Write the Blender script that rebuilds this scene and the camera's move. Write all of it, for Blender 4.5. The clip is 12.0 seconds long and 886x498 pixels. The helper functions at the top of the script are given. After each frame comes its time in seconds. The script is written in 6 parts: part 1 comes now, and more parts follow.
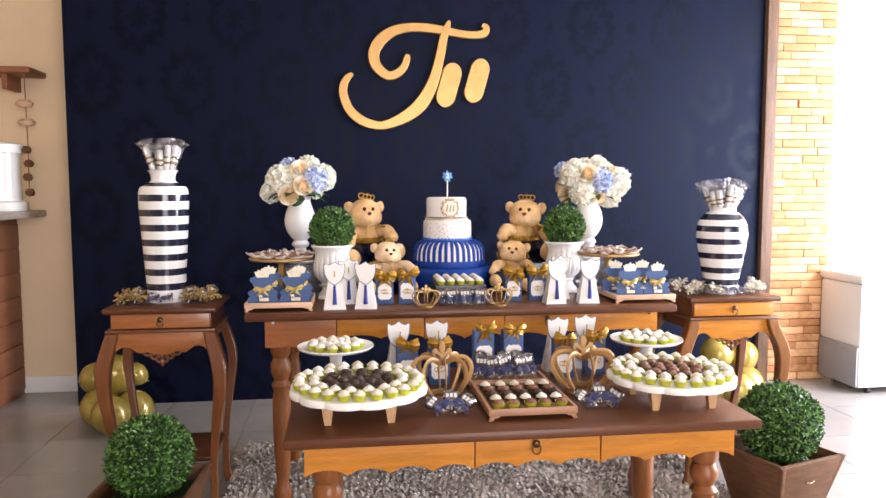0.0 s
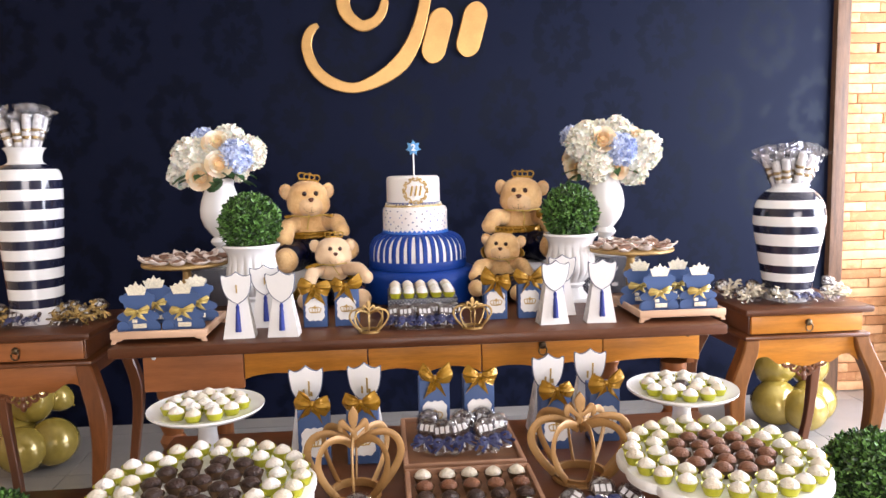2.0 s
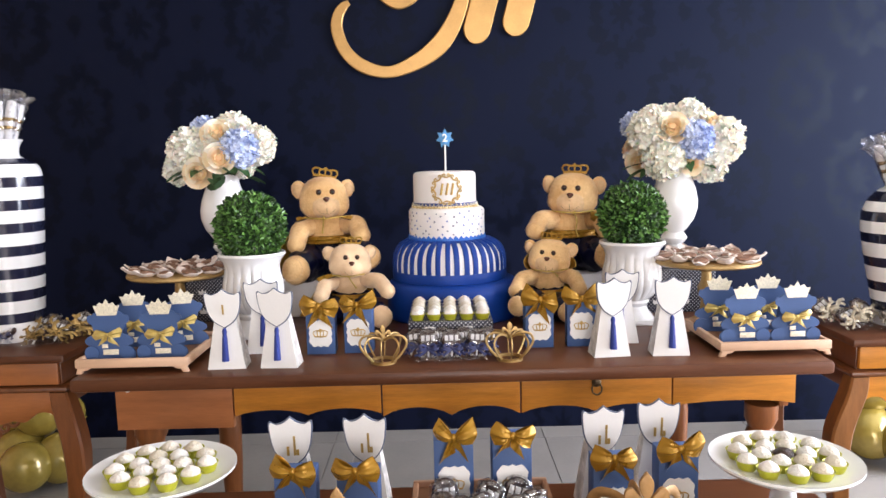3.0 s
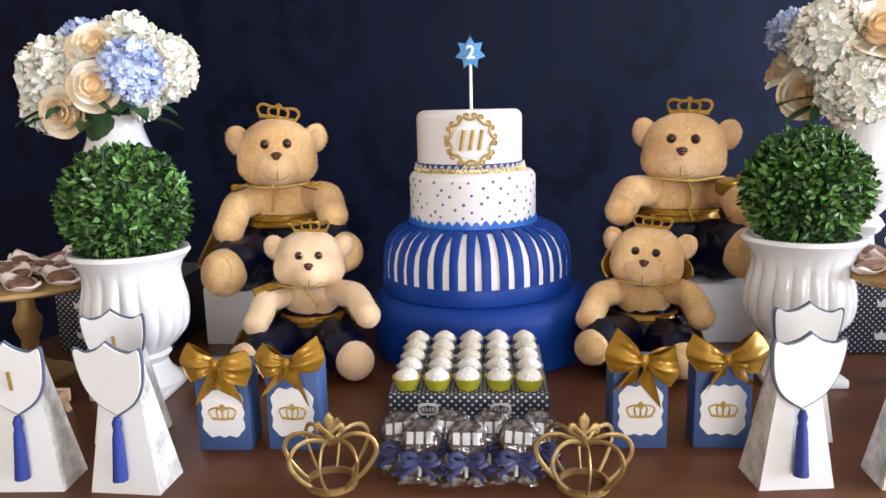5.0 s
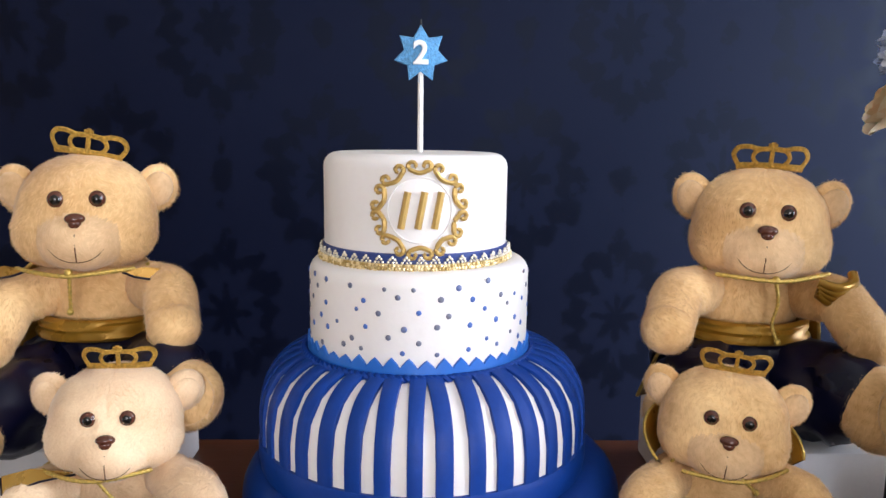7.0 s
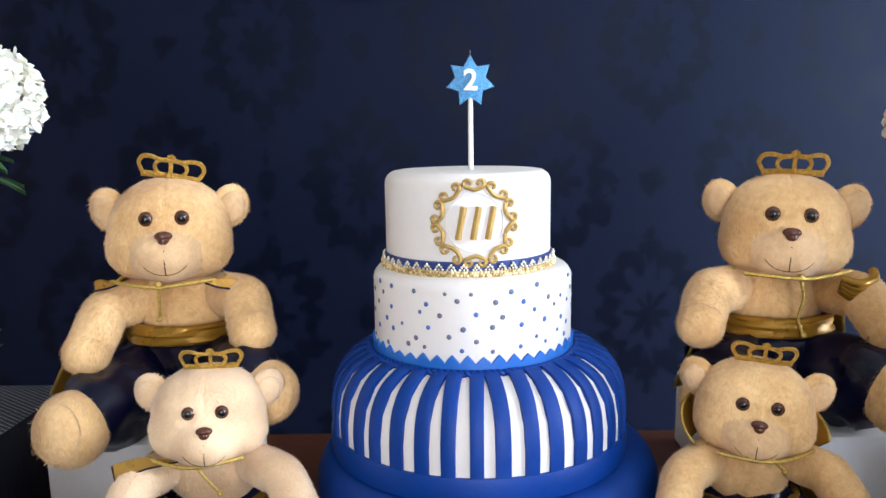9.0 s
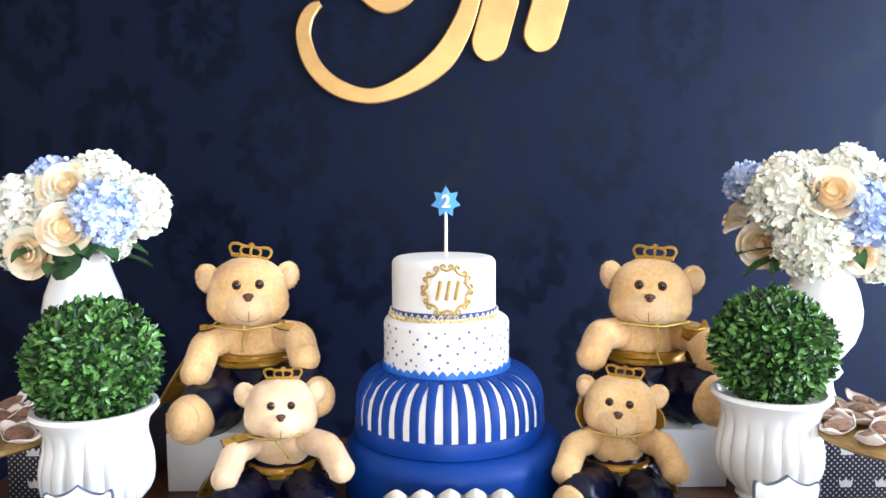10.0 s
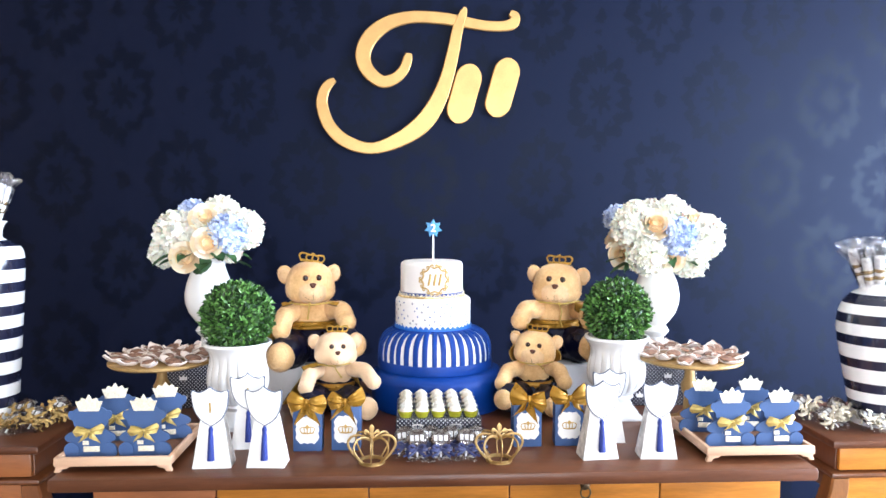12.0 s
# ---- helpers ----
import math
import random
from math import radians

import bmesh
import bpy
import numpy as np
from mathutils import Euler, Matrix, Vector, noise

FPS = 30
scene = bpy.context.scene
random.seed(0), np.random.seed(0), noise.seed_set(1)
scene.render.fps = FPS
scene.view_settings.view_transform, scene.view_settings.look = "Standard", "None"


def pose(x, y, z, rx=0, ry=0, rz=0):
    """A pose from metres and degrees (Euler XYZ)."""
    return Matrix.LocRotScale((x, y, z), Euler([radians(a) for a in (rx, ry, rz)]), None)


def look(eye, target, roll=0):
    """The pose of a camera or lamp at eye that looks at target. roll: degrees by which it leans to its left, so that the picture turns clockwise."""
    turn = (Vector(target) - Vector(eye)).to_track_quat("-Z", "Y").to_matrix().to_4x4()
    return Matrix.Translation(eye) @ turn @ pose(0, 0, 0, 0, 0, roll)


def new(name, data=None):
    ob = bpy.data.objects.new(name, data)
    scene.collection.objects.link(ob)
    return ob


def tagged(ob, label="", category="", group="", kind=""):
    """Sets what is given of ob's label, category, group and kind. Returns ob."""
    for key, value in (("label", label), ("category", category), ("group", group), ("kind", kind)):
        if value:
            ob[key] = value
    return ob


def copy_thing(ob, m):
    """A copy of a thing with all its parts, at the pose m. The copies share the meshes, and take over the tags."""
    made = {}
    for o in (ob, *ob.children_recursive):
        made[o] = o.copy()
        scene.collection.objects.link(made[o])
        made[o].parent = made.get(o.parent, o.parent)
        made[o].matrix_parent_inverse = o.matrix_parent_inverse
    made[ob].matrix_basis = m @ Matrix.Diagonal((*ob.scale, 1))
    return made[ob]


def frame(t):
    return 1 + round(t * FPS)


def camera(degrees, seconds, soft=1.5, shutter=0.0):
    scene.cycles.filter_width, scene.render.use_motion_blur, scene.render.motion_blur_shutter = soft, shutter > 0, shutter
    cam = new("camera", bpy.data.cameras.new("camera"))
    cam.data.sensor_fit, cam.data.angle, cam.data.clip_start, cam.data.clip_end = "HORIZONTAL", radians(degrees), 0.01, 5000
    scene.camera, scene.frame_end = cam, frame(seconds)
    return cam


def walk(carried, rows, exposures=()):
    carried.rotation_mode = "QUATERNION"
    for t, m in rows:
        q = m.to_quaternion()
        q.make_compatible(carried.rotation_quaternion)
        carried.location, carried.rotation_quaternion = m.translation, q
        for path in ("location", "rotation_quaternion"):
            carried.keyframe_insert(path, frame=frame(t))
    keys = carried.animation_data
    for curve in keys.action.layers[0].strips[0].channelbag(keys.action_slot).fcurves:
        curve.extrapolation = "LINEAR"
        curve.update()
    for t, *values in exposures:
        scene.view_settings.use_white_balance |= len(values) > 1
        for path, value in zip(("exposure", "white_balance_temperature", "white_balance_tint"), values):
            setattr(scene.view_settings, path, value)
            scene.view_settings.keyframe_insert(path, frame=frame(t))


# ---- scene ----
cam = camera(61.5, 12.0)
PATH = [
    (0, (-0.005, -0.076, 1.234), (0.254, 1.9, 1.072), -0.1),
    (0.5, (0.099, 0.091, 1.215), (0.301, 2.076, 1.075), 0.3),
    (1, (0.203, 0.3, 1.206), (0.391, 2.284, 1.037), 0.2),
    (1.5, (0.29, 0.504, 1.23), (0.423, 2.492, 1.05), -0.9),
    (2, (0.345, 0.719, 1.234), (0.498, 2.7, 1.006), -1.3),
    (2.5, (0.41, 0.894, 1.24), (0.47, 2.88, 1.015), -0.7),
    (3, (0.428, 1.092, 1.24), (0.433, 3.076, 0.991), -1.4),
    (5, (0.476, 1.938, 1.204), (0.348, 3.897, 0.825), -1.4),
    (5.5, (0.447, 2.118, 1.205), (0.366, 4.068, 0.767), -0.9),
    (6, (0.434, 2.246, 1.203), (0.365, 4.198, 0.775), -0.1),
    (6.5, (0.451, 2.405, 1.222), (0.517, 4.372, 0.869), 1.0),
    (8.5, (0.446, 2.547, 1.192), (0.411, 4.526, 0.904), -0.7),
    (9, (0.424, 2.412, 1.238), (0.401, 4.387, 0.922), -0.9),
    (9.5, (0.426, 2.204, 1.296), (0.422, 4.183, 1.006), -1.8),
    (10, (0.43, 1.947, 1.317), (0.447, 3.939, 1.145), -0.3),
    (10.5, (0.415, 1.718, 1.336), (0.439, 3.714, 1.208), -1.3),
    (11, (0.372, 1.505, 1.343), (0.46, 3.501, 1.250), -0.2),
    (11.5, (0.366, 1.289, 1.362), (0.473, 3.283, 1.260), 0.4),
    (12, (0.372, 1.09, 1.346), (0.468, 3.084, 1.236), 0.1),
]
walk(cam, [(t, look(eye, target, roll)) for t, eye, target, roll in PATH],
     [(0, 0.54, 6550, 21), (1.5, 0.48, 6500, 21), (3, 0.38, 6350, 18), (5, 0.32, 6200, 16), (6.5, 0.36, 6100, 16), (8.5, 0.33, 5700, 11), (9, 0.5, 5700, 11), (9.5, 0.55, 5700, 10), (10, 0.9, 5700, 10), (12, 1.08, 5680, 12)])

# ---- world and light ----
world = bpy.data.worlds.new("sky")
scene.world = world
world.use_nodes = True
wn = world.node_tree
sky = wn.nodes.new("ShaderNodeTexSky")
sky.sky_type = 'NISHITA'
sky.sun_disc = False
sky.sun_elevation = radians(50)
sky.sun_rotation = radians(120)
wn.links.new(sky.outputs[0], wn.nodes["Background"].inputs[0])
wn.nodes["Background"].inputs[1].default_value = 0.1


def area(name, m, sx, sy, watts, colour):
    d = bpy.data.lights.new(name, 'AREA')
    d.shape, d.size, d.size_y, d.energy, d.color = 'RECTANGLE', sx, sy, watts, colour
    ob = new(name, d)
    ob.matrix_world = m
    return ob


# daylight through the wide openings behind the camera and on the garden side
area("daylight_south", look((1.3, -2.85, 1.35), (0.5, 3, 1.1)), 2.4, 2.1, 128, (1.0, 0.96, 0.9))
area("daylight_east", look((4.25, 2.5, 1.4), (1.6, 3.2, 0.9)), 2.5, 2.2, 290, (0.86, 0.93, 1.0))

# ---- materials ----


def nd(nt, kind, **values):
    n = nt.nodes.new(kind)
    for k, v in values.items():
        n.inputs[k].default_value = v
    return n


def mat(name, base, rough=0.5, metal=0.0, var=0.12, scale=12.0, bump=0.1, grain=150.0, stretch=(1, 1, 1), spec=0.5, coat=0.0, sheen=0.0,
        island=0.0, objrand=0.0, rvar=0.1, second=None, sub=0.0):
    m = bpy.data.materials.new(name)
    m.use_nodes = True
    nt = m.node_tree
    b = nt.nodes["Principled BSDF"]
    L = nt.links.new
    tc = nd(nt, "ShaderNodeTexCoord")
    mp = nd(nt, "ShaderNodeMapping", Scale=stretch)
    L(tc.outputs["Object"], mp.inputs["Vector"])
    oi = nd(nt, "ShaderNodeObjectInfo")
    off = nt.nodes.new("ShaderNodeVectorMath")
    off.operation = 'ADD'
    sc = nt.nodes.new("ShaderNodeMath")
    sc.operation = 'MULTIPLY'
    sc.inputs[1].default_value = 37.0
    L(oi.outputs["Random"], sc.inputs[0])
    L(mp.outputs[0], off.inputs[0])
    L(sc.outputs[0], off.inputs[1])
    n1 = nd(nt, "ShaderNodeTexNoise", Scale=scale, Detail=4.0)
    n2 = nd(nt, "ShaderNodeTexNoise", Scale=grain, Detail=3.0)
    for n in (n1, n2):
        L(off.outputs[0], n.inputs["Vector"])
    ramp = nt.nodes.new("ShaderNodeValToRGB")
    e = ramp.color_ramp.elements
    second = second or base
    e[0].position, e[1].position = 0.3, 0.7
    e[0].color = (*[max(0.0, v * (1 - var)) for v in base], 1)
    e[1].color = (*[min(1.0, v * (1 + var)) for v in second], 1)
    mix = nt.nodes.new("ShaderNodeMath")
    mix.operation = 'MULTIPLY_ADD'
    mix.inputs[1].default_value = 0.3
    L(n2.outputs[0], mix.inputs[0])
    sub2 = nt.nodes.new("ShaderNodeMath")
    sub2.operation = 'MULTIPLY_ADD'
    sub2.inputs[1].default_value = 0.7
    L(n1.outputs[0], sub2.inputs[0])
    sub2.inputs[2].default_value = 0.0
    L(sub2.outputs[0], mix.inputs[2])
    last = mix.outputs[0]
    for src, amount in (("island", island), ("object", objrand)):
        if amount:
            g = nt.nodes.new("ShaderNodeNewGeometry")
            o = g.outputs["Random Per Island"] if src == "island" else oi.outputs["Random"]
            a = nt.nodes.new("ShaderNodeMath")
            a.operation = 'MULTIPLY_ADD'
            L(o, a.inputs[0])
            a.inputs[1].default_value = amount
            s = nt.nodes.new("ShaderNodeMath")
            s.operation = 'SUBTRACT'
            L(last, s.inputs[0])
            s.inputs[1].default_value = amount / 2
            L(s.outputs[0], a.inputs[2])
            last = a.outputs[0]
    L(last, ramp.inputs[0])
    L(ramp.outputs[0], b.inputs["Base Color"])
    rr = nd(nt, "ShaderNodeMapRange")
    rr.inputs["To Min"].default_value = max(0.02, rough - rvar)
    rr.inputs["To Max"].default_value = min(1.0, rough + rvar)
    L(n1.outputs[0], rr.inputs[0])
    L(rr.outputs[0], b.inputs["Roughness"])
    b.inputs["Metallic"].default_value = metal
    b.inputs["Specular IOR Level"].default_value = spec
    b.inputs["Coat Weight"].default_value = coat
    b.inputs["Coat Roughness"].default_value = 0.12
    b.inputs["Sheen Weight"].default_value = sheen
    if sub:
        b.inputs["Subsurface Weight"].default_value = sub
        b.inputs["Subsurface Radius"].default_value = (0.01, 0.006, 0.004)
        b.inputs["Subsurface Scale"].default_value = 0.5
    if bump:
        bp = nd(nt, "ShaderNodeBump", Strength=bump, Distance=0.01)
        L(n2.outputs[0], bp.inputs["Height"])
        L(bp.outputs[0], b.inputs["Normal"])
    return m


def damask():
    """Dark blue paper with large floral medallions mirrored left to right, a little glossier than their ground."""
    m = mat("navy_wallpaper", (0.004, 0.006, 0.02), 0.5, var=0.1, scale=3, bump=0.03, grain=400)
    nt = m.node_tree
    L = nt.links.new
    b = nt.nodes["Principled BSDF"]
    tc = nd(nt, "ShaderNodeTexCoord")
    sep = nd(nt, "ShaderNodeSeparateXYZ")
    L(tc.outputs["Object"], sep.inputs[0])

    def calc(op, a, b_=None, c=None):
        n = nt.nodes.new("ShaderNodeMath")
        n.operation = op
        for k, v in enumerate((a, b_, c)):
            if v is None:
                continue
            if isinstance(v, (int, float)):
                n.inputs[k].default_value = v
            else:
                L(v, n.inputs[k])
        return n.outputs[0]

    jag = nd(nt, "ShaderNodeTexNoise", Scale=17.0, Detail=4.0, Roughness=0.62)
    L(tc.outputs["Object"], jag.inputs["Vector"])
    wob = calc('MULTIPLY', calc('SUBTRACT', jag.outputs[0], 0.5), 0.13)

    def medallions(dx, dz):
        # folded distances to the nearest medallion centre, on a grid 0.54 by 0.76
        u = calc('PINGPONG', calc('ADD', sep.outputs["X"], dx), 0.27)
        v = calc('PINGPONG', calc('ADD', sep.outputs["Z"], dz), 0.38)
        r = calc('ADD', calc('SQRT', calc('ADD', calc('MULTIPLY', u, u), calc('MULTIPLY', calc('MULTIPLY', v, v), 0.62))), wob)
        th = calc('ARCTAN2', calc('MULTIPLY', v, 0.79), u)
        flower = calc('SUBTRACT', calc('ADD', 0.045, calc('MULTIPLY', calc('COSINE', calc('MULTIPLY', th, 8.0)), 0.016)), r)
        leaf = calc('ABSOLUTE', calc('SINE', calc('ADD', calc('MULTIPLY', th, 6.0), calc('MULTIPLY', r, 34.0))))
        wreath = calc('SUBTRACT', calc('MULTIPLY', calc('ADD', 0.2, leaf), 0.031), calc('ABSOLUTE', calc('SUBTRACT', r, 0.125)))
        # a leafy stem that climbs from one medallion to the next
        bend = calc('ADD', calc('MULTIPLY', calc('SINE', calc('MULTIPLY', v, 17.0)), 0.035), wob)
        frond = calc('MULTIPLY', calc('ADD', 0.25, calc('ABSOLUTE', calc('SINE', calc('MULTIPLY', v, 48.0)))), 0.024)
        stem = calc('SUBTRACT', frond, calc('ABSOLUTE', calc('SUBTRACT', u, bend)))
        stem = calc('SUBTRACT', stem, calc('MULTIPLY', calc('MAXIMUM', calc('SUBTRACT', 0.19, v), 0.0), 4.0))
        return calc('MAXIMUM', calc('MAXIMUM', flower, wreath), stem)
    both = calc('ADD', calc('MULTIPLY', calc('MAXIMUM', medallions(0.1, 0.0), medallions(0.37, 0.38)), 30.0), 0.5)
    st = nt.nodes.new("ShaderNodeValToRGB")
    st.color_ramp.elements[0].position, st.color_ramp.elements[1].position = 0.35, 0.65
    L(both, st.inputs[0])
    mx = nt.nodes.new("ShaderNodeMix")
    mx.data_type = 'RGBA'
    mx.inputs[6].default_value = (0.0026, 0.0037, 0.0142, 1)
    mx.inputs[7].default_value = (0.0009, 0.0014, 0.007, 1)
    L(st.outputs[0], mx.inputs[0])
    L(mx.outputs[2], b.inputs["Base Color"])
    b.inputs["Specular IOR Level"].default_value = 0.15
    b.inputs["Specular Tint"].default_value = (0.62, 0.76, 1.0, 1)
    r = nd(nt, "ShaderNodeMapRange")
    r.inputs["To Min"].default_value, r.inputs["To Max"].default_value = 0.6, 0.45
    L(st.outputs[0], r.inputs[0])
    L(r.outputs[0], b.inputs["Roughness"])
    return m


def cellophane():
    m = bpy.data.materials.new("cellophane")
    m.use_nodes = True
    nt = m.node_tree
    nt.nodes.remove(nt.nodes["Principled BSDF"])
    t, g = nd(nt, "ShaderNodeBsdfTransparent"), nd(nt, "ShaderNodeBsdfGlossy", Roughness=0.16)
    t.inputs[0].default_value = (0.9, 0.9, 0.92, 1)
    tc = nd(nt, "ShaderNodeTexCoord")
    n = nd(nt, "ShaderNodeTexNoise", Scale=45.0, Detail=1.0)
    nt.links.new(tc.outputs["Object"], n.inputs["Vector"])
    bp = nd(nt, "ShaderNodeBump", Strength=0.7, Distance=0.02)
    nt.links.new(n.outputs[0], bp.inputs["Height"])
    nt.links.new(bp.outputs[0], g.inputs["Normal"])
    mx = nd(nt, "ShaderNodeMixShader")
    cr = nd(nt, "ShaderNodeTexNoise", Scale=90.0, Detail=2.0)
    nt.links.new(tc.outputs["Object"], cr.inputs["Vector"])
    fold = nd(nt, "ShaderNodeMapRange")
    fold.inputs["From Min"].default_value, fold.inputs["From Max"].default_value = 0.45, 0.7
    fold.inputs["To Min"].default_value, fold.inputs["To Max"].default_value = 0.05, 0.4
    nt.links.new(cr.outputs[0], fold.inputs[0])
    nt.links.new(fold.outputs[0], mx.inputs[0])
    for i, s in ((1, t), (2, g)):
        nt.links.new(s.outputs[0], mx.inputs[i])
    nt.links.new(mx.outputs[0], nt.nodes["Material Output"].inputs[0])
    return m


def dotted(name, ground, dot, pitch):
    """Dark paper printed with a grid of small light dots."""
    m = mat(name, ground, 0.4, var=0.05)
    nt = m.node_tree
    L = nt.links.new
    tc = nd(nt, "ShaderNodeTexCoord")
    mp = nd(nt, "ShaderNodeMapping", Scale=(1 / pitch,) * 3, Rotation=(0, radians(45), 0))
    L(tc.outputs["Object"], mp.inputs["Vector"])
    v = nd(nt, "ShaderNodeTexVoronoi", Scale=1.0, Randomness=0.0)
    v.voronoi_dimensions = '2D'
    sw = nd(nt, "ShaderNodeSeparateXYZ")
    cw = nd(nt, "ShaderNodeCombineXYZ")
    L(mp.outputs[0], sw.inputs[0])
    for a, b in (("X", "X"), ("Z", "Y")):
        add = nt.nodes.new("ShaderNodeMath")
        L(sw.outputs[a], add.inputs[0])
        L(sw.outputs["Y"], add.inputs[1])
        L(add.outputs[0], cw.inputs[b])
    L(cw.outputs[0], v.inputs["Vector"])
    st = nt.nodes.new("ShaderNodeMath")
    st.operation = 'LESS_THAN'
    st.inputs[1].default_value = 0.24
    L(v.outputs["Distance"], st.inputs[0])
    mx = nt.nodes.new("ShaderNodeMix")
    mx.data_type = 'RGBA'
    mx.inputs[6].default_value, mx.inputs[7].default_value = (*ground, 1), (*dot, 1)
    L(st.outputs[0], mx.inputs[0])
    L(mx.outputs[2], nt.nodes["Principled BSDF"].inputs["Base Color"])
    return m


M_WALL = damask()
M_CELLO = cellophane()
M_DOTS = dotted("dotted_paper", (0.012, 0.014, 0.03), (0.55, 0.56, 0.6), 0.0072)
M_BEIGE = mat("beige_plaster", (0.84, 0.66, 0.45), 0.8, var=0.06, scale=3, bump=0.06, grain=90)
M_CREAM = mat("cream_plaster", (0.78, 0.7, 0.58), 0.8, var=0.05, scale=2, bump=0.06, grain=90)
M_WHITE = mat("white_paint", (0.8, 0.8, 0.78), 0.55, var=0.04, scale=5, bump=0.04)
M_CEIL = mat("ceiling_paint", (0.72, 0.68, 0.6), 0.85, var=0.04, scale=2, bump=0.05)
M_TILE = mat("floor_tile", (0.3, 0.28, 0.262), 0.22, var=0.07, scale=4, bump=0.02, grain=60, objrand=0.3)
M_GROUT = mat("grout", (0.22, 0.2, 0.18), 0.9)
M_BRICK = mat("brick", (0.5, 0.22, 0.09), 0.85, var=0.14, scale=25, bump=0.3, grain=140, objrand=0.5, second=(0.64, 0.36, 0.18))
M_MORTAR = mat("mortar", (0.5, 0.32, 0.19), 0.95, var=0.1, scale=30, bump=0.5, grain=180)
M_POST = mat("dark_post_wood", (0.08, 0.042, 0.024), 0.6, second=(0.15, 0.08, 0.045), var=0.3, scale=9, stretch=(6, 6, 0.6), bump=0.3, grain=60)
M_WOOD = mat("honey_wood", (0.52, 0.2, 0.024), 0.4, var=0.26, scale=6, stretch=(1, 9, 9), bump=0.05, grain=40, coat=0.1, spec=0.3)
M_TOP = mat("dark_wood_top", (0.098, 0.034, 0.014), 0.36, var=0.25, scale=5, stretch=(1, 10, 10), bump=0.04, grain=40, coat=0.05, spec=0.28)
M_REDWOOD = mat("red_brown_wood", (0.32, 0.11, 0.03), 0.36, var=0.22, scale=6, stretch=(1, 9, 9), bump=0.05, grain=40, coat=0.2)
M_LEG = mat("turned_wood", (0.22, 0.076, 0.023), 0.36, var=0.25, scale=7, stretch=(9, 9, 1), bump=0.05, grain=40, coat=0.12, spec=0.3)
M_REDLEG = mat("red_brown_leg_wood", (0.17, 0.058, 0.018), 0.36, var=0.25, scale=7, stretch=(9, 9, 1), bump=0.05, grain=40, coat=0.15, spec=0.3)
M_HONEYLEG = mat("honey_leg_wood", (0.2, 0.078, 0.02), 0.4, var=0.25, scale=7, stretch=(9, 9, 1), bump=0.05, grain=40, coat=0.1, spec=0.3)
# honey wood dulled to rose brown, the sky's reflection painted into its colour
M_SKYWOOD = mat("sky_reflection_wood", (0.36, 0.13, 0.045), 0.4, var=0.2, scale=6, stretch=(1, 9, 9), bump=0.05, grain=40, coat=0.1, spec=0.3)
M_TRAYROSE = mat("rose_wood_tray", (0.36, 0.19, 0.11), 0.45, var=0.15, scale=10, stretch=(1, 8, 8), bump=0.08)
M_TRAY = mat("pale_pink_wood", (0.62, 0.4, 0.26), 0.5, var=0.12, scale=10, stretch=(1, 8, 8), bump=0.08)
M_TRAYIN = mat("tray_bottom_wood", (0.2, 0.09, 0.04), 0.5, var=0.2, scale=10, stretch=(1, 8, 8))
M_PEG = mat("raw_wood", (0.5, 0.3, 0.15), 0.55, var=0.2, scale=10, stretch=(8, 8, 1), bump=0.1)
M_IRON = mat("dark_brass", (0.12, 0.085, 0.05), 0.4, metal=0.9, var=0.3, scale=40)
M_RUG = mat("grey_shag", (0.46, 0.41, 0.37), 0.95, var=0.28, scale=14, bump=0.3, grain=120, island=0.45)
M_CERAMIC = mat("white_ceramic", (0.82, 0.82, 0.82), 0.16, var=0.02, scale=6, bump=0.0, coat=0.3, rvar=0.03)
M_NAVY = mat("navy_glaze", (0.012, 0.014, 0.035), 0.15, var=0.1, bump=0.0, coat=0.3, rvar=0.03)
M_BISQUE = mat("white_card", (0.8, 0.79, 0.77), 0.6, var=0.03, scale=8, bump=0.03)
M_PLINTH = mat("white_board", (0.78, 0.77, 0.78), 0.65, var=0.05, scale=6, bump=0.04)
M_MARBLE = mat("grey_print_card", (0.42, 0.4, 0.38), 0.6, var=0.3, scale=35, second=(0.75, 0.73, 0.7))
M_BLUECARD = mat("blue_card", (0.045, 0.095, 0.24), 0.6, var=0.08, scale=20, bump=0.06, grain=300)
M_EDGECARD = mat("grey_blue_card", (0.1, 0.12, 0.18), 0.6, var=0.15, scale=40)
M_NAVYCARD = mat("navy_card", (0.02, 0.03, 0.07), 0.6, var=0.1)
M_FUR = mat("bear_plush", (0.73, 0.41, 0.15), 0.9, var=0.14, scale=15, bump=0.1, grain=150, sheen=0.3, second=(0.92, 0.63, 0.32), island=0.14)
M_FURPALE = mat("bear_pale_plush", (0.76, 0.5, 0.27), 0.9, var=0.1, second=(0.88, 0.67, 0.44), scale=18, bump=0.02, grain=420, sheen=0.5, island=0.07)
M_MUZZLE = mat("bear_muzzle_plush", (0.7, 0.44, 0.21), 0.9, var=0.1, scale=22, bump=0.1, grain=150, sheen=0.4, second=(0.84, 0.6, 0.35), island=0.12)
M_SATIN = mat("navy_satin", (0.0025, 0.0035, 0.02), 0.3, var=0.3, scale=30, bump=0.05, grain=40, spec=0.25)
M_GOLDSATIN = mat("gold_satin", (0.36, 0.19, 0.018), 0.3, metal=0.4, var=0.12, scale=40, bump=0.04, grain=90)
M_GLITTER = mat("gold_glitter", (0.55, 0.33, 0.06), 0.35, metal=0.8, var=0.5, scale=300, bump=0.6, grain=700)
M_GLITCORD = mat("gold_cord", (0.6, 0.42, 0.1), 0.4, metal=0.5, var=0.35, scale=300, bump=0.3, grain=500)
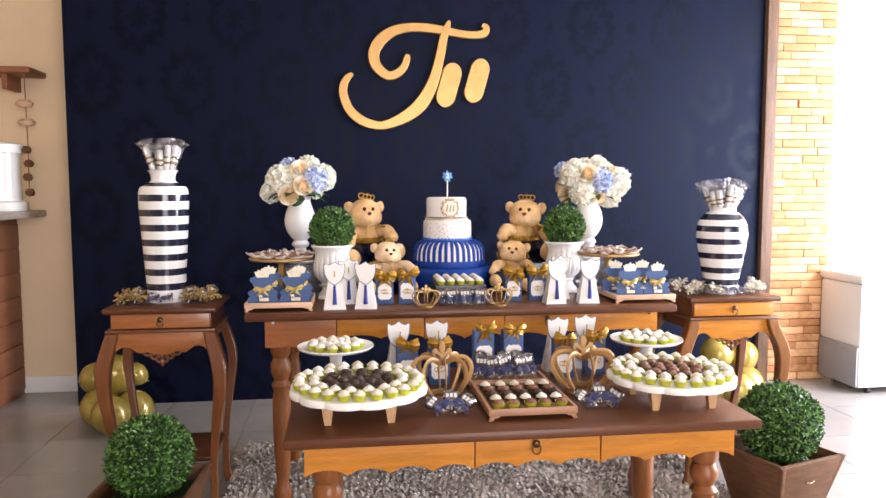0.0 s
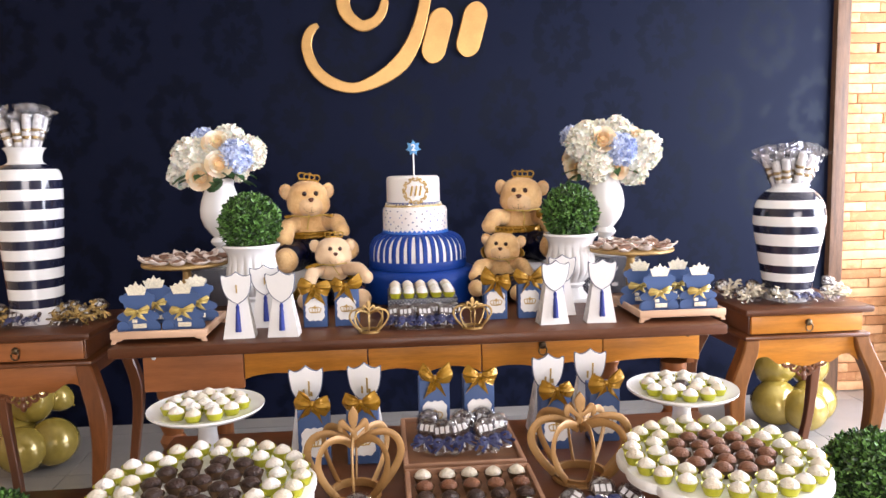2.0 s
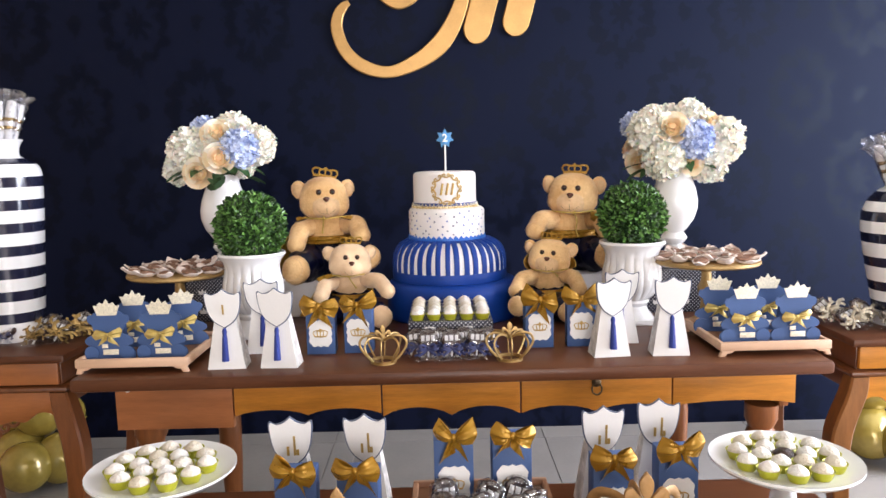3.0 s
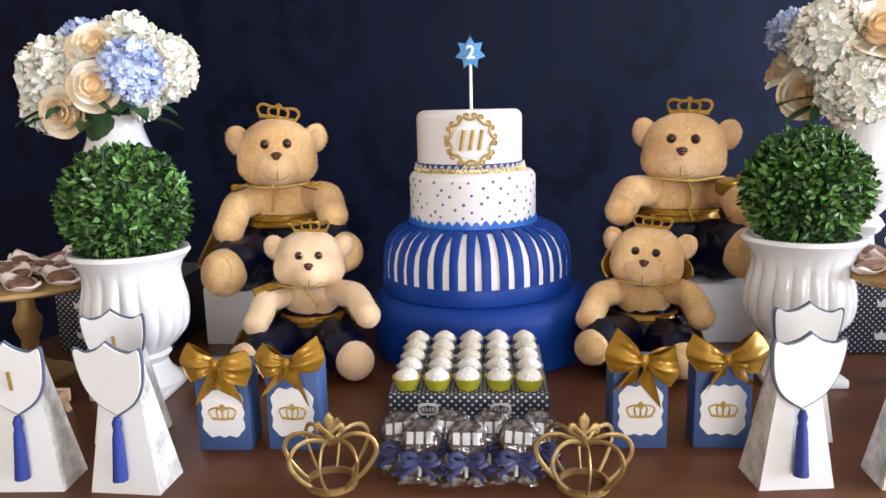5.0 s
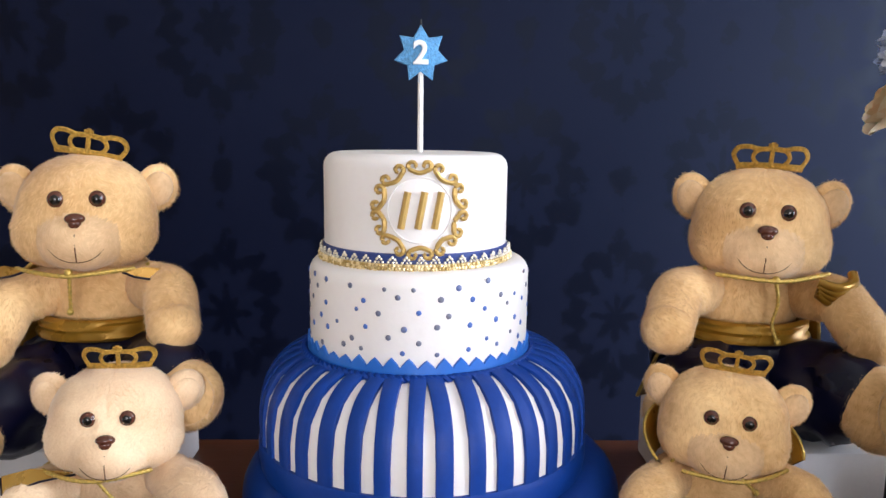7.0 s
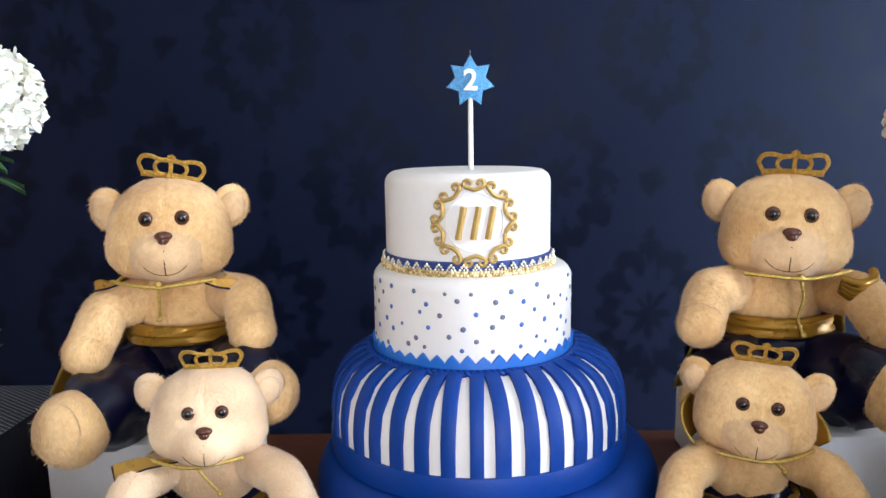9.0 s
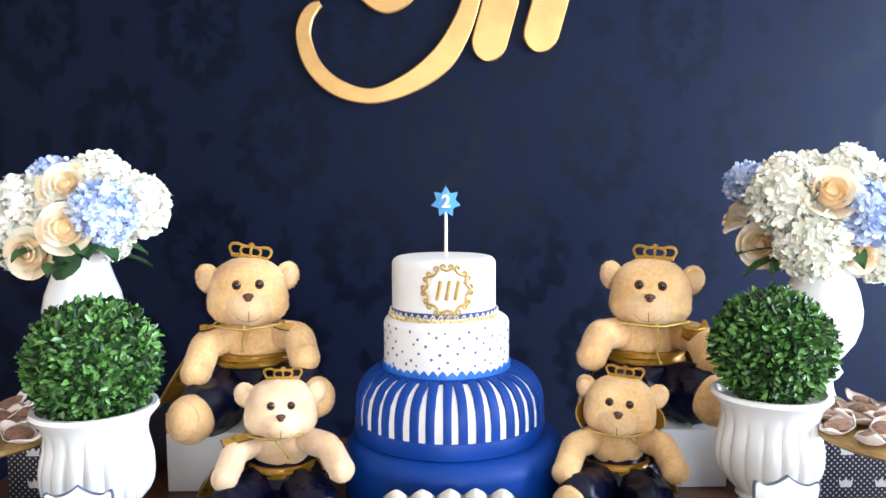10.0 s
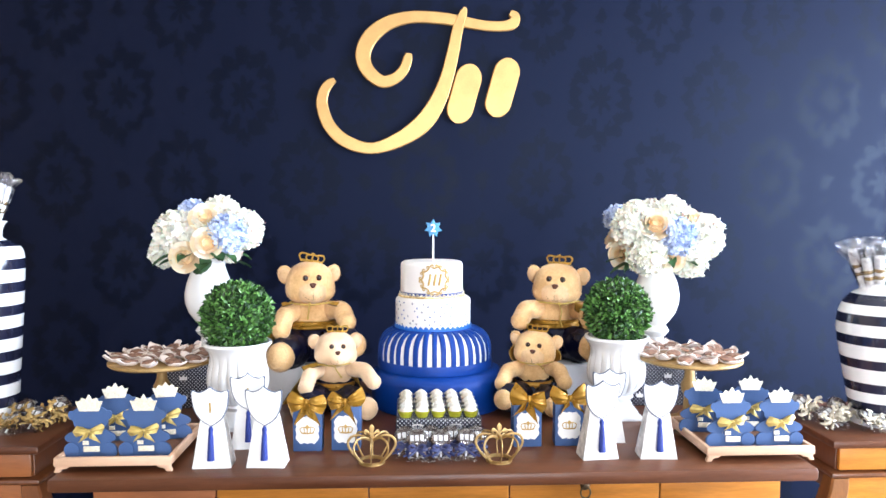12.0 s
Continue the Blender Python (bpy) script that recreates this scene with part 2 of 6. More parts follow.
M_GOLD = mat("gold_paint", (0.5, 0.29, 0.1), 0.38, metal=0.6, var=0.15, scale=14, bump=0.04)
M_GOLDWOOD = mat("gold_painted_wood", (0.42, 0.27, 0.1), 0.45, metal=0.35, var=0.2, scale=20, bump=0.1)
M_ICING = mat("gold_icing", (0.5, 0.33, 0.1), 0.4, metal=0.4, var=0.2, scale=60, bump=0.1)
M_NOSE = mat("brown_plastic", (0.085, 0.026, 0.014), 0.2, var=0.1)
M_EYE = mat("black_eye", (0.01, 0.008, 0.006), 0.08, var=0.0, bump=0.0)
M_FONDANT = mat("white_fondant", (0.8, 0.77, 0.76), 0.5, var=0.03, scale=9, bump=0.03, sub=0.1)
M_BLUE = mat("royal_blue_fondant", (0.003, 0.04, 0.26), 0.5, var=0.15, scale=9, bump=0.04, spec=0.3)
M_SILVER = mat("blue_grey_dot", (0.16, 0.17, 0.24), 0.4, var=0.1, objrand=1.2, second=(0.05, 0.12, 0.4))
M_COLLAR = mat("mid_blue_fondant", (0.015, 0.13, 0.52), 0.45, var=0.08, scale=9, bump=0.03)
M_PEARL = mat("gold_pearl_trim", (0.6, 0.42, 0.15), 0.3, metal=0.45, var=0.2, scale=300, island=1.0, second=(0.75, 0.62, 0.36))
M_PEARLTIP = mat("pale_pearl_beads", (0.8, 0.74, 0.6), 0.25, metal=0.3, var=0.1, scale=300, island=0.8)
M_RIBLIGHT = mat("dark_blue_ribbon", (0.02, 0.045, 0.2), 0.4, var=0.1, scale=60, bump=0.04)
# turned wood darkened to hold the shade on the side tables
M_LEGSHADE = mat("shaded_turned_wood", (0.14, 0.046, 0.014), 0.36, var=0.25, scale=7, stretch=(9, 9, 1), bump=0.05, grain=40, coat=0.3)
M_SKY = mat("light_blue_wax", (0.09, 0.3, 0.58), 0.35, var=0.3, scale=260, bump=0.3, grain=500)
M_CANDY = mat("white_bonbon", (0.7, 0.63, 0.5), 0.5, var=0.06, scale=60, bump=0.45, grain=260, sub=0.1, objrand=0.7, second=(0.76, 0.73, 0.68))
M_CHOC = mat("dark_chocolate", (0.035, 0.014, 0.008), 0.4, var=0.35, scale=60, bump=0.5, grain=260)
M_CARAMEL = mat("milk_chocolate", (0.19, 0.075, 0.035), 0.45, var=0.35, scale=60, bump=0.5, grain=260)
M_CUPLIME = mat("lime_foil_cup", (0.46, 0.46, 0.03), 0.35, metal=0.25, var=0.2, scale=60)
M_CUPBROWN = mat("dark_paper_cup", (0.1, 0.05, 0.02), 0.5, var=0.2, scale=60)
M_PETALCUP = mat("cream_petal_cup", (0.78, 0.68, 0.62), 0.7, var=0.15, scale=40)
M_BLUERIB = mat("blue_ribbon", (0.01, 0.016, 0.09), 0.35, var=0.3, scale=60, sheen=0.3)
M_TASSEL = mat("blue_thread", (0.012, 0.03, 0.22), 0.6, var=0.3, scale=80, stretch=(4, 4, 0.4), bump=0.3, grain=300)
M_SILVERRIB = mat("champagne_ribbon", (0.6, 0.54, 0.42), 0.25, metal=0.6, var=0.3, scale=60)
M_GOLDRIB = mat("gold_ribbon", (0.42, 0.28, 0.1), 0.25, metal=0.65, var=0.3, scale=60)
M_LEAF = mat("boxwood_leaf", (0.018, 0.062, 0.012), 0.38, var=0.35, scale=20, bump=0.05, island=1.0, second=(0.08, 0.185, 0.036))
# near-black green: painted shade inside the boxwood balls, and the planters' soil
M_SHADESOIL = mat("leaf_shade_and_soil", (0.012, 0.035, 0.008), 0.9)
M_GREEN = mat("dark_leaf", (0.03, 0.085, 0.025), 0.5, var=0.3, scale=30, island=0.5)
M_HYDW = mat("white_petal", (0.88, 0.85, 0.72), 0.7, var=0.05, scale=30, bump=0.05, island=0.6, second=(0.88, 0.86, 0.78), sub=0.3)
M_ROSEIN = mat("peach_rose_heart", (0.88, 0.64, 0.37), 0.65, var=0.05, scale=20, bump=0.05, island=0.5, second=(0.92, 0.78, 0.56), sub=0.3)
M_HYDB = mat("blue_petal", (0.38, 0.48, 0.78), 0.7, var=0.12, scale=30, bump=0.05, island=0.7, second=(0.66, 0.73, 0.9))
M_ROSE = mat("cream_rose_petal", (0.9, 0.72, 0.48), 0.65, var=0.04, scale=20, bump=0.05, island=0.5, second=(0.92, 0.86, 0.74), sub=0.25)
M_BALLOON = mat("gold_balloon", (0.32, 0.235, 0.045), 0.2, metal=0.25, var=0.12, scale=5, bump=0.0, coat=0.5)
M_PLANTER = mat("planter_wood", (0.125, 0.06, 0.028), 0.6, var=0.35, scale=8, stretch=(2, 2, 8), bump=0.2, grain=60, spec=0.25)
M_GREY = mat("grey_panel", (0.3, 0.3, 0.31), 0.6, var=0.05)
M_GRANITE = mat("granite", (0.32, 0.27, 0.22), 0.25, var=0.4, scale=120)
M_CABINET = mat("red_brown_boards", (0.23, 0.08, 0.033), 0.5, var=0.25, scale=8, stretch=(1, 1, 8))
M_DARK = mat("black_rubber", (0.02, 0.02, 0.02), 0.7)

# ---- mesh tools ----
I4 = Matrix.Identity(4)


def at(x, y, z, rx=0, ry=0, rz=0, s=(1, 1, 1)):
    return pose(x, y, z, rx, ry, rz) @ Matrix.Diagonal((*s, 1))


def join(bm, tmp, m=I4, slot=0):
    """Adds the small mesh tmp to bm."""
    tmp.verts.index_update()
    vs = [bm.verts.new(m @ v.co) for v in tmp.verts]
    for f in tmp.faces:
        try:
            g = bm.faces.new([vs[v.index] for v in f.verts])
        except ValueError:
            continue
        g.material_index = slot
    tmp.free()
    return bm


def box(bm, sx, sy, sz, m=I4, bevel=0.003, slot=0):
    """A box that stands on its base centre, with rounded edges."""
    t = bmesh.new()
    bmesh.ops.create_cube(t, size=1)
    bmesh.ops.transform(t, matrix=at(0, 0, sz / 2, s=(sx, sy, sz)), verts=t.verts)
    if bevel:
        bmesh.ops.bevel(t, geom=t.edges[:], offset=min(bevel, 0.4 * min(sx, sy, sz)), segments=2, profile=0.5, affect='EDGES')
    return join(bm, t, m, slot)


def lathe(bm, profile, seg=32, m=I4, slot=0, wave=None):
    """Turns a profile of (radius, height); wave(angle, radius, height) may change the radius."""
    t = bmesh.new()
    rings = []
    for r, z in profile:
        if r < 1e-5:
            rings.append([t.verts.new((0, 0, z))])
        else:
            ring = []
            for i in range(seg):
                a = 2 * math.pi * i / seg
                q = wave(a, r, z) if wave else r
                ring.append(t.verts.new((q * math.cos(a), q * math.sin(a), z)))
            rings.append(ring)
    for a, b in zip(rings, rings[1:]):
        for i in range(seg):
            j = (i + 1) % seg
            if len(a) == 1 and len(b) > 1:
                t.faces.new((a[0], b[i], b[j]))
            elif len(b) == 1 and len(a) > 1:
                t.faces.new((a[i], a[j], b[0]))
            elif len(a) > 1:
                t.faces.new((a[i], a[j], b[j], b[i]))
    return join(bm, t, m, slot)


def ball(bm, m, slot=0, u=20, v=12):
    t = bmesh.new()
    bmesh.ops.create_uvsphere(t, u_segments=u, v_segments=v, radius=1)
    return join(bm, t, m, slot)


def smoothed(points, steps=6, closed=False):
    """A smooth line through the points (Catmull-Rom); works on vectors of any length."""
    p = [np.array(q, float) for q in points]
    n = len(p)
    out = []
    for i in range(n if closed else n - 1):
        a = p[(i - 1) % n] if closed or i else p[0]
        b, c = p[i], p[(i + 1) % n]
        d = p[(i + 2) % n] if closed or i + 2 < n else p[-1]
        for k in range(steps):
            s = k / steps
            out.append(0.5 * (2 * b + (c - a) * s + (2 * a - 5 * b + 4 * c - d) * s ** 2 + (3 * b - a - 3 * c + d) * s ** 3))
    if not closed:
        out.append(p[-1])
    return out


def tube(bm, points, radii, seg=8, m=I4, slot=0, closed=False, flat=None):
    """A round or (flat: across, through, up axis) flattened rod along points."""
    t = bmesh.new()
    pts = [Vector([float(c) for c in p[:3]]) for p in points]
    n = len(pts)
    rad = [float(r) for r in radii] if hasattr(radii, "__len__") else [radii] * n
    rings = []
    for i, p in enumerate(pts):
        a = pts[(i - 1) % n] if closed or i else pts[0]
        b = pts[(i + 1) % n] if closed or i < n - 1 else pts[-1]
        d = (b - a).normalized() if (b - a).length > 1e-9 else Vector((0, 0, 1))
        up = Vector(flat[2]) if flat else (Vector((0, 0, 1)) if abs(d.z) < 0.9 else Vector((0, 1, 0)))
        u = d.cross(up)
        u = u.normalized() if u.length > 1e-6 else Vector((1, 0, 0))
        w = u.cross(d).normalized()
        fu, fw = (flat[0], flat[1]) if flat else (1, 1)
        rings.append([t.verts.new(p + rad[i] * (fu * math.cos(2 * math.pi * k / seg) * u + fw * math.sin(2 * math.pi * k / seg) * w)) for k in range(seg)])
    for i in range(n if closed else n - 1):
        a, b = rings[i], rings[(i + 1) % n]
        for k in range(seg):
            j = (k + 1) % seg
            t.faces.new((a[k], a[j], b[j], b[k]))
    if not closed:
        t.faces.new(rings[0][::-1])
        t.faces.new(rings[-1])
    return join(bm, t, m, slot)


def prism(bm, outline, depth, m=I4, slot=0, bevel=0.0):
    """A flat outline of (x, z), with a thickness along y (from 0 to depth)."""
    t = bmesh.new()
    a = [t.verts.new((x, 0, z)) for x, z in outline]
    f = t.faces.new(a)
    r = bmesh.ops.extrude_face_region(t, geom=[f])
    bmesh.ops.translate(t, vec=(0, depth, 0), verts=[g for g in r["geom"] if isinstance(g, bmesh.types.BMVert)])
    bmesh.ops.recalc_face_normals(t, faces=t.faces[:])
    if bevel:
        rim = [e for e in t.edges if abs(e.verts[0].co.y - e.verts[1].co.y) < 1e-7]
        bmesh.ops.bevel(t, geom=rim, offset=bevel, segments=2, profile=0.5, affect='EDGES')
    return join(bm, t, m, slot)


def band(bm, points, depth, m=I4, slot=0):
    """A stroke of (x, z, half width) with a thickness along y and softened edges."""
    t = bmesh.new()
    n = len(points)
    rows = []
    for i, (x, z, w) in enumerate(points):
        a, b = points[max(0, i - 1)], points[min(n - 1, i + 1)]
        dx, dz = b[0] - a[0], b[1] - a[1]
        q = math.hypot(dx, dz) or 1
        nx, nz = -dz / q, dx / q
        e = min(0.004, 0.4 * w)
        rows.append([t.verts.new((x + s * nx, y, z + s * nz)) for s, y in ((-w, depth), (-w, e), (-w + e, 0), (w - e, 0), (w, e), (w, depth))])
    for a, b in zip(rows, rows[1:]):
        for k in range(6):
            j = (k + 1) % 6
            t.faces.new((a[k], a[j], b[j], b[k]))
    t.faces.new(rows[0])
    t.faces.new(rows[-1][::-1])
    return join(bm, t, m, slot)


def sheet(fn, nu, nv):
    """A cloth surface fn(u, v) for u, v in 0..1."""
    t = bmesh.new()
    g = [[t.verts.new(fn(iu / nu, iv / nv)) for iv in range(nv + 1)] for iu in range(nu + 1)]
    for a, b in zip(g, g[1:]):
        for k in range(nv):
            t.faces.new((a[k], a[k + 1], b[k + 1], b[k]))
    return t


def part(name, bm, material, parent=None, label="", m=None, angle=40):
    """Links a bmesh as one mesh object, under a thing or a part if one is given."""
    bmesh.ops.recalc_face_normals(bm, faces=bm.faces[:])
    me = bpy.data.meshes.new(name)
    bm.to_mesh(me)
    bm.free()
    for x in (material if isinstance(material, (list, tuple)) else [material]):
        me.materials.append(x)
    me.shade_smooth()
    if angle:
        me.set_sharp_from_angle(angle=radians(angle))
    ob = new(name, me)
    if m is not None:
        ob.matrix_basis = m
    if parent is not None:
        ob.parent = parent
    if label:
        ob["label"] = label
    return ob


def again(name, ob, m, parent=None):
    """One more object on the same mesh, a piece among alike pieces."""
    o = new(name, ob.data)
    o.matrix_basis = m
    if parent is not None:
        o.parent = parent
    return o


def thing(name, m, label, category, group="", kind=""):
    ob = new(name)
    ob.empty_display_size = 0.05
    ob.matrix_basis = m
    return tagged(ob, label, category, group, kind)


def B():
    return bmesh.new()


# ---- the room ----
def slab(name, x0, x1, y0, y1, z0, z1, material, label, category="", parent=None, bevel=0.0):
    ob = part(name, box(B(), x1 - x0, y1 - y0, z1 - z0, I4, bevel), material, parent, "", at((x0 + x1) / 2, (y0 + y1) / 2, z0), angle=30)
    if parent is None:
        tagged(ob, label, category or name.split("_")[0], kind="structure")
    return ob


H = 2.85
FLOOR = -0.05  # heights are counted from 5 cm above the tiles
floor = slab("floor", -4.2, 5.4, -3.2, 7.2, FLOOR - 0.12, FLOOR - 0.004, M_GROUT, "pale grey floor laid with large glossy square tiles", "floor")
slab("ceiling", -4.2, 5.4, -3.2, 7.2, H, H + 0.15, M_CEIL, "plain light plaster ceiling", "ceiling")
slab("wall_backdrop", -1.59, 2.685, 4.5, 4.7, FLOOR, H, M_WALL, "navy blue wall papered with a tone-on-tone damask pattern", "wall")
slab("wall_north", -4.2, 5.4, 4.86, 5.0, FLOOR, H, M_BEIGE, "beige plastered wall beside the navy wall", "wall")
slab("baseboard", -4.2, -1.45, 4.84, 4.858, FLOOR, FLOOR + 0.105, M_WHITE, "white painted baseboard under the beige wall", "baseboard", bevel=0.003)
slab("wall_west", -4.35, -4.2, -3.2, 5.0, FLOOR, H, M_BEIGE, "plain beige plastered side wall", "wall")
# wall behind the camera, with a wide opening
slab("wall_south_pier", -4.2, -2.6, -3.2, -3.0, FLOOR, H, M_CREAM, "cream wall beside a wide opening", "wall")
slab("wall_south_end", 0.9, 5.4, -3.2, -3.0, FLOOR, H, M_CREAM, "cream wall beside a wide opening", "wall")
slab("wall_south_lintel", -2.6, 0.9, -3.2, -3.0, 2.5, H, M_CREAM, "cream wall above a wide opening", "wall")
# garden side, open between a low end and a lintel
slab("wall_east_pier", 4.4, 4.55, -3.0, -0.4, FLOOR, H, M_CREAM, "cream wall beside the garden opening", "wall")
slab("wall_east_end", 4.4, 4.55, 3.8, 4.86, FLOOR, H, M_CREAM, "cream wall beyond the garden opening", "wall")
slab("wall_east_lintel", 4.4, 4.55, -0.4, 3.8, 2.55, H, M_CREAM, "cream wall above the garden opening", "wall")
slab("wall_corner", 3.23, 4.4, 4.8, 4.858, FLOOR, H, M_CREAM, "bright cream plastered wall past the brick pillar", "wall")
slab("post", 2.685, 2.76, 4.46, 4.72, FLOOR, H, M_POST, "dark rough wooden post between navy wall and brick pillar", "post", bevel=0.006)
pillar = slab("brick_pillar", 2.77, 3.185, 4.512, 4.84, FLOOR, H, M_MORTAR, "pillar of thin orange and buff bricks with pale mortar", "pillar")

# left of the navy wall: a counter with a shelf
def counter():
    c = thing("counter", at(-2.345, 4.5, FLOOR) @ Matrix.Diagonal((1, 1, 1.045, 1)), "red-brown boarded counter with a granite top", "counter")
    part("body", box(B(), 0.64, 0.7, 1.05, I4, 0.004), M_CABINET, c)
    for i in range(7):
        part("board", box(B(), 0.62, 0.014, 0.135, I4, 0.004), M_CABINET, c, m=at(0, -0.352, 0.03 + i * 0.143))
    for i in range(7):
        part("board", box(B(), 0.014, 0.68, 0.135, I4, 0.004), M_CABINET, c, m=at(0.322, 0, 0.03 + i * 0.143))
    part("worktop", box(B(), 0.86, 0.86, 0.04, I4, 0.012), M_GRANITE, c, "rounded granite slab", at(0.06, 0, 1.065))
    return c


def dispenser():
    d = thing("water_dispenser", at(-2.02, 4.65, 1.1055), "white drinks dispenser standing on the granite counter", "dispenser")
    part("base", lathe(B(), [(0, 0), (0.13, 0), (0.135, 0.01), (0.135, 0.05), (0.12, 0.06), (0, 0.06)], 32), M_WHITE, d)
    part("tank", lathe(B(), [(0, 0.06), (0.105, 0.06), (0.105, 0.34), (0, 0.34)], 32), M_CERAMIC, d)
    part("lid", lathe(B(), [(0, 0.34), (0.13, 0.34), (0.135, 0.35), (0.13, 0.39), (0.1, 0.4), (0, 0.4)], 32), M_WHITE, d)


def wall_shelf():
    s = thing("wall_shelf", at(-2.175, 4.72, 1.91), "dark red-brown wooden wall shelf", "shelf")
    part("board", box(B(), 0.72, 0.26, 0.035, I4, 0.008), M_CABINET, s)
    part("bracket", box(B(), 0.03, 0.2, 0.09, I4, 0.004), M_CABINET, s, m=at(0.2, 0.02, -0.088))


def hanging_string():
    h = thing("hanging_ornament", at(-1.855, 4.62, 1.185), "string of shell discs hanging from the wall shelf", "ornament")
    part("cord", tube(B(), [(0, 0, 0), (0.004, 0, 0.3), (0, 0, 0.73)], 0.003, 6), M_CABINET, h)
    for i, z in enumerate((0.03, 0.12, 0.2, 0.28, 0.44, 0.55)):
        r = 0.05 if i > 3 else 0.028
        part("disc", lathe(B(), [(0, -0.022), (r * 0.7, -0.02), (r, 0), (r * 0.6, 0.02), (0, 0.024)], 14), M_TRAY if i > 3 else M_PLANTER, h, m=at(0.004 * (-1) ** i, 0, z))


def freezer():
    f = thing("chest_freezer", at(3.63, 4.28, FLOOR), "white chest with grey lower panels beside the brick pillar", "freezer")
    part("body", box(B(), 1.0, 0.4, 0.395, I4, 0.02), M_WHITE, f, m=at(0, 0, 0.295))
    part("lower_body", box(B(), 0.99, 0.39, 0.25, I4, 0.01), M_WHITE, f, m=at(0, 0, 0.044))
    part("side_panel", box(B(), 0.012, 0.37, 0.246, I4, 0.003), M_GREY, f, "grey side panel", at(-0.501, 0, 0.045))
    part("lid", box(B(), 1.02, 0.42, 0.06, I4, 0.02), M_WHITE, f, m=at(0, 0, 0.69))
    for x in (-0.4, 0.4):
        for y in (-0.15, 0.15):
            part("caster", lathe(B(), [(0, -0.012), (0.022, -0.012), (0.022, 0.012), (0, 0.012)], 16), M_DARK, f, m=at(x, y, 0.022, 90, 0, 90))


counter()
dispenser()
wall_shelf()
hanging_string()
freezer()


# ---- tables ----
def scallop(x0, x1, ztop, zlow, amp, waves):
    """Outline of an apron board with a wavy lower edge."""
    n = waves * 8
    low = []
    for i in range(n + 1):
        s = i / n
        low.append((x0 + (x1 - x0) * s, zlow + amp * abs(math.sin(math.pi * waves * s)) ** 0.7))
    return [(x0, ztop)] + low + [(x1, ztop)]


def turned_leg(h, r):
    p = [(0, 0), (r * 0.6, 0), (r * 0.75, h * 0.03), (r * 0.62, h * 0.07), (r * 0.85, h * 0.12), (r * 0.95, h * 0.16), (r * 0.8, h * 0.2), (r * 0.6, h * 0.23),
         (r * 0.72, h * 0.3), (r * 0.9, h * 0.5), (r * 0.95, h * 0.68), (r * 0.75, h * 0.74), (r * 0.98, h * 0.77), (r * 0.7, h * 0.8), (r * 1.0, h * 0.84),
         (r * 1.05, h * 0.88), (r * 0.75, h * 0.92), (r, h * 0.95), (r, h), (0, h)]
    return lathe(B(), p, 24)


def pull(parent, x, y, z):
    p = part("ring_pull", ball(B(), at(0, -0.006, 0, s=(0.011, 0.007, 0.011)), 0, 14, 8), M_IRON, parent, "dark brass ring pull", at(x, y, z))
    ring = [(0.011 * math.sin(a), -0.011, -0.014 + 0.013 * math.cos(a)) for a in np.linspace(0, 2 * math.pi, 15)[:-1]]
    part("ring", tube(B(), ring, 0.0022, 6, closed=True), M_IRON, p)


def peg(parent, x, y, z, material):
    part("peg", ball(B(), at(0, 0, 0, s=(0.006, 0.004, 0.006)), 0, 10, 6), material, parent, "", at(x, y, z))


def tabletop(w, d, t=0.026):
    return box(B(), w, d, t, I4, 0.008)


def back_table():
    t = thing("console_table", at(0.446, 2.626, 0), "long honey and dark wood console table on turned legs", "table")
    part("tabletop", tabletop(1.63, 0.86, 0.03), M_TOP, t, "dark polished tabletop", at(0, 0.43, 0.757))
    x0, x1 = -0.75, 0.765
    for a, b, low, amp, n in ((x0, -0.49, 0.648, 0, 1), (-0.487, -0.16, 0.672, 0.014, 2), (-0.157, 0.15, 0.664, 0.02, 2), (0.153, 0.488, 0.664, 0.016, 2), (0.491, x1, 0.672, 0.01, 1)):
        # the leftmost front has a sky reflection in its colour
        part("drawer_front", prism(B(), scallop(a, b, 0.7565, low, amp, n), 0.02, I4, 0, 0.002), M_SKYWOOD if a == x0 else M_WOOD, t, m=at(0, 0.07, 0))
    pull(t, 0.318, 0.066, 0.735)
    peg(t, -0.72, 0.066, 0.742, M_CERAMIC)
    peg(t, 0.73, 0.066, 0.745, M_IRON)
    for x in (x0 + 0.012, x1 - 0.012):
        part("side_rail", box(B(), 0.022, 0.66, 0.1, I4, 0.002), M_LEG, t, m=at(x, 0.43, 0.655))
    part("back_rail", box(B(), 1.48, 0.022, 0.1, I4, 0.002), M_LEG, t, m=at(0, 0.78, 0.655))
    for x in (x0 + 0.05, x1 - 0.05):
        for y in (0.13, 0.74):
            part("leg", turned_leg(0.655 - FLOOR, 0.037), M_LEG, t, m=at(x, y, FLOOR))


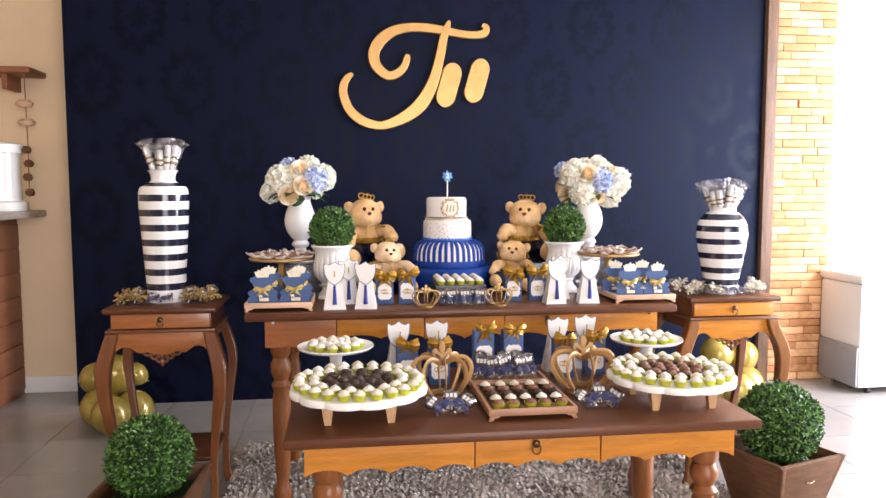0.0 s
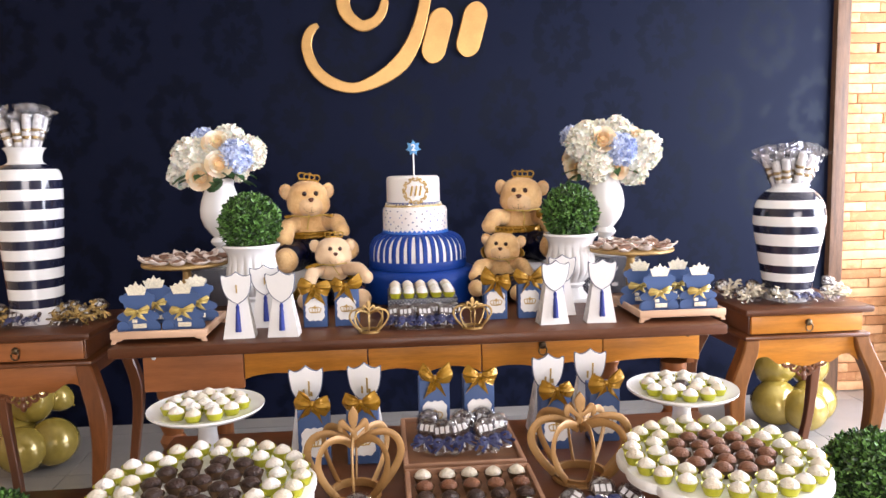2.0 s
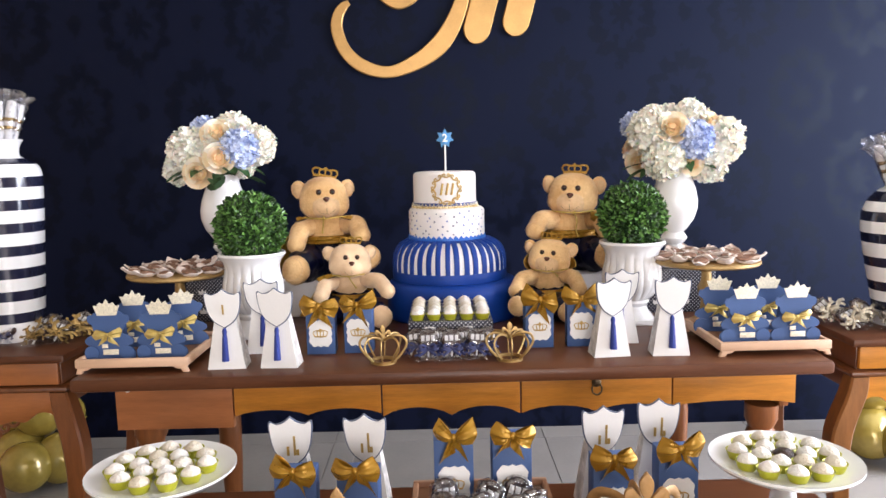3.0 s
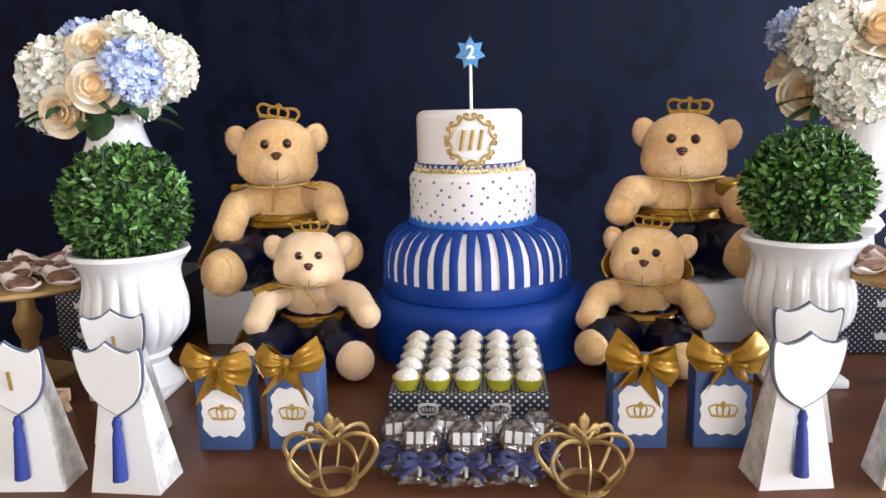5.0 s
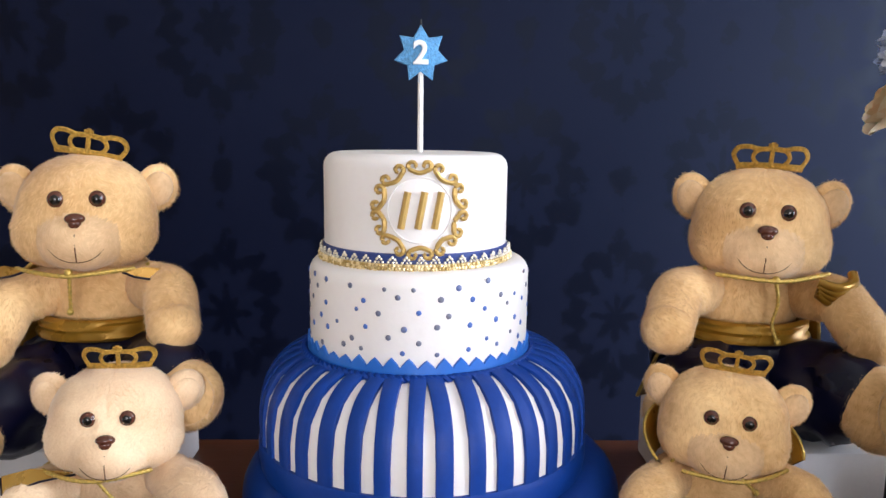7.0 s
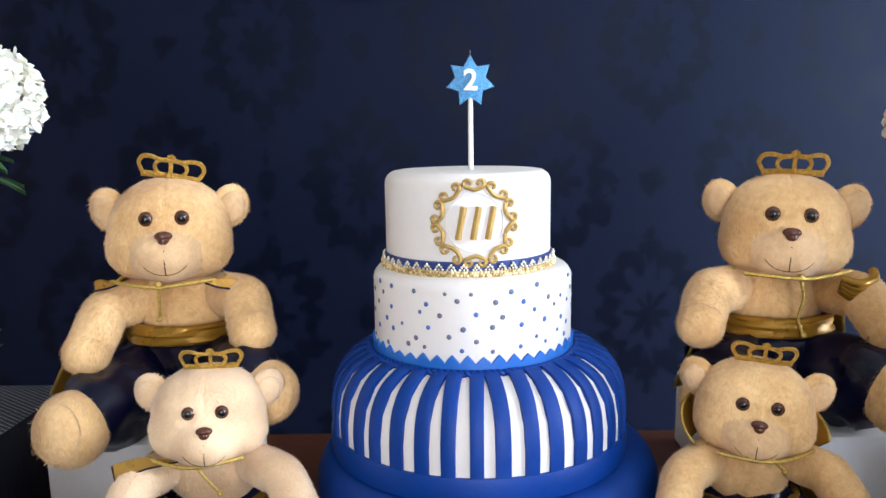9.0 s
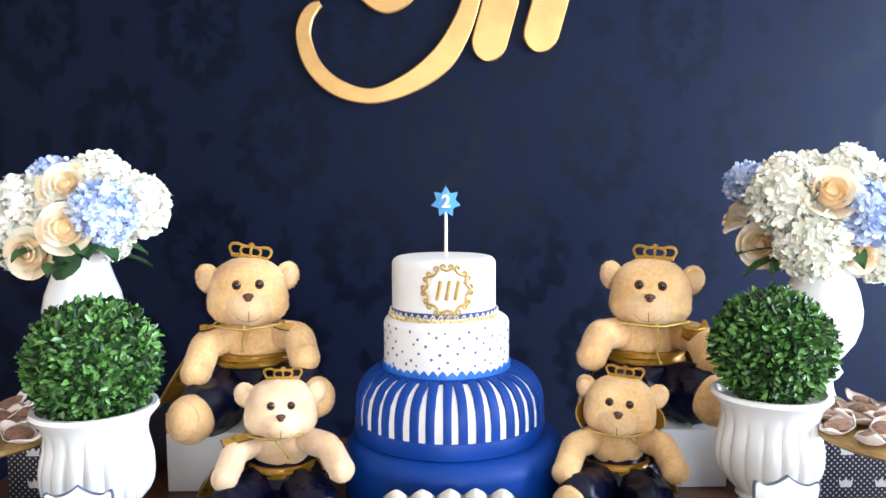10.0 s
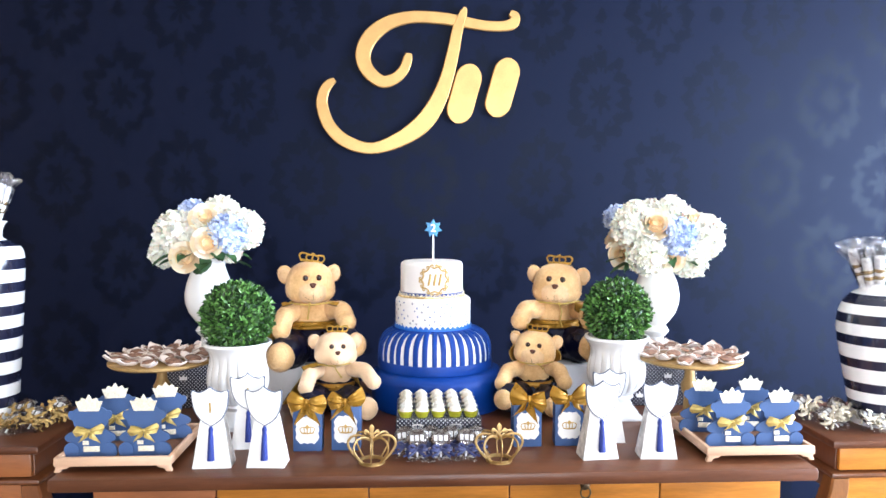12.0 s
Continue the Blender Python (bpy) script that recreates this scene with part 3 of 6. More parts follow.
def front_table():
    t = thing("low_table", at(0.4685, 1.752, 0), "low honey wood table with a dark top and wavy apron", "table")
    part("tabletop", tabletop(1.267, 0.7, 0.028), M_TOP, t, "dark polished tabletop", at(0, 0.35, 0.586))
    for a, b, n in ((-0.588, -0.138, 4), (-0.135, 0.212, 3), (0.215, 0.603, 3)):
        part("drawer_front", prism(B(), scallop(a, b, 0.5855, 0.482, 0.016, n), 0.02, I4, 0, 0.002), M_WOOD, t, m=at(0, 0.09, 0))
    pull(t, 0.03, 0.086, 0.548)
    for x in (-0.556, 0.587):
        peg(t, x, 0.086, 0.574, M_CERAMIC)
    for x in (-0.576, 0.59):
        part("side_rail", box(B(), 0.022, 0.5, 0.1, I4, 0.002), M_LEG, t, m=at(x, 0.37, 0.485))
    part("back_rail", box(B(), 1.14, 0.022, 0.1, I4, 0.002), M_LEG, t, m=at(0.007, 0.64, 0.485))
    for x in (-0.53, 0.545):
        for y in (0.15, 0.59):
            part("leg", turned_leg(0.49 - FLOOR, 0.04), M_LEG, t, m=at(x, y, FLOOR))


def side_table(m, w, flare, wood, dark, front):
    t = thing("side_table", m, "small dark wood side table with one drawer and bowed legs", "table", "side tables")
    # dark: wood with shade put into its colour, for sides, back and carving
    d = 0.37
    part("tabletop", tabletop(w, d, 0.022), M_TOP, t, m=at(0, d / 2, 0.753))
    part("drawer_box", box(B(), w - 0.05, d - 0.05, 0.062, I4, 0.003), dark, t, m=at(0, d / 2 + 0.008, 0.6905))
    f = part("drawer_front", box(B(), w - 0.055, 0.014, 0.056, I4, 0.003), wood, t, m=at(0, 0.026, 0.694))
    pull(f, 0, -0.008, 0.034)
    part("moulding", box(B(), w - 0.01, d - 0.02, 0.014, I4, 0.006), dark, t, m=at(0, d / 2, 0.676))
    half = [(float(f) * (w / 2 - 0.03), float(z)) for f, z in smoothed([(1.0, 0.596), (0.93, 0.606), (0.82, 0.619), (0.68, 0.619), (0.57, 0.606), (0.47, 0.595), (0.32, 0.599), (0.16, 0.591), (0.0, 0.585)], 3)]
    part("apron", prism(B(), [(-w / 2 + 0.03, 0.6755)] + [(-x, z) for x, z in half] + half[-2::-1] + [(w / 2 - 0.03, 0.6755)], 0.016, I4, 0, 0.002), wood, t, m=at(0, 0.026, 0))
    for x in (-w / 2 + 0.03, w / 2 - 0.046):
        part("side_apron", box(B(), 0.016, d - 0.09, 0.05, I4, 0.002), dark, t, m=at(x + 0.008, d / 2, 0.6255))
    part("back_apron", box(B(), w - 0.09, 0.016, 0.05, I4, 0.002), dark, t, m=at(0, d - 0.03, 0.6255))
    carve = B()
    for s in (-1, 1):
        for pts in ([(0.002, 0.6), (0.014, 0.588), (0.026, 0.596), (0.022, 0.608), (0.012, 0.606)], [(0.018, 0.618), (0.034, 0.602), (0.05, 0.606), (0.052, 0.618), (0.042, 0.621), (0.038, 0.613)],
                    [(0.046, 0.626), (0.066, 0.616), (0.084, 0.622), (0.086, 0.632), (0.076, 0.634)], [(0.078, 0.634), (0.1, 0.63), (0.118, 0.64)], [(0.002, 0.63), (0.03, 0.626), (0.062, 0.634), (0.1, 0.646)]):
            tube(carve, [(s * x * 0.8, 0.03, z - 0.03) for x, z in smoothed(pts, 4)], 0.0042, 6, flat=(1.2, 0.8, (0, 1, 0)))
    ball(carve, at(0, 0.03, 0.555, s=(0.009, 0.006, 0.016)), 0, 10, 6)
    ball(carve, at(0, 0.03, 0.58, s=(0.008, 0.006, 0.012)), 0, 10, 6)
    part("carving", carve, dark, t, "pierced scrollwork under the apron")
    for sx in (-1, 1):
        for sy in (-1, 1):
            k0 = 1.0 if sy < 0 else 0.72
            knee = smoothed([(0, 0, 0.675, 0.026 * k0), (0.012, -0.006, 0.63, 0.03 * k0), (0.034 + flare, -0.016, 0.54, 0.031 * k0), (0.036 + flare, -0.018, 0.45, 0.027 * k0), (0.02 + flare, -0.01, 0.32, 0.022 * k0),
                             (0.004, -0.002, 0.18, 0.016), (0.002, -0.002, 0.02, 0.016), (0.012, -0.008, FLOOR + 0.015, 0.02), (0.012, -0.008, FLOOR, 0.02)], 5)
            bm = B()
            rings = []
            for k in knee:
                x, y, q = sx * (w / 2 - 0.03 + k[0]), d / 2 + sy * (d / 2 - 0.035) + (k[1] if sy < 0 else -k[1]), 0.86 * k[3]
                rings.append([bm.verts.new((x + q * u, y + q * v, k[2])) for u, v in ((-1, -0.8), (-0.8, -1), (0.8, -1), (1, -0.8), (1, 0.8), (0.8, 1), (-0.8, 1), (-1, 0.8))])
            for lo, hi in zip(rings[1:], rings):
                for i in range(8):
                    bm.faces.new((lo[i], lo[(i + 1) % 8], hi[(i + 1) % 8], hi[i]))
            bm.faces.new(rings[0])
            bm.faces.new(rings[-1][::-1])
            # rear legs take the shade-darkened wood
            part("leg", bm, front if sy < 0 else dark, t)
    part("shelf", box(B(), w - 0.05, d - 0.06, 0.02, I4, 0.005), M_TOP, t, m=at(0, d / 2, 0.15))
    return t


back_table()
front_table()
side_table(at(-0.722, 2.885, 0), 0.425, 0.0, M_REDWOOD, M_LEGSHADE, M_REDLEG)
side_table(at(1.625, 2.845, 0), 0.41, 0.014, M_WOOD, M_LEGSHADE, M_HONEYLEG)


# ---- sign on the wall ----
def wall_sign():
    s = thing("wall_sign", at(-0.103, 4.476, 2.274), "large brushed gold scroll sign fixed to the navy wall", "sign")
    k = 0.00103  # drawing units to metres

    def stroke(points):
        return [(p[0] * k, -p[1] * k, p[2] * k) for p in smoothed(points, 8)]
    top = [(912, 48, 14), (934, 62, 20), (925, 92, 24), (880, 105, 22), (800, 104, 22), (700, 88, 24), (600, 74, 26), (480, 72, 26), (380, 98, 30), (305, 155, 34), (270, 230, 33),
           (288, 300, 30), (350, 350, 27), (410, 335, 24), (448, 295, 22), (464, 250, 20), (468, 228, 14)]
    stem = [(715, 28, 8), (705, 55, 18), (682, 120, 24), (660, 230, 27), (632, 340, 30), (592, 440, 36), (530, 530, 40), (430, 600, 33), (310, 640, 25), (200, 614, 28), (125, 548, 27),
            (92, 460, 25), (98, 400, 23), (122, 362, 19), (148, 345, 10)]
    part("scroll", band(B(), stroke(top), 0.018), M_GOLD, s)
    part("stem", band(B(), stroke(stem), 0.018), M_GOLD, s, m=at(0, -0.0015, 0))
    for x, z in ((712, 400), (880, 372)):
        bar = [(x - 36 + 72 * f, z + 128 - 256 * f, max(6, 58 * math.sqrt(max(0.0, 1 - (max(0.0, abs(2 * f - 1) - 0.5) / 0.5) ** 2)))) for f in (0.5 - 0.5 * math.cos(math.pi * q / 24) for q in range(25))]
        part("bar", band(B(), stroke(bar), 0.018), M_GOLD, s, m=at(0, 0.0015, 0))


wall_sign()


# ---- cake ----
def cake():
    c = thing("tiered_cake", at(0.446, 3.215, 0.787), "four-tier cake in white and royal blue fondant with gold trim", "cake")
    rnd = random.Random(3)

    def tier(r, z0, z1, e=0.014):
        return lathe(B(), [(0, z0), (r - 0.004, z0), (r, z0 + 0.004)] + [(r, z0 + (z1 - e - z0) * q) for q in (0.3, 0.65, 1.0)] +
                     [(r - e * (1 - math.cos(a)), z1 - e + e * math.sin(a)) for a in np.linspace(0.3, math.pi / 2, 5)] + [(0, z1)], 64)
    part("bottom_tier", tier(0.19, 0.0, 0.107, 0.03), M_BLUE, c, "plain royal blue tier", at(0.014, 0, 0))
    # white tier wrapped in overlapping blue strips, gathered under the cord
    low, high, r = 0.108, 0.217, 0.16
    sm = at(0.005, 0, 0)
    prof = [(0, low - 0.006), (r - 0.012, low - 0.006), (r - 0.004, low), (r, low + 0.014), (r, high - 0.06), (r - 0.004, high - 0.036), (r - 0.016, high - 0.016), (r - 0.034, high - 0.004), (0.1, high + 0.002), (0, high + 0.002)]
    striped = part("striped_tier", lathe(B(), prof, 84), M_FONDANT, c, "white tier wrapped in royal blue upright strips", sm)
    line = smoothed([(0.106, high + 0.003), (r - 0.034, high - 0.0025), (r - 0.016, high - 0.0145), (r - 0.004, high - 0.035), (r, high - 0.06), (r, low + 0.03), (r, low + 0.018)], 4)
    n = 38
    for i in range(n):
        t = bmesh.new()
        rows = []
        skew, fat = rnd.uniform(-0.004, 0.004), rnd.uniform(0.9, 1.1)
        for q, z in line:
            f = min(1, max(0, (q - 0.108) / 0.045))
            w = 0.0076 * (1 - f) + 0.0073 * fat * f
            o = q + 0.0026
            sh = skew * (1 - f)
            rows.append([t.verts.new(v) for v in ((q - 0.002, sh - w, z - 0.001), (o - 0.0004, sh - w + 0.0002, z + 0.0008), (o, sh - w + 0.0012, z + 0.0012), (o, sh + w - 0.0012, z + 0.0012), (o - 0.0004, sh + w - 0.0002, z + 0.0008), (q - 0.002, sh + w, z - 0.001))])
        for a, b in zip(rows, rows[1:]):
            for k in range(5):
                t.faces.new((a[k], a[k + 1], b[k + 1], b[k]))
        t.faces.new(rows[-1])
        part("strip", t, M_BLUE, striped, "", at(0, 0, rnd.uniform(-0.0003, 0.0003), 0, 0, 360 * (i + 0.25 + rnd.uniform(-0.08, 0.08)) / n))
    part("base_band", lathe(B(), [(r - 0.004, low - 0.002), (r + 0.003, low), (r + 0.0042, low + 0.008), (r + 0.0042, low + 0.022), (r + 0.003, low + 0.026), (r - 0.004, low + 0.026)], 72), M_BLUE, striped, "royal blue band")
    mid = part("dotted_tier", tier(0.1075, 0.213, 0.309), M_FONDANT, c, "white tier with small blue dots")
    dot = None
    for row in range(6):
        for i in range(22):
            if rnd.random() < 0.06:
                continue
            a = 2 * math.pi * (i + 0.5 * (row % 2) + rnd.uniform(-0.2, 0.2)) / 22
            z = 0.239 + row * 0.0118 + rnd.uniform(-0.003, 0.003)
            place = at(0.1075 * math.cos(a), 0.1075 * math.sin(a), z, 0, 0, math.degrees(a), s=(1, *(rnd.uniform(0.8, 1.15),) * 2))
            if dot is None:
                dot = part("dot", ball(B(), at(0, 0, 0, s=(0.0009, 0.0025, 0.0025)), 0, 10, 6), M_SILVER, mid, "", place)
            else:
                again("dot", dot, place, mid)
    # blue collar with rounded uneven teeth, under it a twisted cord
    t = bmesh.new()
    rows = [[], [], [], []]
    teeth, m = 44, 44 * 6
    tall = [rnd.uniform(0.0055, 0.0095) for _ in range(teeth)]
    for i in range(m):
        a = 2 * math.pi * i / m
        ca, sa = math.cos(a), math.sin(a)
        f = (i % 6) / 6
        zt = 0.2262 + tall[i // 6] * (1 - abs(2 * f - 1)) ** 0.8
        for row, (q, z) in zip(rows, ((0.106, 0.214), (0.1105, 0.2155), (0.1098, zt - 0.0006), (0.1075, zt))):
            row.append(t.verts.new((q * ca, q * sa, z)))
    for ra, rb in zip(rows, rows[1:]):
        for i in range(m):
            j = (i + 1) % m
            t.faces.new((ra[i], ra[j], rb[j], rb[i]))
    part("zigzag_collar", t, M_COLLAR, mid, "bright blue zigzag collar")
    for ph in (0, math.pi):
        cord = [((0.113 + 0.0021 * math.sin(i * 0.72 + ph)) * math.cos(2 * math.pi * i / 480), (0.113 + 0.0021 * math.sin(i * 0.72 + ph)) * math.sin(2 * math.pi * i / 480), 0.2178 + 0.0021 * math.cos(i * 0.72 + ph)) for i in range(480)]
        part("cord", tube(B(), cord, 0.0023, 5, closed=True), M_BLUE, mid, "twisted blue cord")
    top = part("top_tier", tier(0.0888, 0.308, 0.409, 0.013), M_FONDANT, c, "plain white tier with a gold medallion", at(-0.004, 0, 0))
    part("ribbon", lathe(B(), [(0.0887, 0.308), (0.0903, 0.309), (0.0903, 0.3225), (0.0887, 0.3235)], 64), M_RIBLIGHT, top, "dark blue ribbon")
    lace = B()
    for i in range(46):
        for du, dz, k in ((0, 0.0125, 0.95), (-0.17, 0.0105, 0.9), (0.17, 0.0105, 0.9), (-0.3, 0.0078, 0.9), (0.3, 0.0078, 0.9), (0, 0.0078, 0.8)):
            a = 2 * math.pi * (i + du + rnd.uniform(-0.04, 0.04)) / 46
            q = 0.0917 + rnd.uniform(0, 0.001)
            ball(lace, at(q * math.cos(a), q * math.sin(a), 0.308 + dz, s=(0.0016 * k,) * 3), 1, 6, 5)
        for du, dz in ((-0.38, 0.0052), (-0.13, 0.0052), (0.13, 0.0052), (0.38, 0.0052), (-0.25, 0.0027), (0.0, 0.0027), (0.25, 0.0027), (0.5, 0.0027), (-0.38, 0.0002), (-0.13, 0.0002), (0.13, 0.0002), (0.38, 0.0002)):
            a = 2 * math.pi * (i + du + rnd.uniform(-0.06, 0.06)) / 46
            q = 0.0922 + rnd.uniform(0, 0.0014)
            ball(lace, at(q * math.cos(a), q * math.sin(a), 0.308 + dz, s=(0.0018,) * 3), 0, 6, 5)
    lathe(lace, [(0.089, 0.3065), (0.0912, 0.3065), (0.0912, 0.3145), (0.089, 0.3145)], 64)
    part("bead_trim", lace, [M_PEARL, M_PEARLTIP], top, "beaded gold lace trim")

    def wrap(x, z, lift=0.0012):
        a = -math.pi / 2 + (x + 0.005) / 0.0888
        q = 0.0888 + lift
        return (q * math.cos(a), q * math.sin(a), 0.3615 + z)
    ring = [wrap(0.0285 * math.cos(a), 0.0285 * math.sin(a), 0.0004) for a in np.linspace(0, 2 * math.pi, 48)[:-1]]
    part("medallion_ring", tube(B(), ring, 0.0007, 5, closed=True), M_FONDANT, top)
    # C-scrolls round the ring, both ends rolled outwards
    for i in range(10):
        a = 2 * math.pi * (i + 0.5) / 10 + rnd.uniform(-0.05, 0.05)
        wide = 0.0066 * (1 + 0.1 * math.sin(i * 2.3))
        curl = []
        for k in (-1, 1):
            roll = [(k * (wide + 0.0044 * math.sin(b) * (1 - 0.085 * b)), 0.0042 - 0.0044 * math.cos(b) * (1 - 0.1 * b)) for b in np.linspace(0, 5.6, 16)]
            curl = roll[::-1] if k < 0 else curl + [(x * wide, -0.0022 * (1 - x * x)) for x in (-0.6, -0.2, 0.2, 0.6)] + roll
        part("scroll", tube(B(), [wrap(0.0345 * math.cos(a) + y * math.cos(a) - x * math.sin(a), 0.0345 * math.sin(a) + y * math.sin(a) + x * math.cos(a), 0.0014) for x, y in curl], [0.0016 + 0.0007 * math.sin(math.pi * q / (len(curl) - 1)) for q in range(len(curl))], 6), M_ICING, top, "gold piped scroll")
    for x, z, h, lean in ((-0.0135, 0.0, 0.032, 0.003), (0.001, 0.0, 0.032, 0.003), (0.0155, 0.0, 0.032, 0.003)):
        part("icing_bar", tube(B(), [wrap(x + lean * q, z + 0.5 * h * q, 0.001) for q in np.linspace(-1, 1, 9)], 0.0032, 8), M_ICING, top)


def star_candle():
    s = thing("star_candle", at(0.446, 3.213, 1.2), "blue star candle with a white number on a white stick", "candle")
    part("stick", lathe(B(), [(0, -0.01), (0.0028, -0.01), (0.0026, 0.075), (0, 0.075)], 10), M_BISQUE, s)
    star = [((0.026 if i % 2 == 0 else 0.0165) * math.sin(math.pi * i / 7), 0.088 + (0.027 if i % 2 == 0 else 0.0165) * math.cos(math.pi * i / 7)) for i in range(14)]
    part("star", prism(B(), star, 0.008, at(0, -0.004, 0), 0, 0.0015), M_SKY, s, "light blue seven-pointed star")
    part("wick", lathe(B(), [(0, 0.112), (0.0009, 0.112), (0.0009, 0.12), (0, 0.12)], 6), M_DARK, s)
    cu = bpy.data.curves.new("digit", 'FONT')
    cu.body, cu.size, cu.extrude, cu.bevel_depth, cu.align_x, cu.align_y = "2", 0.03, 0.0012, 0.0008, 'CENTER', 'CENTER'
    d = new("digit", cu)
    d.data.materials.append(M_BISQUE)
    d.matrix_basis = at(0.0, -0.005, 0.088, 90, 0, 0)
    d.parent = s
    d["label"] = "white number two"


cake()
star_candle()


# ---- plush bears ----
def glitter_crown(bm, m, slot):
    """A flat card crown: curved band, four arches that meet at a small cross."""
    def stroke(points, hw):
        tmp = bmesh.new()
        band(tmp, [(x, z, hw) for x, z in points], 0.0022)
        for v in tmp.verts:
            v.co.y += 7.0 * v.co.x ** 2
        join(bm, tmp, m, slot)
    stroke([(x, 0.002 + 0.004 * (1 - (x / 0.037) ** 2)) for x in np.linspace(-0.037, 0.037, 9)], 0.0038)
    for k in (-1, 1):
        stroke(smoothed([(k * 0.034, 0.003), (k * 0.0405, 0.014), (k * 0.036, 0.0235), (k * 0.025, 0.0262), (k * 0.014, 0.0245), (k * 0.003, 0.0255)], 4), 0.0027)
        stroke(smoothed([(k * 0.012, 0.005), (k * 0.0195, 0.013), (k * 0.0175, 0.021), (k * 0.009, 0.0252), (k * 0.001, 0.0255)], 4), 0.0024)
    stroke([(0, 0.005), (0, 0.016), (0, 0.025)], 0.0026)
    stroke([(0, 0.024), (0, 0.0285), (0, 0.033)], 0.0022)
    stroke([(-0.005, 0.0295), (0, 0.0295), (0.005, 0.0295)], 0.002)


def bear(name, m, label, fur, head, turn, hands_at, feet, lean=0.0, sash=0.11, tip=0.0, clasp=False, collar=(0.1, 0.1), lining=0, cord=((0.0, 0.178), (-0.004, 0.155), (-0.008, 0.134)), slim=0.955, hood=False, seed=7):
    """A sitting plush bear in navy trousers with a gold sash, cape and crown; base at the seat, about 0.31 high."""
    bm = B()
    F, S, G, N, E, P, C, W = range(8)
    rnd = random.Random(seed)
    # chest and satin seat
    ball(bm, at(0, 0.05, 0.135, s=(0.061, 0.05, 0.062)), F, 28, 18)
    ball(bm, at(0, 0.055, 0.055, s=(0.094, 0.075, 0.063)), S, 48, 30)
    for k, (fx, fy, fz, fr) in zip((-1, 1), feet):
        leg = smoothed([(k * 0.035, 0.035, 0.05, 0.045), (0.5 * fx + k * 0.02, 0.5 * fy + 0.01, 0.5 * fz + 0.025, 0.047), (0.82 * fx, 0.78 * fy, fz + 0.006, 0.039), (0.92 * fx, 0.9 * fy, fz + 0.002, 0.034)], 6)
        tube(bm, leg, [q[3] for q in leg], 28, slot=S)
        ball(bm, at(fx, fy, fz, -12, 0, k * 14, s=(fr, fr * 0.86, fr * 1.02)), F, 28, 20)
        sole = [at(fx, fy, fz, -12, 0, k * 14) @ Vector((0.74 * fr * math.cos(a), -0.6 * fr, 0.76 * fr * math.sin(a))) for a in np.linspace(0, 2 * math.pi, 25)[:-1]]
        tube(bm, sole, 0.0007, 5, slot=P, closed=True)
    # gold sash with a few folds
    lathe(bm, [(0.9, -0.014), (1.0, -0.013), (1.03, -0.008), (0.985, -0.003), (1.02, 0.002), (0.97, 0.006), (0.99, 0.01), (0.93, 0.014), (0.85, 0.013)], 48, at(0, 0.05, sash, 0, 0, 0, s=(0.072, 0.065, 0.86)), G,
          wave=lambda a, r, z: r * (1 + 0.018 * math.sin(3 * a + 260 * z)))
    # arms
    for k, (hx, hy, hz) in zip((-1, 1), hands_at):
        a, b = Vector((k * 0.04, 0.048, 0.15)), Vector((hx, hy, hz))
        mid_ = a.lerp(b, 0.55) + Vector((k * 0.012, 0.0, 0.016))
        arm = smoothed([(*a, 0.026), (*a.lerp(mid_, 0.55), 0.027), (*mid_, 0.0265), (*mid_.lerp(b, 0.6), 0.0265), (*b, 0.025)], 6)
        tube(bm, [Vector(q[:3]) for q in arm], [q[3] for q in arm], 22, slot=F)
        ball(bm, Matrix.Translation(b) @ at(0, 0, 0, s=(0.0262, 0.0262, 0.026)), F, 22, 16)
        seam = a.lerp(mid_, 0.3)
        tube(bm, [seam + Vector((k * 0.004 * math.cos(w), 0.0272 * math.cos(w), 0.0272 * math.sin(w))) for w in np.linspace(0, 2 * math.pi, 21)[:-1]], 0.0008, 5, slot=P, closed=True)
    # head: skull, cheeks and a broad muzzle
    hm = at(head[0], head[1], head[2] - 0.006, 4, lean, turn, s=(slim, 0.97, 0.97))
    lobes = [((0, 0, 0.003), (0.0765, 0.066, 0.061)), ((0.031, -0.016, -0.02), (0.0475, 0.047, 0.0395)), ((-0.031, -0.016, -0.02), (0.0475, 0.047, 0.0395)), ((0, -0.05, -0.022), (0.0435, 0.036, 0.034))]

    def reach(d, c, r):
        q = sum((k / e) ** 2 for k, e in zip(d, r))
        b = sum(k * o / (e * e) for k, o, e in zip(d, c, r))
        g = b * b - q * (sum((o / e) ** 2 for o, e in zip(c, r)) - 1)
        return (b + math.sqrt(g)) / q if g > 0 and b + math.sqrt(g) > 0 else 0.0
    skull = bmesh.new()
    bmesh.ops.create_uvsphere(skull, u_segments=96, v_segments=64, radius=1)
    for v in skull.verts:
        d = v.co.normalized()
        far_ = [reach(d, c, r) for c, r in lobes]
        v.co = d * sum(k ** 18 for k in far_) ** (1 / 18)
        q = 1 + 0.014 * noise.noise(d * 3.5 + Vector((seed, 0, 0))) + 0.006 * noise.noise(d * 9)
        q -= 0.016 * math.exp(-((d.z + 0.12 + 0.1 * abs(d.x)) / 0.035) ** 2) * (1 if abs(d.x) > 0.66 else 0)
        q -= 0.012 * math.exp(-(d.x / 0.03) ** 2) * (1 if d.z > 0.25 and d.y < 0.3 else 0)
        q -= 0.05 * sum(math.exp(-((d.x - k * 0.29) ** 2 + (d.z - 0.3) ** 2) / 0.012) for k in (-1, 1)) * (1 if d.y < 0 else 0)
        v.co *= q
    for f in skull.faces:
        d = f.calc_center_median().normalized()
        far_ = [reach(d, c, r) for c, r in lobes]
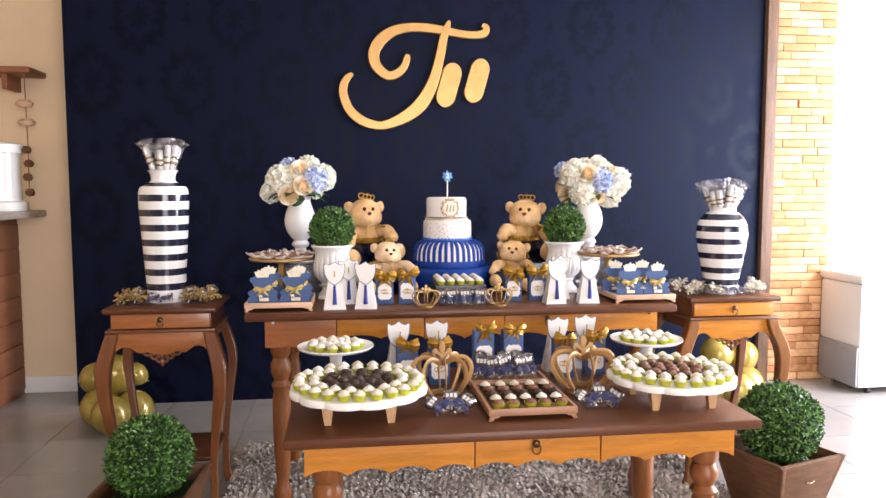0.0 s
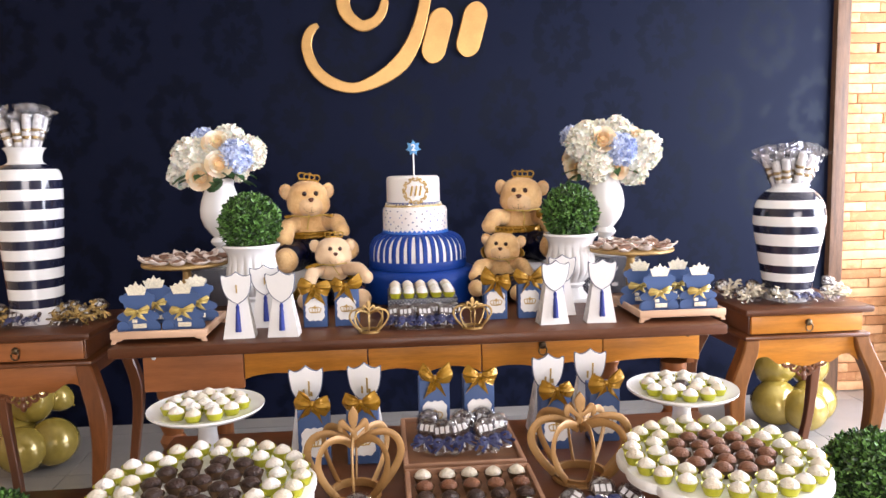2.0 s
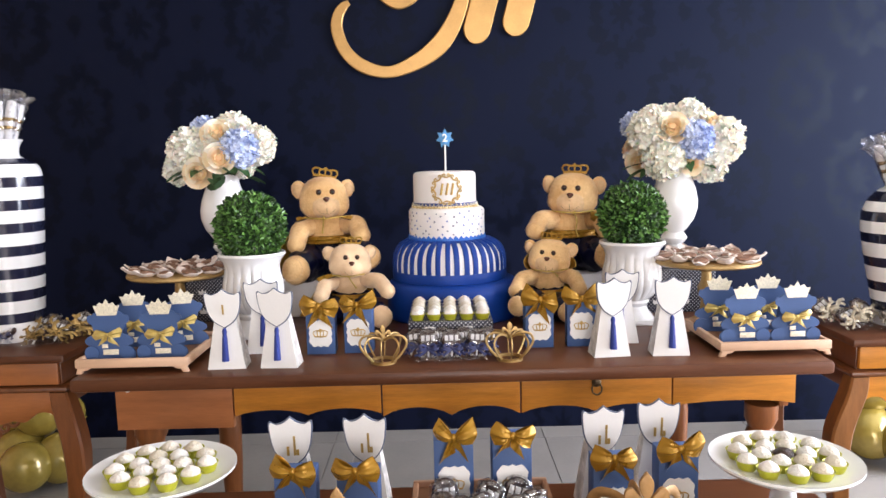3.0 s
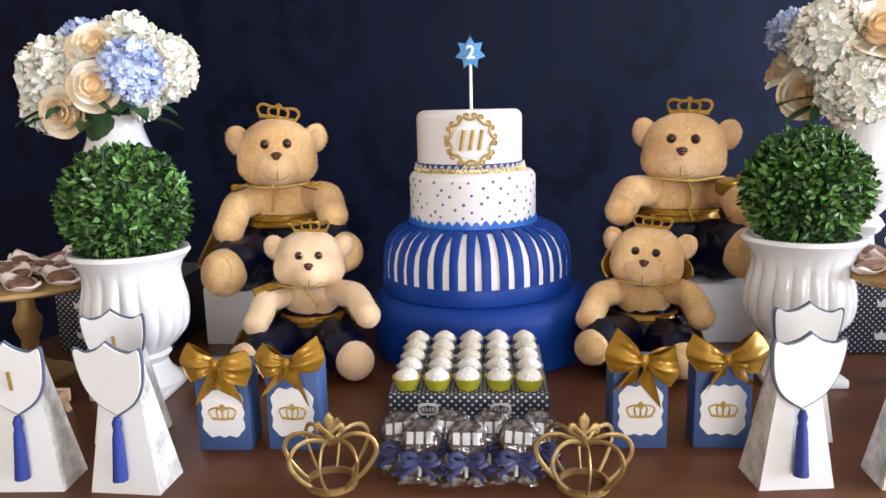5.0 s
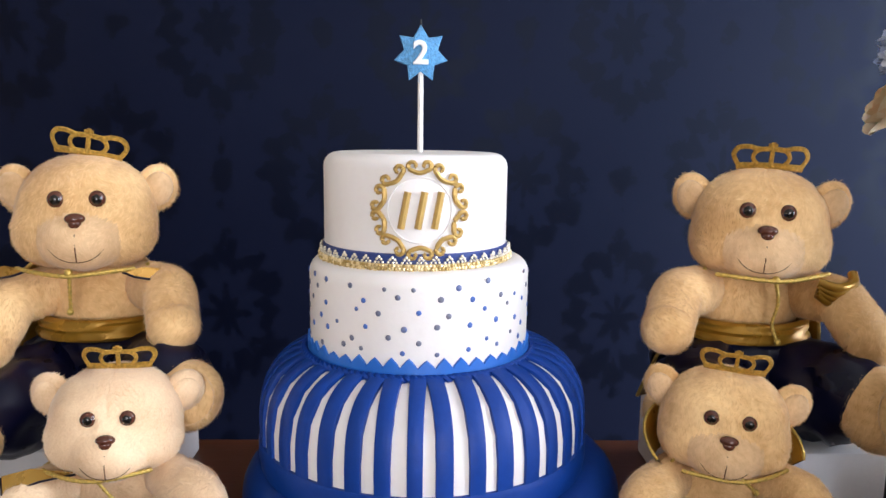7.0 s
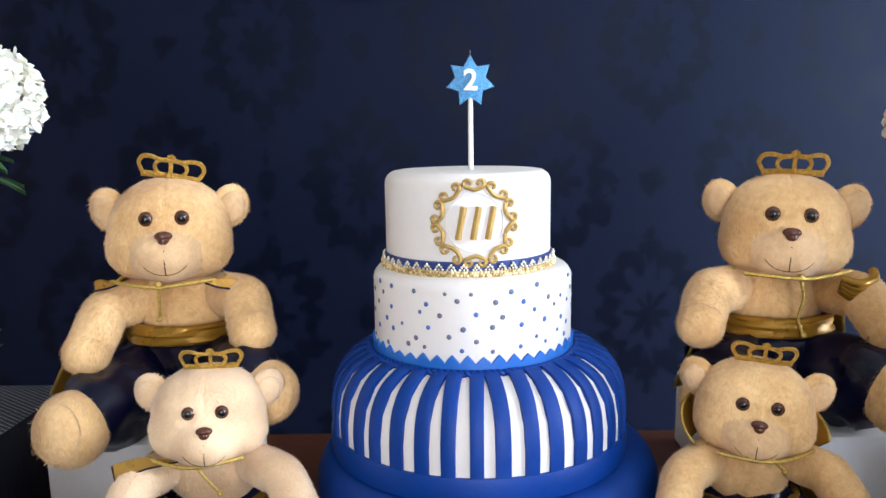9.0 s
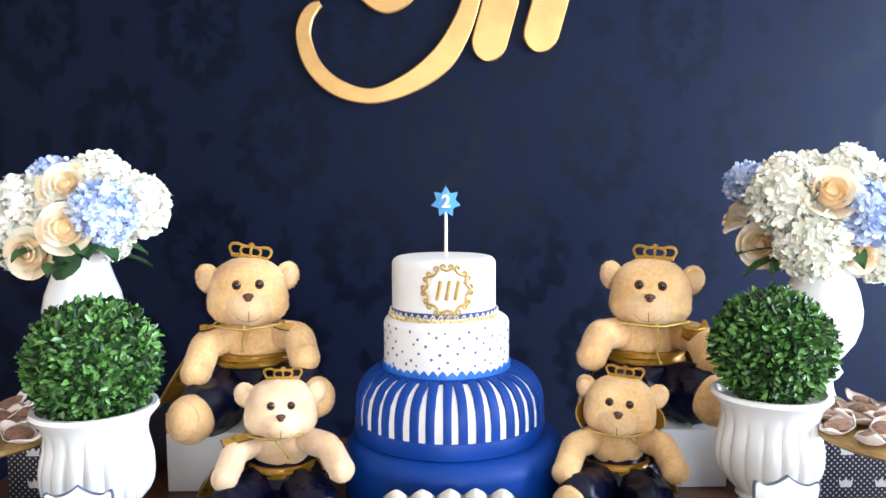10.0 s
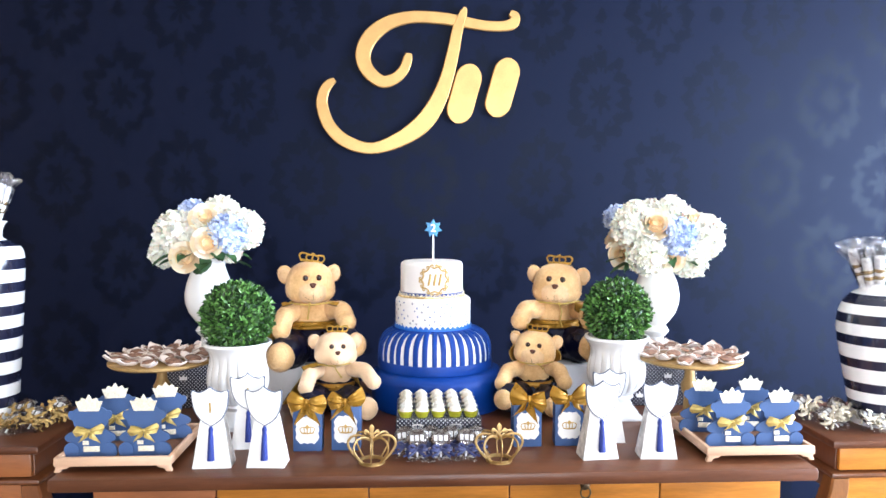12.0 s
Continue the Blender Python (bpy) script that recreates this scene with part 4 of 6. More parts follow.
        f.material_index = P if far_[3] > max(far_[:3]) - 0.001 else F

    def face_depth(x, z):
        near_ = min(skull.verts, key=lambda v: (v.co.x - x) ** 2 + (v.co.z - z) ** 2 + (1 if v.co.y > 0 else 0))
        return near_.co.y
    spots = {(x, z): face_depth(x, z) for x, z in ((-0.021, 0.0225), (0.021, 0.0225), (0.0, 0.002), (0.0, -0.01), (0.0, -0.025), (0.0, -0.04), (0.012, -0.0385), (-0.012, -0.0385), (0.022, -0.033), (-0.022, -0.033), (0.03, -0.024), (-0.03, -0.024))}
    skull.transform(hm)
    grown = {v: bm.verts.new(v.co) for v in skull.verts}
    for f in skull.faces:
        bm.faces.new([grown[v] for v in f.verts]).material_index = f.material_index
    skull.free()
    for k in (-1, 1):
        ball(bm, hm @ at(k * 0.077, 0.014, 0.024, 0, k * 20, k * 16, s=(0.0245, 0.014, 0.0275)), F, 24, 16)
        ball(bm, hm @ at(k * 0.079, 0.0045, 0.024, 0, k * 20, k * 16, s=(0.0175, 0.0085, 0.02)), P, 18, 12)
        y = spots[(k * 0.021, 0.0225)]
        ball(bm, hm @ at(k * 0.021, y - 0.0005, 0.0225, s=(0.0092, 0.006, 0.0092)), N, 18, 12)
        ball(bm, hm @ at(k * 0.021, y - 0.0026, 0.0225, s=(0.0068, 0.0046, 0.0068)), E, 16, 10)
    y = spots[(0.0, 0.002)]
    ball(bm, hm @ at(0, y - 0.001, 0.005, s=(0.0108, 0.0065, 0.0058)), N, 18, 12)
    ball(bm, hm @ at(0, y - 0.0018, 0.0, s=(0.0072, 0.006, 0.0062)), N, 16, 10)
    tube(bm, [hm @ Vector((0, spots[(0.0, z)] - 0.0006, z)) for z in (-0.01, -0.025, -0.04)], 0.0007, 6, slot=N)
    smile = [(-0.03, -0.024), (-0.022, -0.033), (-0.012, -0.0385), (0.0, -0.04), (0.012, -0.0385), (0.022, -0.033), (0.03, -0.024)]
    tube(bm, smoothed([tuple(hm @ Vector((x, spots[(x, z)] - 0.0003, z))) for x, z in smile], 4), 0.00042, 5, slot=N)
    # cape behind the shoulders, lined in gold, its edges piped
    def cape_at(u, v, off):
        w = 0.06 + (0.045 + (0.085 * abs(lining) if u * lining > 0 else 0.0)) * v ** 0.8
        return Vector((u * w, 0.1 - (0.085 - 0.04 * v) * u * u + 0.008 * math.sin(7 * u + 2 * v) * v - off, 0.172 - 0.165 * v + 0.008 * abs(u)))
    for off, slot in ((0.0, S), (0.0025, G)):
        join(bm, sheet(lambda a, b: cape_at(2 * a - 1, b, off), 20, 10), I4, slot)
    for k in (-1, 1):
        tube(bm, [cape_at(k, v, 0.001) for v in np.linspace(0, 1, 14)], 0.0022, 6, slot=W)
    for k, big in zip((-1, 1), collar):
        if not big:
            continue
        t = bmesh.new()
        pts = [Vector((k * (0.052 - 0.03 * big), -0.024, 0.177)), Vector((k * 0.072, -0.024, 0.181)), Vector((k * (0.082 + 0.03 * big), -0.012, 0.178 - 0.012 * big)), Vector((k * (0.078 + 0.022 * big), -0.02 - 0.012 * big, 0.17 - 0.014 * big)), Vector((k * 0.062, -0.026, 0.173 - 0.004 * big))]
        t.faces.new([t.verts.new(p) for p in pts])
        t.faces.new([t.verts.new(p + Vector((0, 0.002, 0.0015))) for p in pts][::-1])
        join(bm, t, I4, G)
        tube(bm, pts[2:] + pts[:1], 0.0013, 6, slot=S)
    if hood:
        # stand-up collar round the back of the head, navy outside and gold inside
        def hood_at(u, v, off):
            a = 1.95 * u
            q = 0.077 + 0.014 * v - off
            return Vector((q * math.sin(a) + 0.006 * v * max(0.0, u), 0.03 + 0.8 * q * math.cos(a), 0.17 + v * (0.012 + 0.05 * max(0.0, math.cos(0.8 * a)))))
        for off, slot in ((0.0, S), (0.002, G)):
            join(bm, sheet(lambda a, b: hood_at(2 * a - 1, b, off), 32, 6), I4, slot)
        tube(bm, [hood_at(u, 1, 0.001) for u in np.linspace(-1, 1, 41)], [0.0016 + 0.0006 * (q % 2) for q in range(41)], 6, slot=W)
    # twisted cord at the neck, one end hanging with a knot
    tube(bm, smoothed([(-0.062, -0.018, 0.179), (-0.03, -0.034, 0.177), (0.0, -0.038, 0.175), (0.03, -0.034, 0.178), (0.06, -0.018, 0.18)], 8), [0.0021 + 0.0006 * (q % 2) for q in range(33)], 6, slot=W)
    hang = smoothed([(x, -0.02 - 0.35 * (z - 0.134) * (1 if z > 0.134 else -0.2), z) for x, z in cord], 10)
    tube(bm, hang, [0.0017 + 0.0006 * (q % 2) for q in range(len(hang))], 6, slot=W)
    ball(bm, Matrix.Translation(hang[-1]) @ at(0, -0.001, 0, s=(0.0038,) * 3), W, 8, 6)
    ball(bm, Matrix.Translation(hang[0]) @ at(0, -0.001, 0, s=(0.0045,) * 3), W, 8, 6)
    if clasp:
        for q in range(4):
            tube(bm, smoothed([(0.045, -0.026, 0.172 - 0.004 * q), (0.062, -0.034 + 0.002 * q, 0.168 - 0.006 * q), (0.082, -0.026, 0.172 - 0.003 * q), (0.086, -0.016, 0.18)], 5), 0.0052, 8, slot=G)
    glitter_crown(bm, hm @ at(0.004, -0.008, 0.06, 8, tip, 0), C)
    # crumpled satin
    bmesh.ops.recalc_face_normals(bm, faces=bm.faces[:])
    bm.normal_update()
    for v in bm.verts:
        if v.link_faces and v.co.z < 0.125 and v.co.y < 0.09 and all(f.material_index == S for f in v.link_faces):
            q = noise.noise(Vector((v.co.x * 26 + seed, v.co.y * 26, v.co.z * 48)))
            ease = min(1.0, min((v.co - Vector(f[:3])).length - f[3] for f in feet) / 0.02)
            v.co += v.normal * (0.008 * (1 - abs(q) * 2.4)) * max(0.0, ease)
    # plush pile
    faces = [f for f in bm.faces if f.material_index in (F, P) and f.calc_area() > 4e-7]
    total = sum(f.calc_area() for f in faces)
    pile = []
    for f in faces:
        n = 34000 * f.calc_area() / total
        cnt = int(n) + (1 if rnd.random() < n - int(n) else 0)
        vs = [v.co.copy() for v in f.verts]
        nrm = f.normal.copy()
        for _ in range(cnt):
            u, w = rnd.random(), rnd.random()
            if len(vs) == 4:
                p = vs[0].lerp(vs[1], u).lerp(vs[3].lerp(vs[2], u), w)
            else:
                p = vs[0].lerp(vs[1].lerp(vs[2], u), math.sqrt(w))
            pile.append((p, nrm, f.material_index))
    for p, nrm, slot in pile:
        swirl = noise.noise_vector(p * 34.0)
        nap = Vector((0, -0.2, -0.8)) + swirl * 1.5 + Vector((rnd.uniform(-1, 1), rnd.uniform(-1, 1), rnd.uniform(-1, 1))) * 0.25
        nap -= nrm * nap.dot(nrm)
        if nap.length < 1e-3:
            continue
        nap.normalize()
        side = nrm.cross(nap) * 0.00055
        end = p + nap * rnd.uniform(0.0045, 0.008) + nrm * rnd.uniform(0.0005, 0.0024) * (0.6 if slot == P else 1.0)
        g = bm.faces.new([bm.verts.new(v) for v in (p + side, end, p - side)])
        g.material_index = slot
    ob = part(name, bm, [fur, M_SATIN, M_GOLDSATIN, M_NOSE, M_EYE, M_MUZZLE if fur is M_FUR else M_FURPALE, M_GLITTER, M_GLITCORD], None, "", m, angle=60)
    return tagged(ob, label, "plush toy", "plush bears")


def plinth(m):
    p = thing("display_plinth", m, "plain white square plinth on the console table", "plinth", "plinths")
    part("block", box(B(), 0.19, 0.24, 0.105, I4, 0.003), M_PLINTH, p)
    return p


first_plinth = plinth(at(0.055, 3.325, 0.787))
copy_thing(first_plinth, at(0.84, 3.325, 0.787))
bear("plush_bear", at(0.092, 3.27, 0.892), "large tan plush bear with gold crown sitting on a plinth", M_FUR, (-0.008, 0.035, 0.2395), 14,
     ((-0.079, -0.055, 0.105), (0.108, -0.05, 0.127)), ((-0.071, -0.115, 0.04, 0.04), (0.13, -0.085, 0.068, 0.034)), tip=10, lining=-1, slim=0.915)
bear("plush_bear", at(0.82, 3.27, 0.892), "large tan plush bear with gold cape clasp on a plinth", M_FUR, (0.004, 0.035, 0.2335), -17,
     ((-0.122, -0.055, 0.129), (0.086, -0.06, 0.118)), ((-0.115, -0.08, 0.05, 0.034), (0.08, -0.1, 0.06, 0.042)), lean=2, clasp=True, collar=(0, 0), lining=-0.1, cord=((-0.005, 0.176), (0.004, 0.15), (0.002, 0.125), (0.008, 0.106)), slim=0.93, seed=8)
bear("plush_bear", at(0.172, 3.11, 0.787) @ Matrix.Scale(0.77, 4), "small pale plush bear with gold crown and gold-edged cape", M_FURPALE, (0.003, 0.035, 0.2285), 12,
     ((-0.09, -0.07, 0.108), (0.143, -0.07, 0.126)), ((-0.1, -0.12, 0.045, 0.036), (0.122, -0.12, 0.046, 0.038)), lean=2, sash=0.092, lining=-1, collar=(1, 0), cord=((0.004, 0.176), (0.014, 0.155), (0.028, 0.132)), seed=9)
bear("plush_bear", at(0.726, 3.11, 0.787) @ Matrix.Scale(0.77, 4), "small tan plush bear with gold crown and gold-edged cape", M_FUR, (0.004, 0.035, 0.228), -17,
     ((-0.13, -0.07, 0.116), (0.089, -0.075, 0.119)), ((-0.13, -0.12, 0.072, 0.034), (0.04, -0.13, 0.048, 0.035)), lean=4, sash=0.092, lining=0.4, hood=True, collar=(0, 0), cord=((0.0, 0.176), (0.01, 0.168), (0.02, 0.158)), seed=10)


# ---- planting and flowers ----
def leaf_ball(r, n, size, seed):
    """Many small folded leaves round a centre, with an uneven outline."""
    rnd = random.Random(seed)
    vs, fs = [], []
    for i in range(n):
        z = rnd.uniform(-1, 1)
        a = rnd.uniform(0, 2 * math.pi)
        q = math.sqrt(1 - z * z)
        d = Vector((q * math.cos(a), q * math.sin(a), z))
        bumpy = 1 + 0.05 * noise.noise(d * 3.1 + Vector((seed, 0, 0))) + 0.03 * noise.noise(d * 9)
        p = d * r * bumpy * rnd.uniform(0.84, 1.0)
        out = (d * 0.55 + Vector((rnd.uniform(-1, 1), rnd.uniform(-1, 1), rnd.uniform(-0.7, 1)))).normalized()
        side = out.cross(d + Vector((rnd.uniform(-1, 1), rnd.uniform(-1, 1), rnd.uniform(-1, 1))) * 0.6).normalized()
        nrm = side.cross(out)
        s = size * rnd.uniform(0.7, 1.25)
        b = len(vs)
        vs += [p, p + out * s * 0.35 + side * s * 0.24 + nrm * s * 0.08, p + out * s * 0.75 + side * s * 0.19 + nrm * s * 0.04, p + out * s - nrm * s * 0.06,
               p + out * s * 0.75 - side * s * 0.19 + nrm * s * 0.04, p + out * s * 0.35 - side * s * 0.24 + nrm * s * 0.08]
        fs += [(b, b + 1, b + 2, b + 3), (b, b + 3, b + 4, b + 5)]
    me = bpy.data.meshes.new("foliage")
    me.from_pydata([tuple(v) for v in vs], [], fs)
    me.materials.append(M_LEAF)
    return me


def topiary(name, m, r, n, size, seed, label):
    t = thing(name, m, label, "topiary", "boxwood balls")
    # added dark ball, gives the gaps between the leaves their shade
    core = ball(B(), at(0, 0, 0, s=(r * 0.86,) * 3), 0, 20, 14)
    part("core", core, M_SHADESOIL, t)
    f = new("foliage", leaf_ball(r, n, size, seed))
    f.parent = t
    tagged(f, kind="stuff")
    return t


def urn(m):
    u = thing("ceramic_urn", m, "glossy white fluted ceramic urn holding a boxwood ball", "urn", "urns")
    part("foot", box(B(), 0.125, 0.125, 0.014, I4, 0.004), M_CERAMIC, u)

    def flutes(a, r, z):
        k = min(1.0, max(0.0, 2.2 - 2.2 * abs(z - 0.125) / 0.065))
        return r * (1 + 0.075 * k * (abs(math.sin(a * 9)) ** 0.5 - 0.75))
    prof = [(0, 0.014), (0.064, 0.014), (0.058, 0.022), (0.048, 0.032), (0.042, 0.046), (0.046, 0.053), (0.05, 0.057), (0.046, 0.063), (0.06, 0.074), (0.076, 0.092), (0.081, 0.103), (0.083, 0.115), (0.083, 0.128), (0.082, 0.14), (0.079, 0.153),
            (0.076, 0.165), (0.075, 0.182), (0.08, 0.197), (0.09, 0.208), (0.094, 0.213), (0.092, 0.219), (0.084, 0.219), (0.076, 0.205), (0, 0.2)]
    part("bowl", lathe(B(), prof, 126, wave=flutes), M_CERAMIC, u)
    return u


first_urn = urn(at(-0.06, 2.995, 0.787) @ Matrix.Diagonal((0.92, 0.92, 1, 1)))
copy_thing(first_urn, at(0.933, 3.045, 0.787))
topiary("boxwood_ball", at(-0.06, 2.995, 1.068), 0.087, 4300, 0.0135, 1, "round clipped boxwood ball resting in a white urn")
topiary("boxwood_ball", at(0.933, 3.045, 1.072), 0.085, 4300, 0.0135, 2, "round clipped boxwood ball resting in a white urn")


def planter(m):
    p = thing("planter", m, "tapered dark wooden planter box standing on the floor", "planter", "planters")
    t = B()
    lo, hi, h = 0.1, 0.155, 0.23
    for s in range(4):
        part("side_board", prism(B(), [(-lo, 0), (lo, 0), (hi, h), (-hi, h)], 0.016, I4, 0, 0.002), M_PLANTER, p, m=at(0, 0, 0, 0, 0, 90 * s) @ at(0, -lo, 0, math.degrees(math.atan2(hi - lo, h)), 0, 0))
    t.free()
    part("soil", box(B(), 0.24, 0.24, 0.02, I4, 0.0), M_SHADESOIL, p, m=at(0, 0, 0.16))
    part("handle", tube(B(), [(-0.02, -0.138, 0.15), (0, -0.141, 0.146), (0.02, -0.138, 0.15)], 0.003, 6), M_IRON, p)
    return p


first_planter = planter(at(-0.7, 2.6, FLOOR, 0, 0, -4) @ Matrix.Scale(1.12, 4))
copy_thing(first_planter, at(1.69, 2.62, FLOOR, 0, 0, 18))
topiary("boxwood_ball", at(-0.7, 2.6, 0.29), 0.144, 7200, 0.016, 3, "large round boxwood ball in a wooden floor planter")
topiary("boxwood_ball", at(1.695, 2.62, 0.305), 0.156, 8200, 0.016, 4, "large round boxwood ball in a wooden floor planter")


def hydrangea(r, n, seed):
    """A head of four-petalled florets, each petal rounded and cupped."""
    rnd = random.Random(seed)
    vs, fs = [], []
    for i in range(n):
        z = 1 - 1.8 * (i + 0.5) / n
        a = i * 2.39996 + rnd.uniform(-0.2, 0.2)
        q = math.sqrt(max(0, 1 - z * z))
        d = Vector((q * math.cos(a), q * math.sin(a), z))
        bump_ = 1 + 0.1 * noise.noise(d * 2.6 + Vector((seed, 0, 0)))
        p = d * r * bump_ * rnd.uniform(0.82, 0.98)
        face = (d + Vector((rnd.uniform(-1, 1), rnd.uniform(-1, 1), rnd.uniform(-1, 1))) * 0.45).normalized()
        t1 = face.orthogonal().normalized()
        t1.rotate(Matrix.Rotation(rnd.uniform(0, 6.28), 3, face))
        s = min(0.0125, r * 0.26) * rnd.uniform(0.8, 1.2)
        for k in range(4):
            b = len(vs)
            ax = t1.copy()
            ax.rotate(Matrix.Rotation(math.pi / 2 * k + rnd.uniform(-0.2, 0.2), 3, face))
            ay = face.cross(ax)
            up = rnd.uniform(0.05, 0.45)
            for x, y, h in ((0.02, 0, -0.1), (0.4, -0.42, 0.1), (0.85, -0.42, 0.3), (1.1, 0, 0.3), (0.85, 0.42, 0.3), (0.4, 0.42, 0.1), (0.55, 0, -0.02)):
                vs.append(p + ax * s * x + ay * s * y + face * s * (h + up * x * x))
            fs += [(b, b + 1, b + 6), (b + 1, b + 2, b + 6), (b + 2, b + 3, b + 6), (b + 3, b + 4, b + 6), (b + 4, b + 5, b + 6), (b + 5, b, b + 6)]
    me = bpy.data.meshes.new("hydrangea")
    me.from_pydata([tuple(v) for v in vs], [], fs)
    me.shade_smooth()
    return me


def rose_mesh(r, seed):
    rnd = random.Random(seed)
    bm = B()
    for ring, (n, q, open_, h) in enumerate(((3, 0.25, 0.1, 0.75), (4, 0.42, 0.22, 0.78), (5, 0.62, 0.45, 0.72), (6, 0.85, 0.8, 0.55))):
        for k in range(n):
            a0 = 2 * math.pi * k / n + ring * 0.7 + rnd.uniform(-0.15, 0.15)
            half = math.pi / n * 1.35
            grid = []
            t = bmesh.new()
            for iv in range(5):
                v = iv / 4
                row = []
                for iu in range(6):
                    u = iu / 5 * 2 - 1
                    a = a0 + half * u * (0.75 + 0.25 * v)
                    rad = r * (q * (0.35 + 0.65 * math.sin(v * 1.5)) + open_ * 0.3 * v * v * v)
                    z = r * (-0.45 + (h + 0.42) * v * (1 - 0.18 * abs(u) ** 2) - open_ * 0.22 * max(0, v - 0.6) * 2)
                    row.append(t.verts.new((rad * math.cos(a), rad * math.sin(a), z)))
                grid.append(row)
            for iv in range(4):
                for iu in range(5):
                    t.faces.new((grid[iv][iu], grid[iv][iu + 1], grid[iv + 1][iu + 1], grid[iv + 1][iu]))
            join(bm, t, I4, 1 if ring < 2 else 0)
    ball(bm, at(0, 0, 0, s=(r * 0.5, r * 0.5, r * 0.42)), 1, 12, 8)
    return bm


def bouquet(m, heads, label, seed):
    """heads: (kind, x, y, z, size) round the centre of the dome."""
    b = thing("bouquet", m, label, "flowers", "bouquets")
    for i, (kind, x, y, z, r) in enumerate(heads):
        d = Vector((x, y - (0.13 if kind == "rose" else 0.0), z + 0.05)).normalized()
        turn = d.to_track_quat('Z', 'Y').to_matrix().to_4x4()
        place = Matrix.Translation((x, y, z)) @ turn
        if kind == "rose":
            part("rose", rose_mesh(r, seed + i), [M_ROSE, M_ROSEIN], b, "cream and peach rose", place, angle=0)
        else:
            mm = M_HYDW if kind == "white" else M_HYDB
            me = hydrangea(r, int(90 + 2.2e4 * r * r * 2.2), seed + i)
            me.materials.append(mm)
            ob = new("hydrangea", me)
            ob.matrix_basis = place
            ob.parent = b
            ob["label"] = "white hydrangea head" if kind == "white" else "pale blue hydrangea head"
            part("flower_heart", ball(B(), at(0, 0, 0, s=(r * 0.78, r * 0.78, r * 0.78)), 0, 18, 12), mm, ob)
    rnd = random.Random(seed)
    for k in range(16):
        a = 2 * math.pi * k / 16 + rnd.uniform(-0.2, 0.2)
        ln = rnd.uniform(0.05, 0.075)
        t = bmesh.new()
        for s in range(5):
            f = s / 4
            w = 0.02 * math.sin(math.pi * (0.08 + 0.9 * f))
            for u in (-1, 0, 1):
                t.verts.new((ln * f, u * w, -0.025 * f * f - 0.005 * (1 - abs(u)) + 0.004))
        t.verts.ensure_lookup_table()
        for s in range(4):
            for u in range(2):
                t.faces.new([t.verts[s * 3 + u], t.verts[s * 3 + u + 1], t.verts[s * 3 + u + 4], t.verts[s * 3 + u + 3]])
        part("leaf", t, M_GREEN, b, "", at(0.072 * math.cos(a), 0.06 * math.sin(a), -0.055 + rnd.uniform(-0.015, 0.02), 0, rnd.uniform(-15, 15), math.degrees(a)))
    part("stem", lathe(B(), [(0, -0.14), (0.02, -0.14), (0.04, -0.05), (0.05, -0.02), (0, 0)], 12), M_GREEN, b)
    return b


def flower_vase(m, k):
    v = thing("flower_vase", m, "tall white footed vase holding mixed flowers", "vase", "flower vases")
    prof = [(0, 0), (0.058, 0), (0.06, 0.006), (0.052, 0.014), (0.034, 0.03), (0.026, 0.05), (0.024, 0.064), (0.034, 0.072), (0.04, 0.082), (0.034, 0.092), (0.028, 0.098), (0.04, 0.11), (0.058, 0.135),
            (0.068, 0.165), (0.069, 0.19), (0.063, 0.22), (0.052, 0.25), (0.046, 0.27), (0.048, 0.285), (0.052, 0.292), (0.046, 0.294), (0.04, 0.28), (0, 0.275)]
    part("body", lathe(B(), [(r * k, z) for r, z in prof], 40), M_CERAMIC, v)
    return v


def dotted_box(m):
    d = thing("dotted_box", m, "navy box printed with white dots under a flower vase", "box", "dotted boxes")
    part("block", box(B(), 0.21, 0.2, 0.12, I4, 0.002), M_DOTS, d)
    for x in (-0.06, 0.02, 0.08):
        for z in (0.03, 0.085):
            part("print", prism(B(), [(x - 0.009, z - 0.006), (x + 0.009, z - 0.006), (x + 0.012, z + 0.008), (x + 0.005, z + 0.002), (x, z + 0.01), (x - 0.005, z + 0.002), (x - 0.012, z + 0.008)], 0.001), M_BISQUE, d, m=at(0, -0.1008, 0))
    return d


first_dots = dotted_box(at(-0.19, 3.27, 0.787))
copy_thing(first_dots, at(1.09, 3.245, 0.787))
flower_vase(at(-0.203, 3.275, 0.908), 1.0)
flower_vase(at(1.1, 3.225, 0.908), 0.94)
bouquet(at(-0.212, 3.252, 1.258), [("white", -0.068, -0.01, 0.012, 0.063), ("white", -0.118, 0.025, -0.04, 0.041), ("blue", -0.036, 0.025, 0.072, 0.037), ("rose", 0.018, -0.035, 0.052, 0.044), ("white", 0.05, 0.02, 0.07, 0.047),
                                   ("blue", 0.074, -0.035, 0.015, 0.052), ("white", 0.11, 0.02, 0.025, 0.054), ("rose", 0.03, -0.068, -0.012, 0.042), ("rose", -0.031, -0.06, -0.05, 0.042), ("white", 0.084, -0.015, -0.042, 0.025),
                                   ("white", 0.0, 0.0, 0.02, 0.06), ("white", -0.06, 0.075, 0.02, 0.058), ("white", 0.06, 0.08, 0.02, 0.058)],
        "white and blue hydrangeas with cream roses in a white vase", 11)
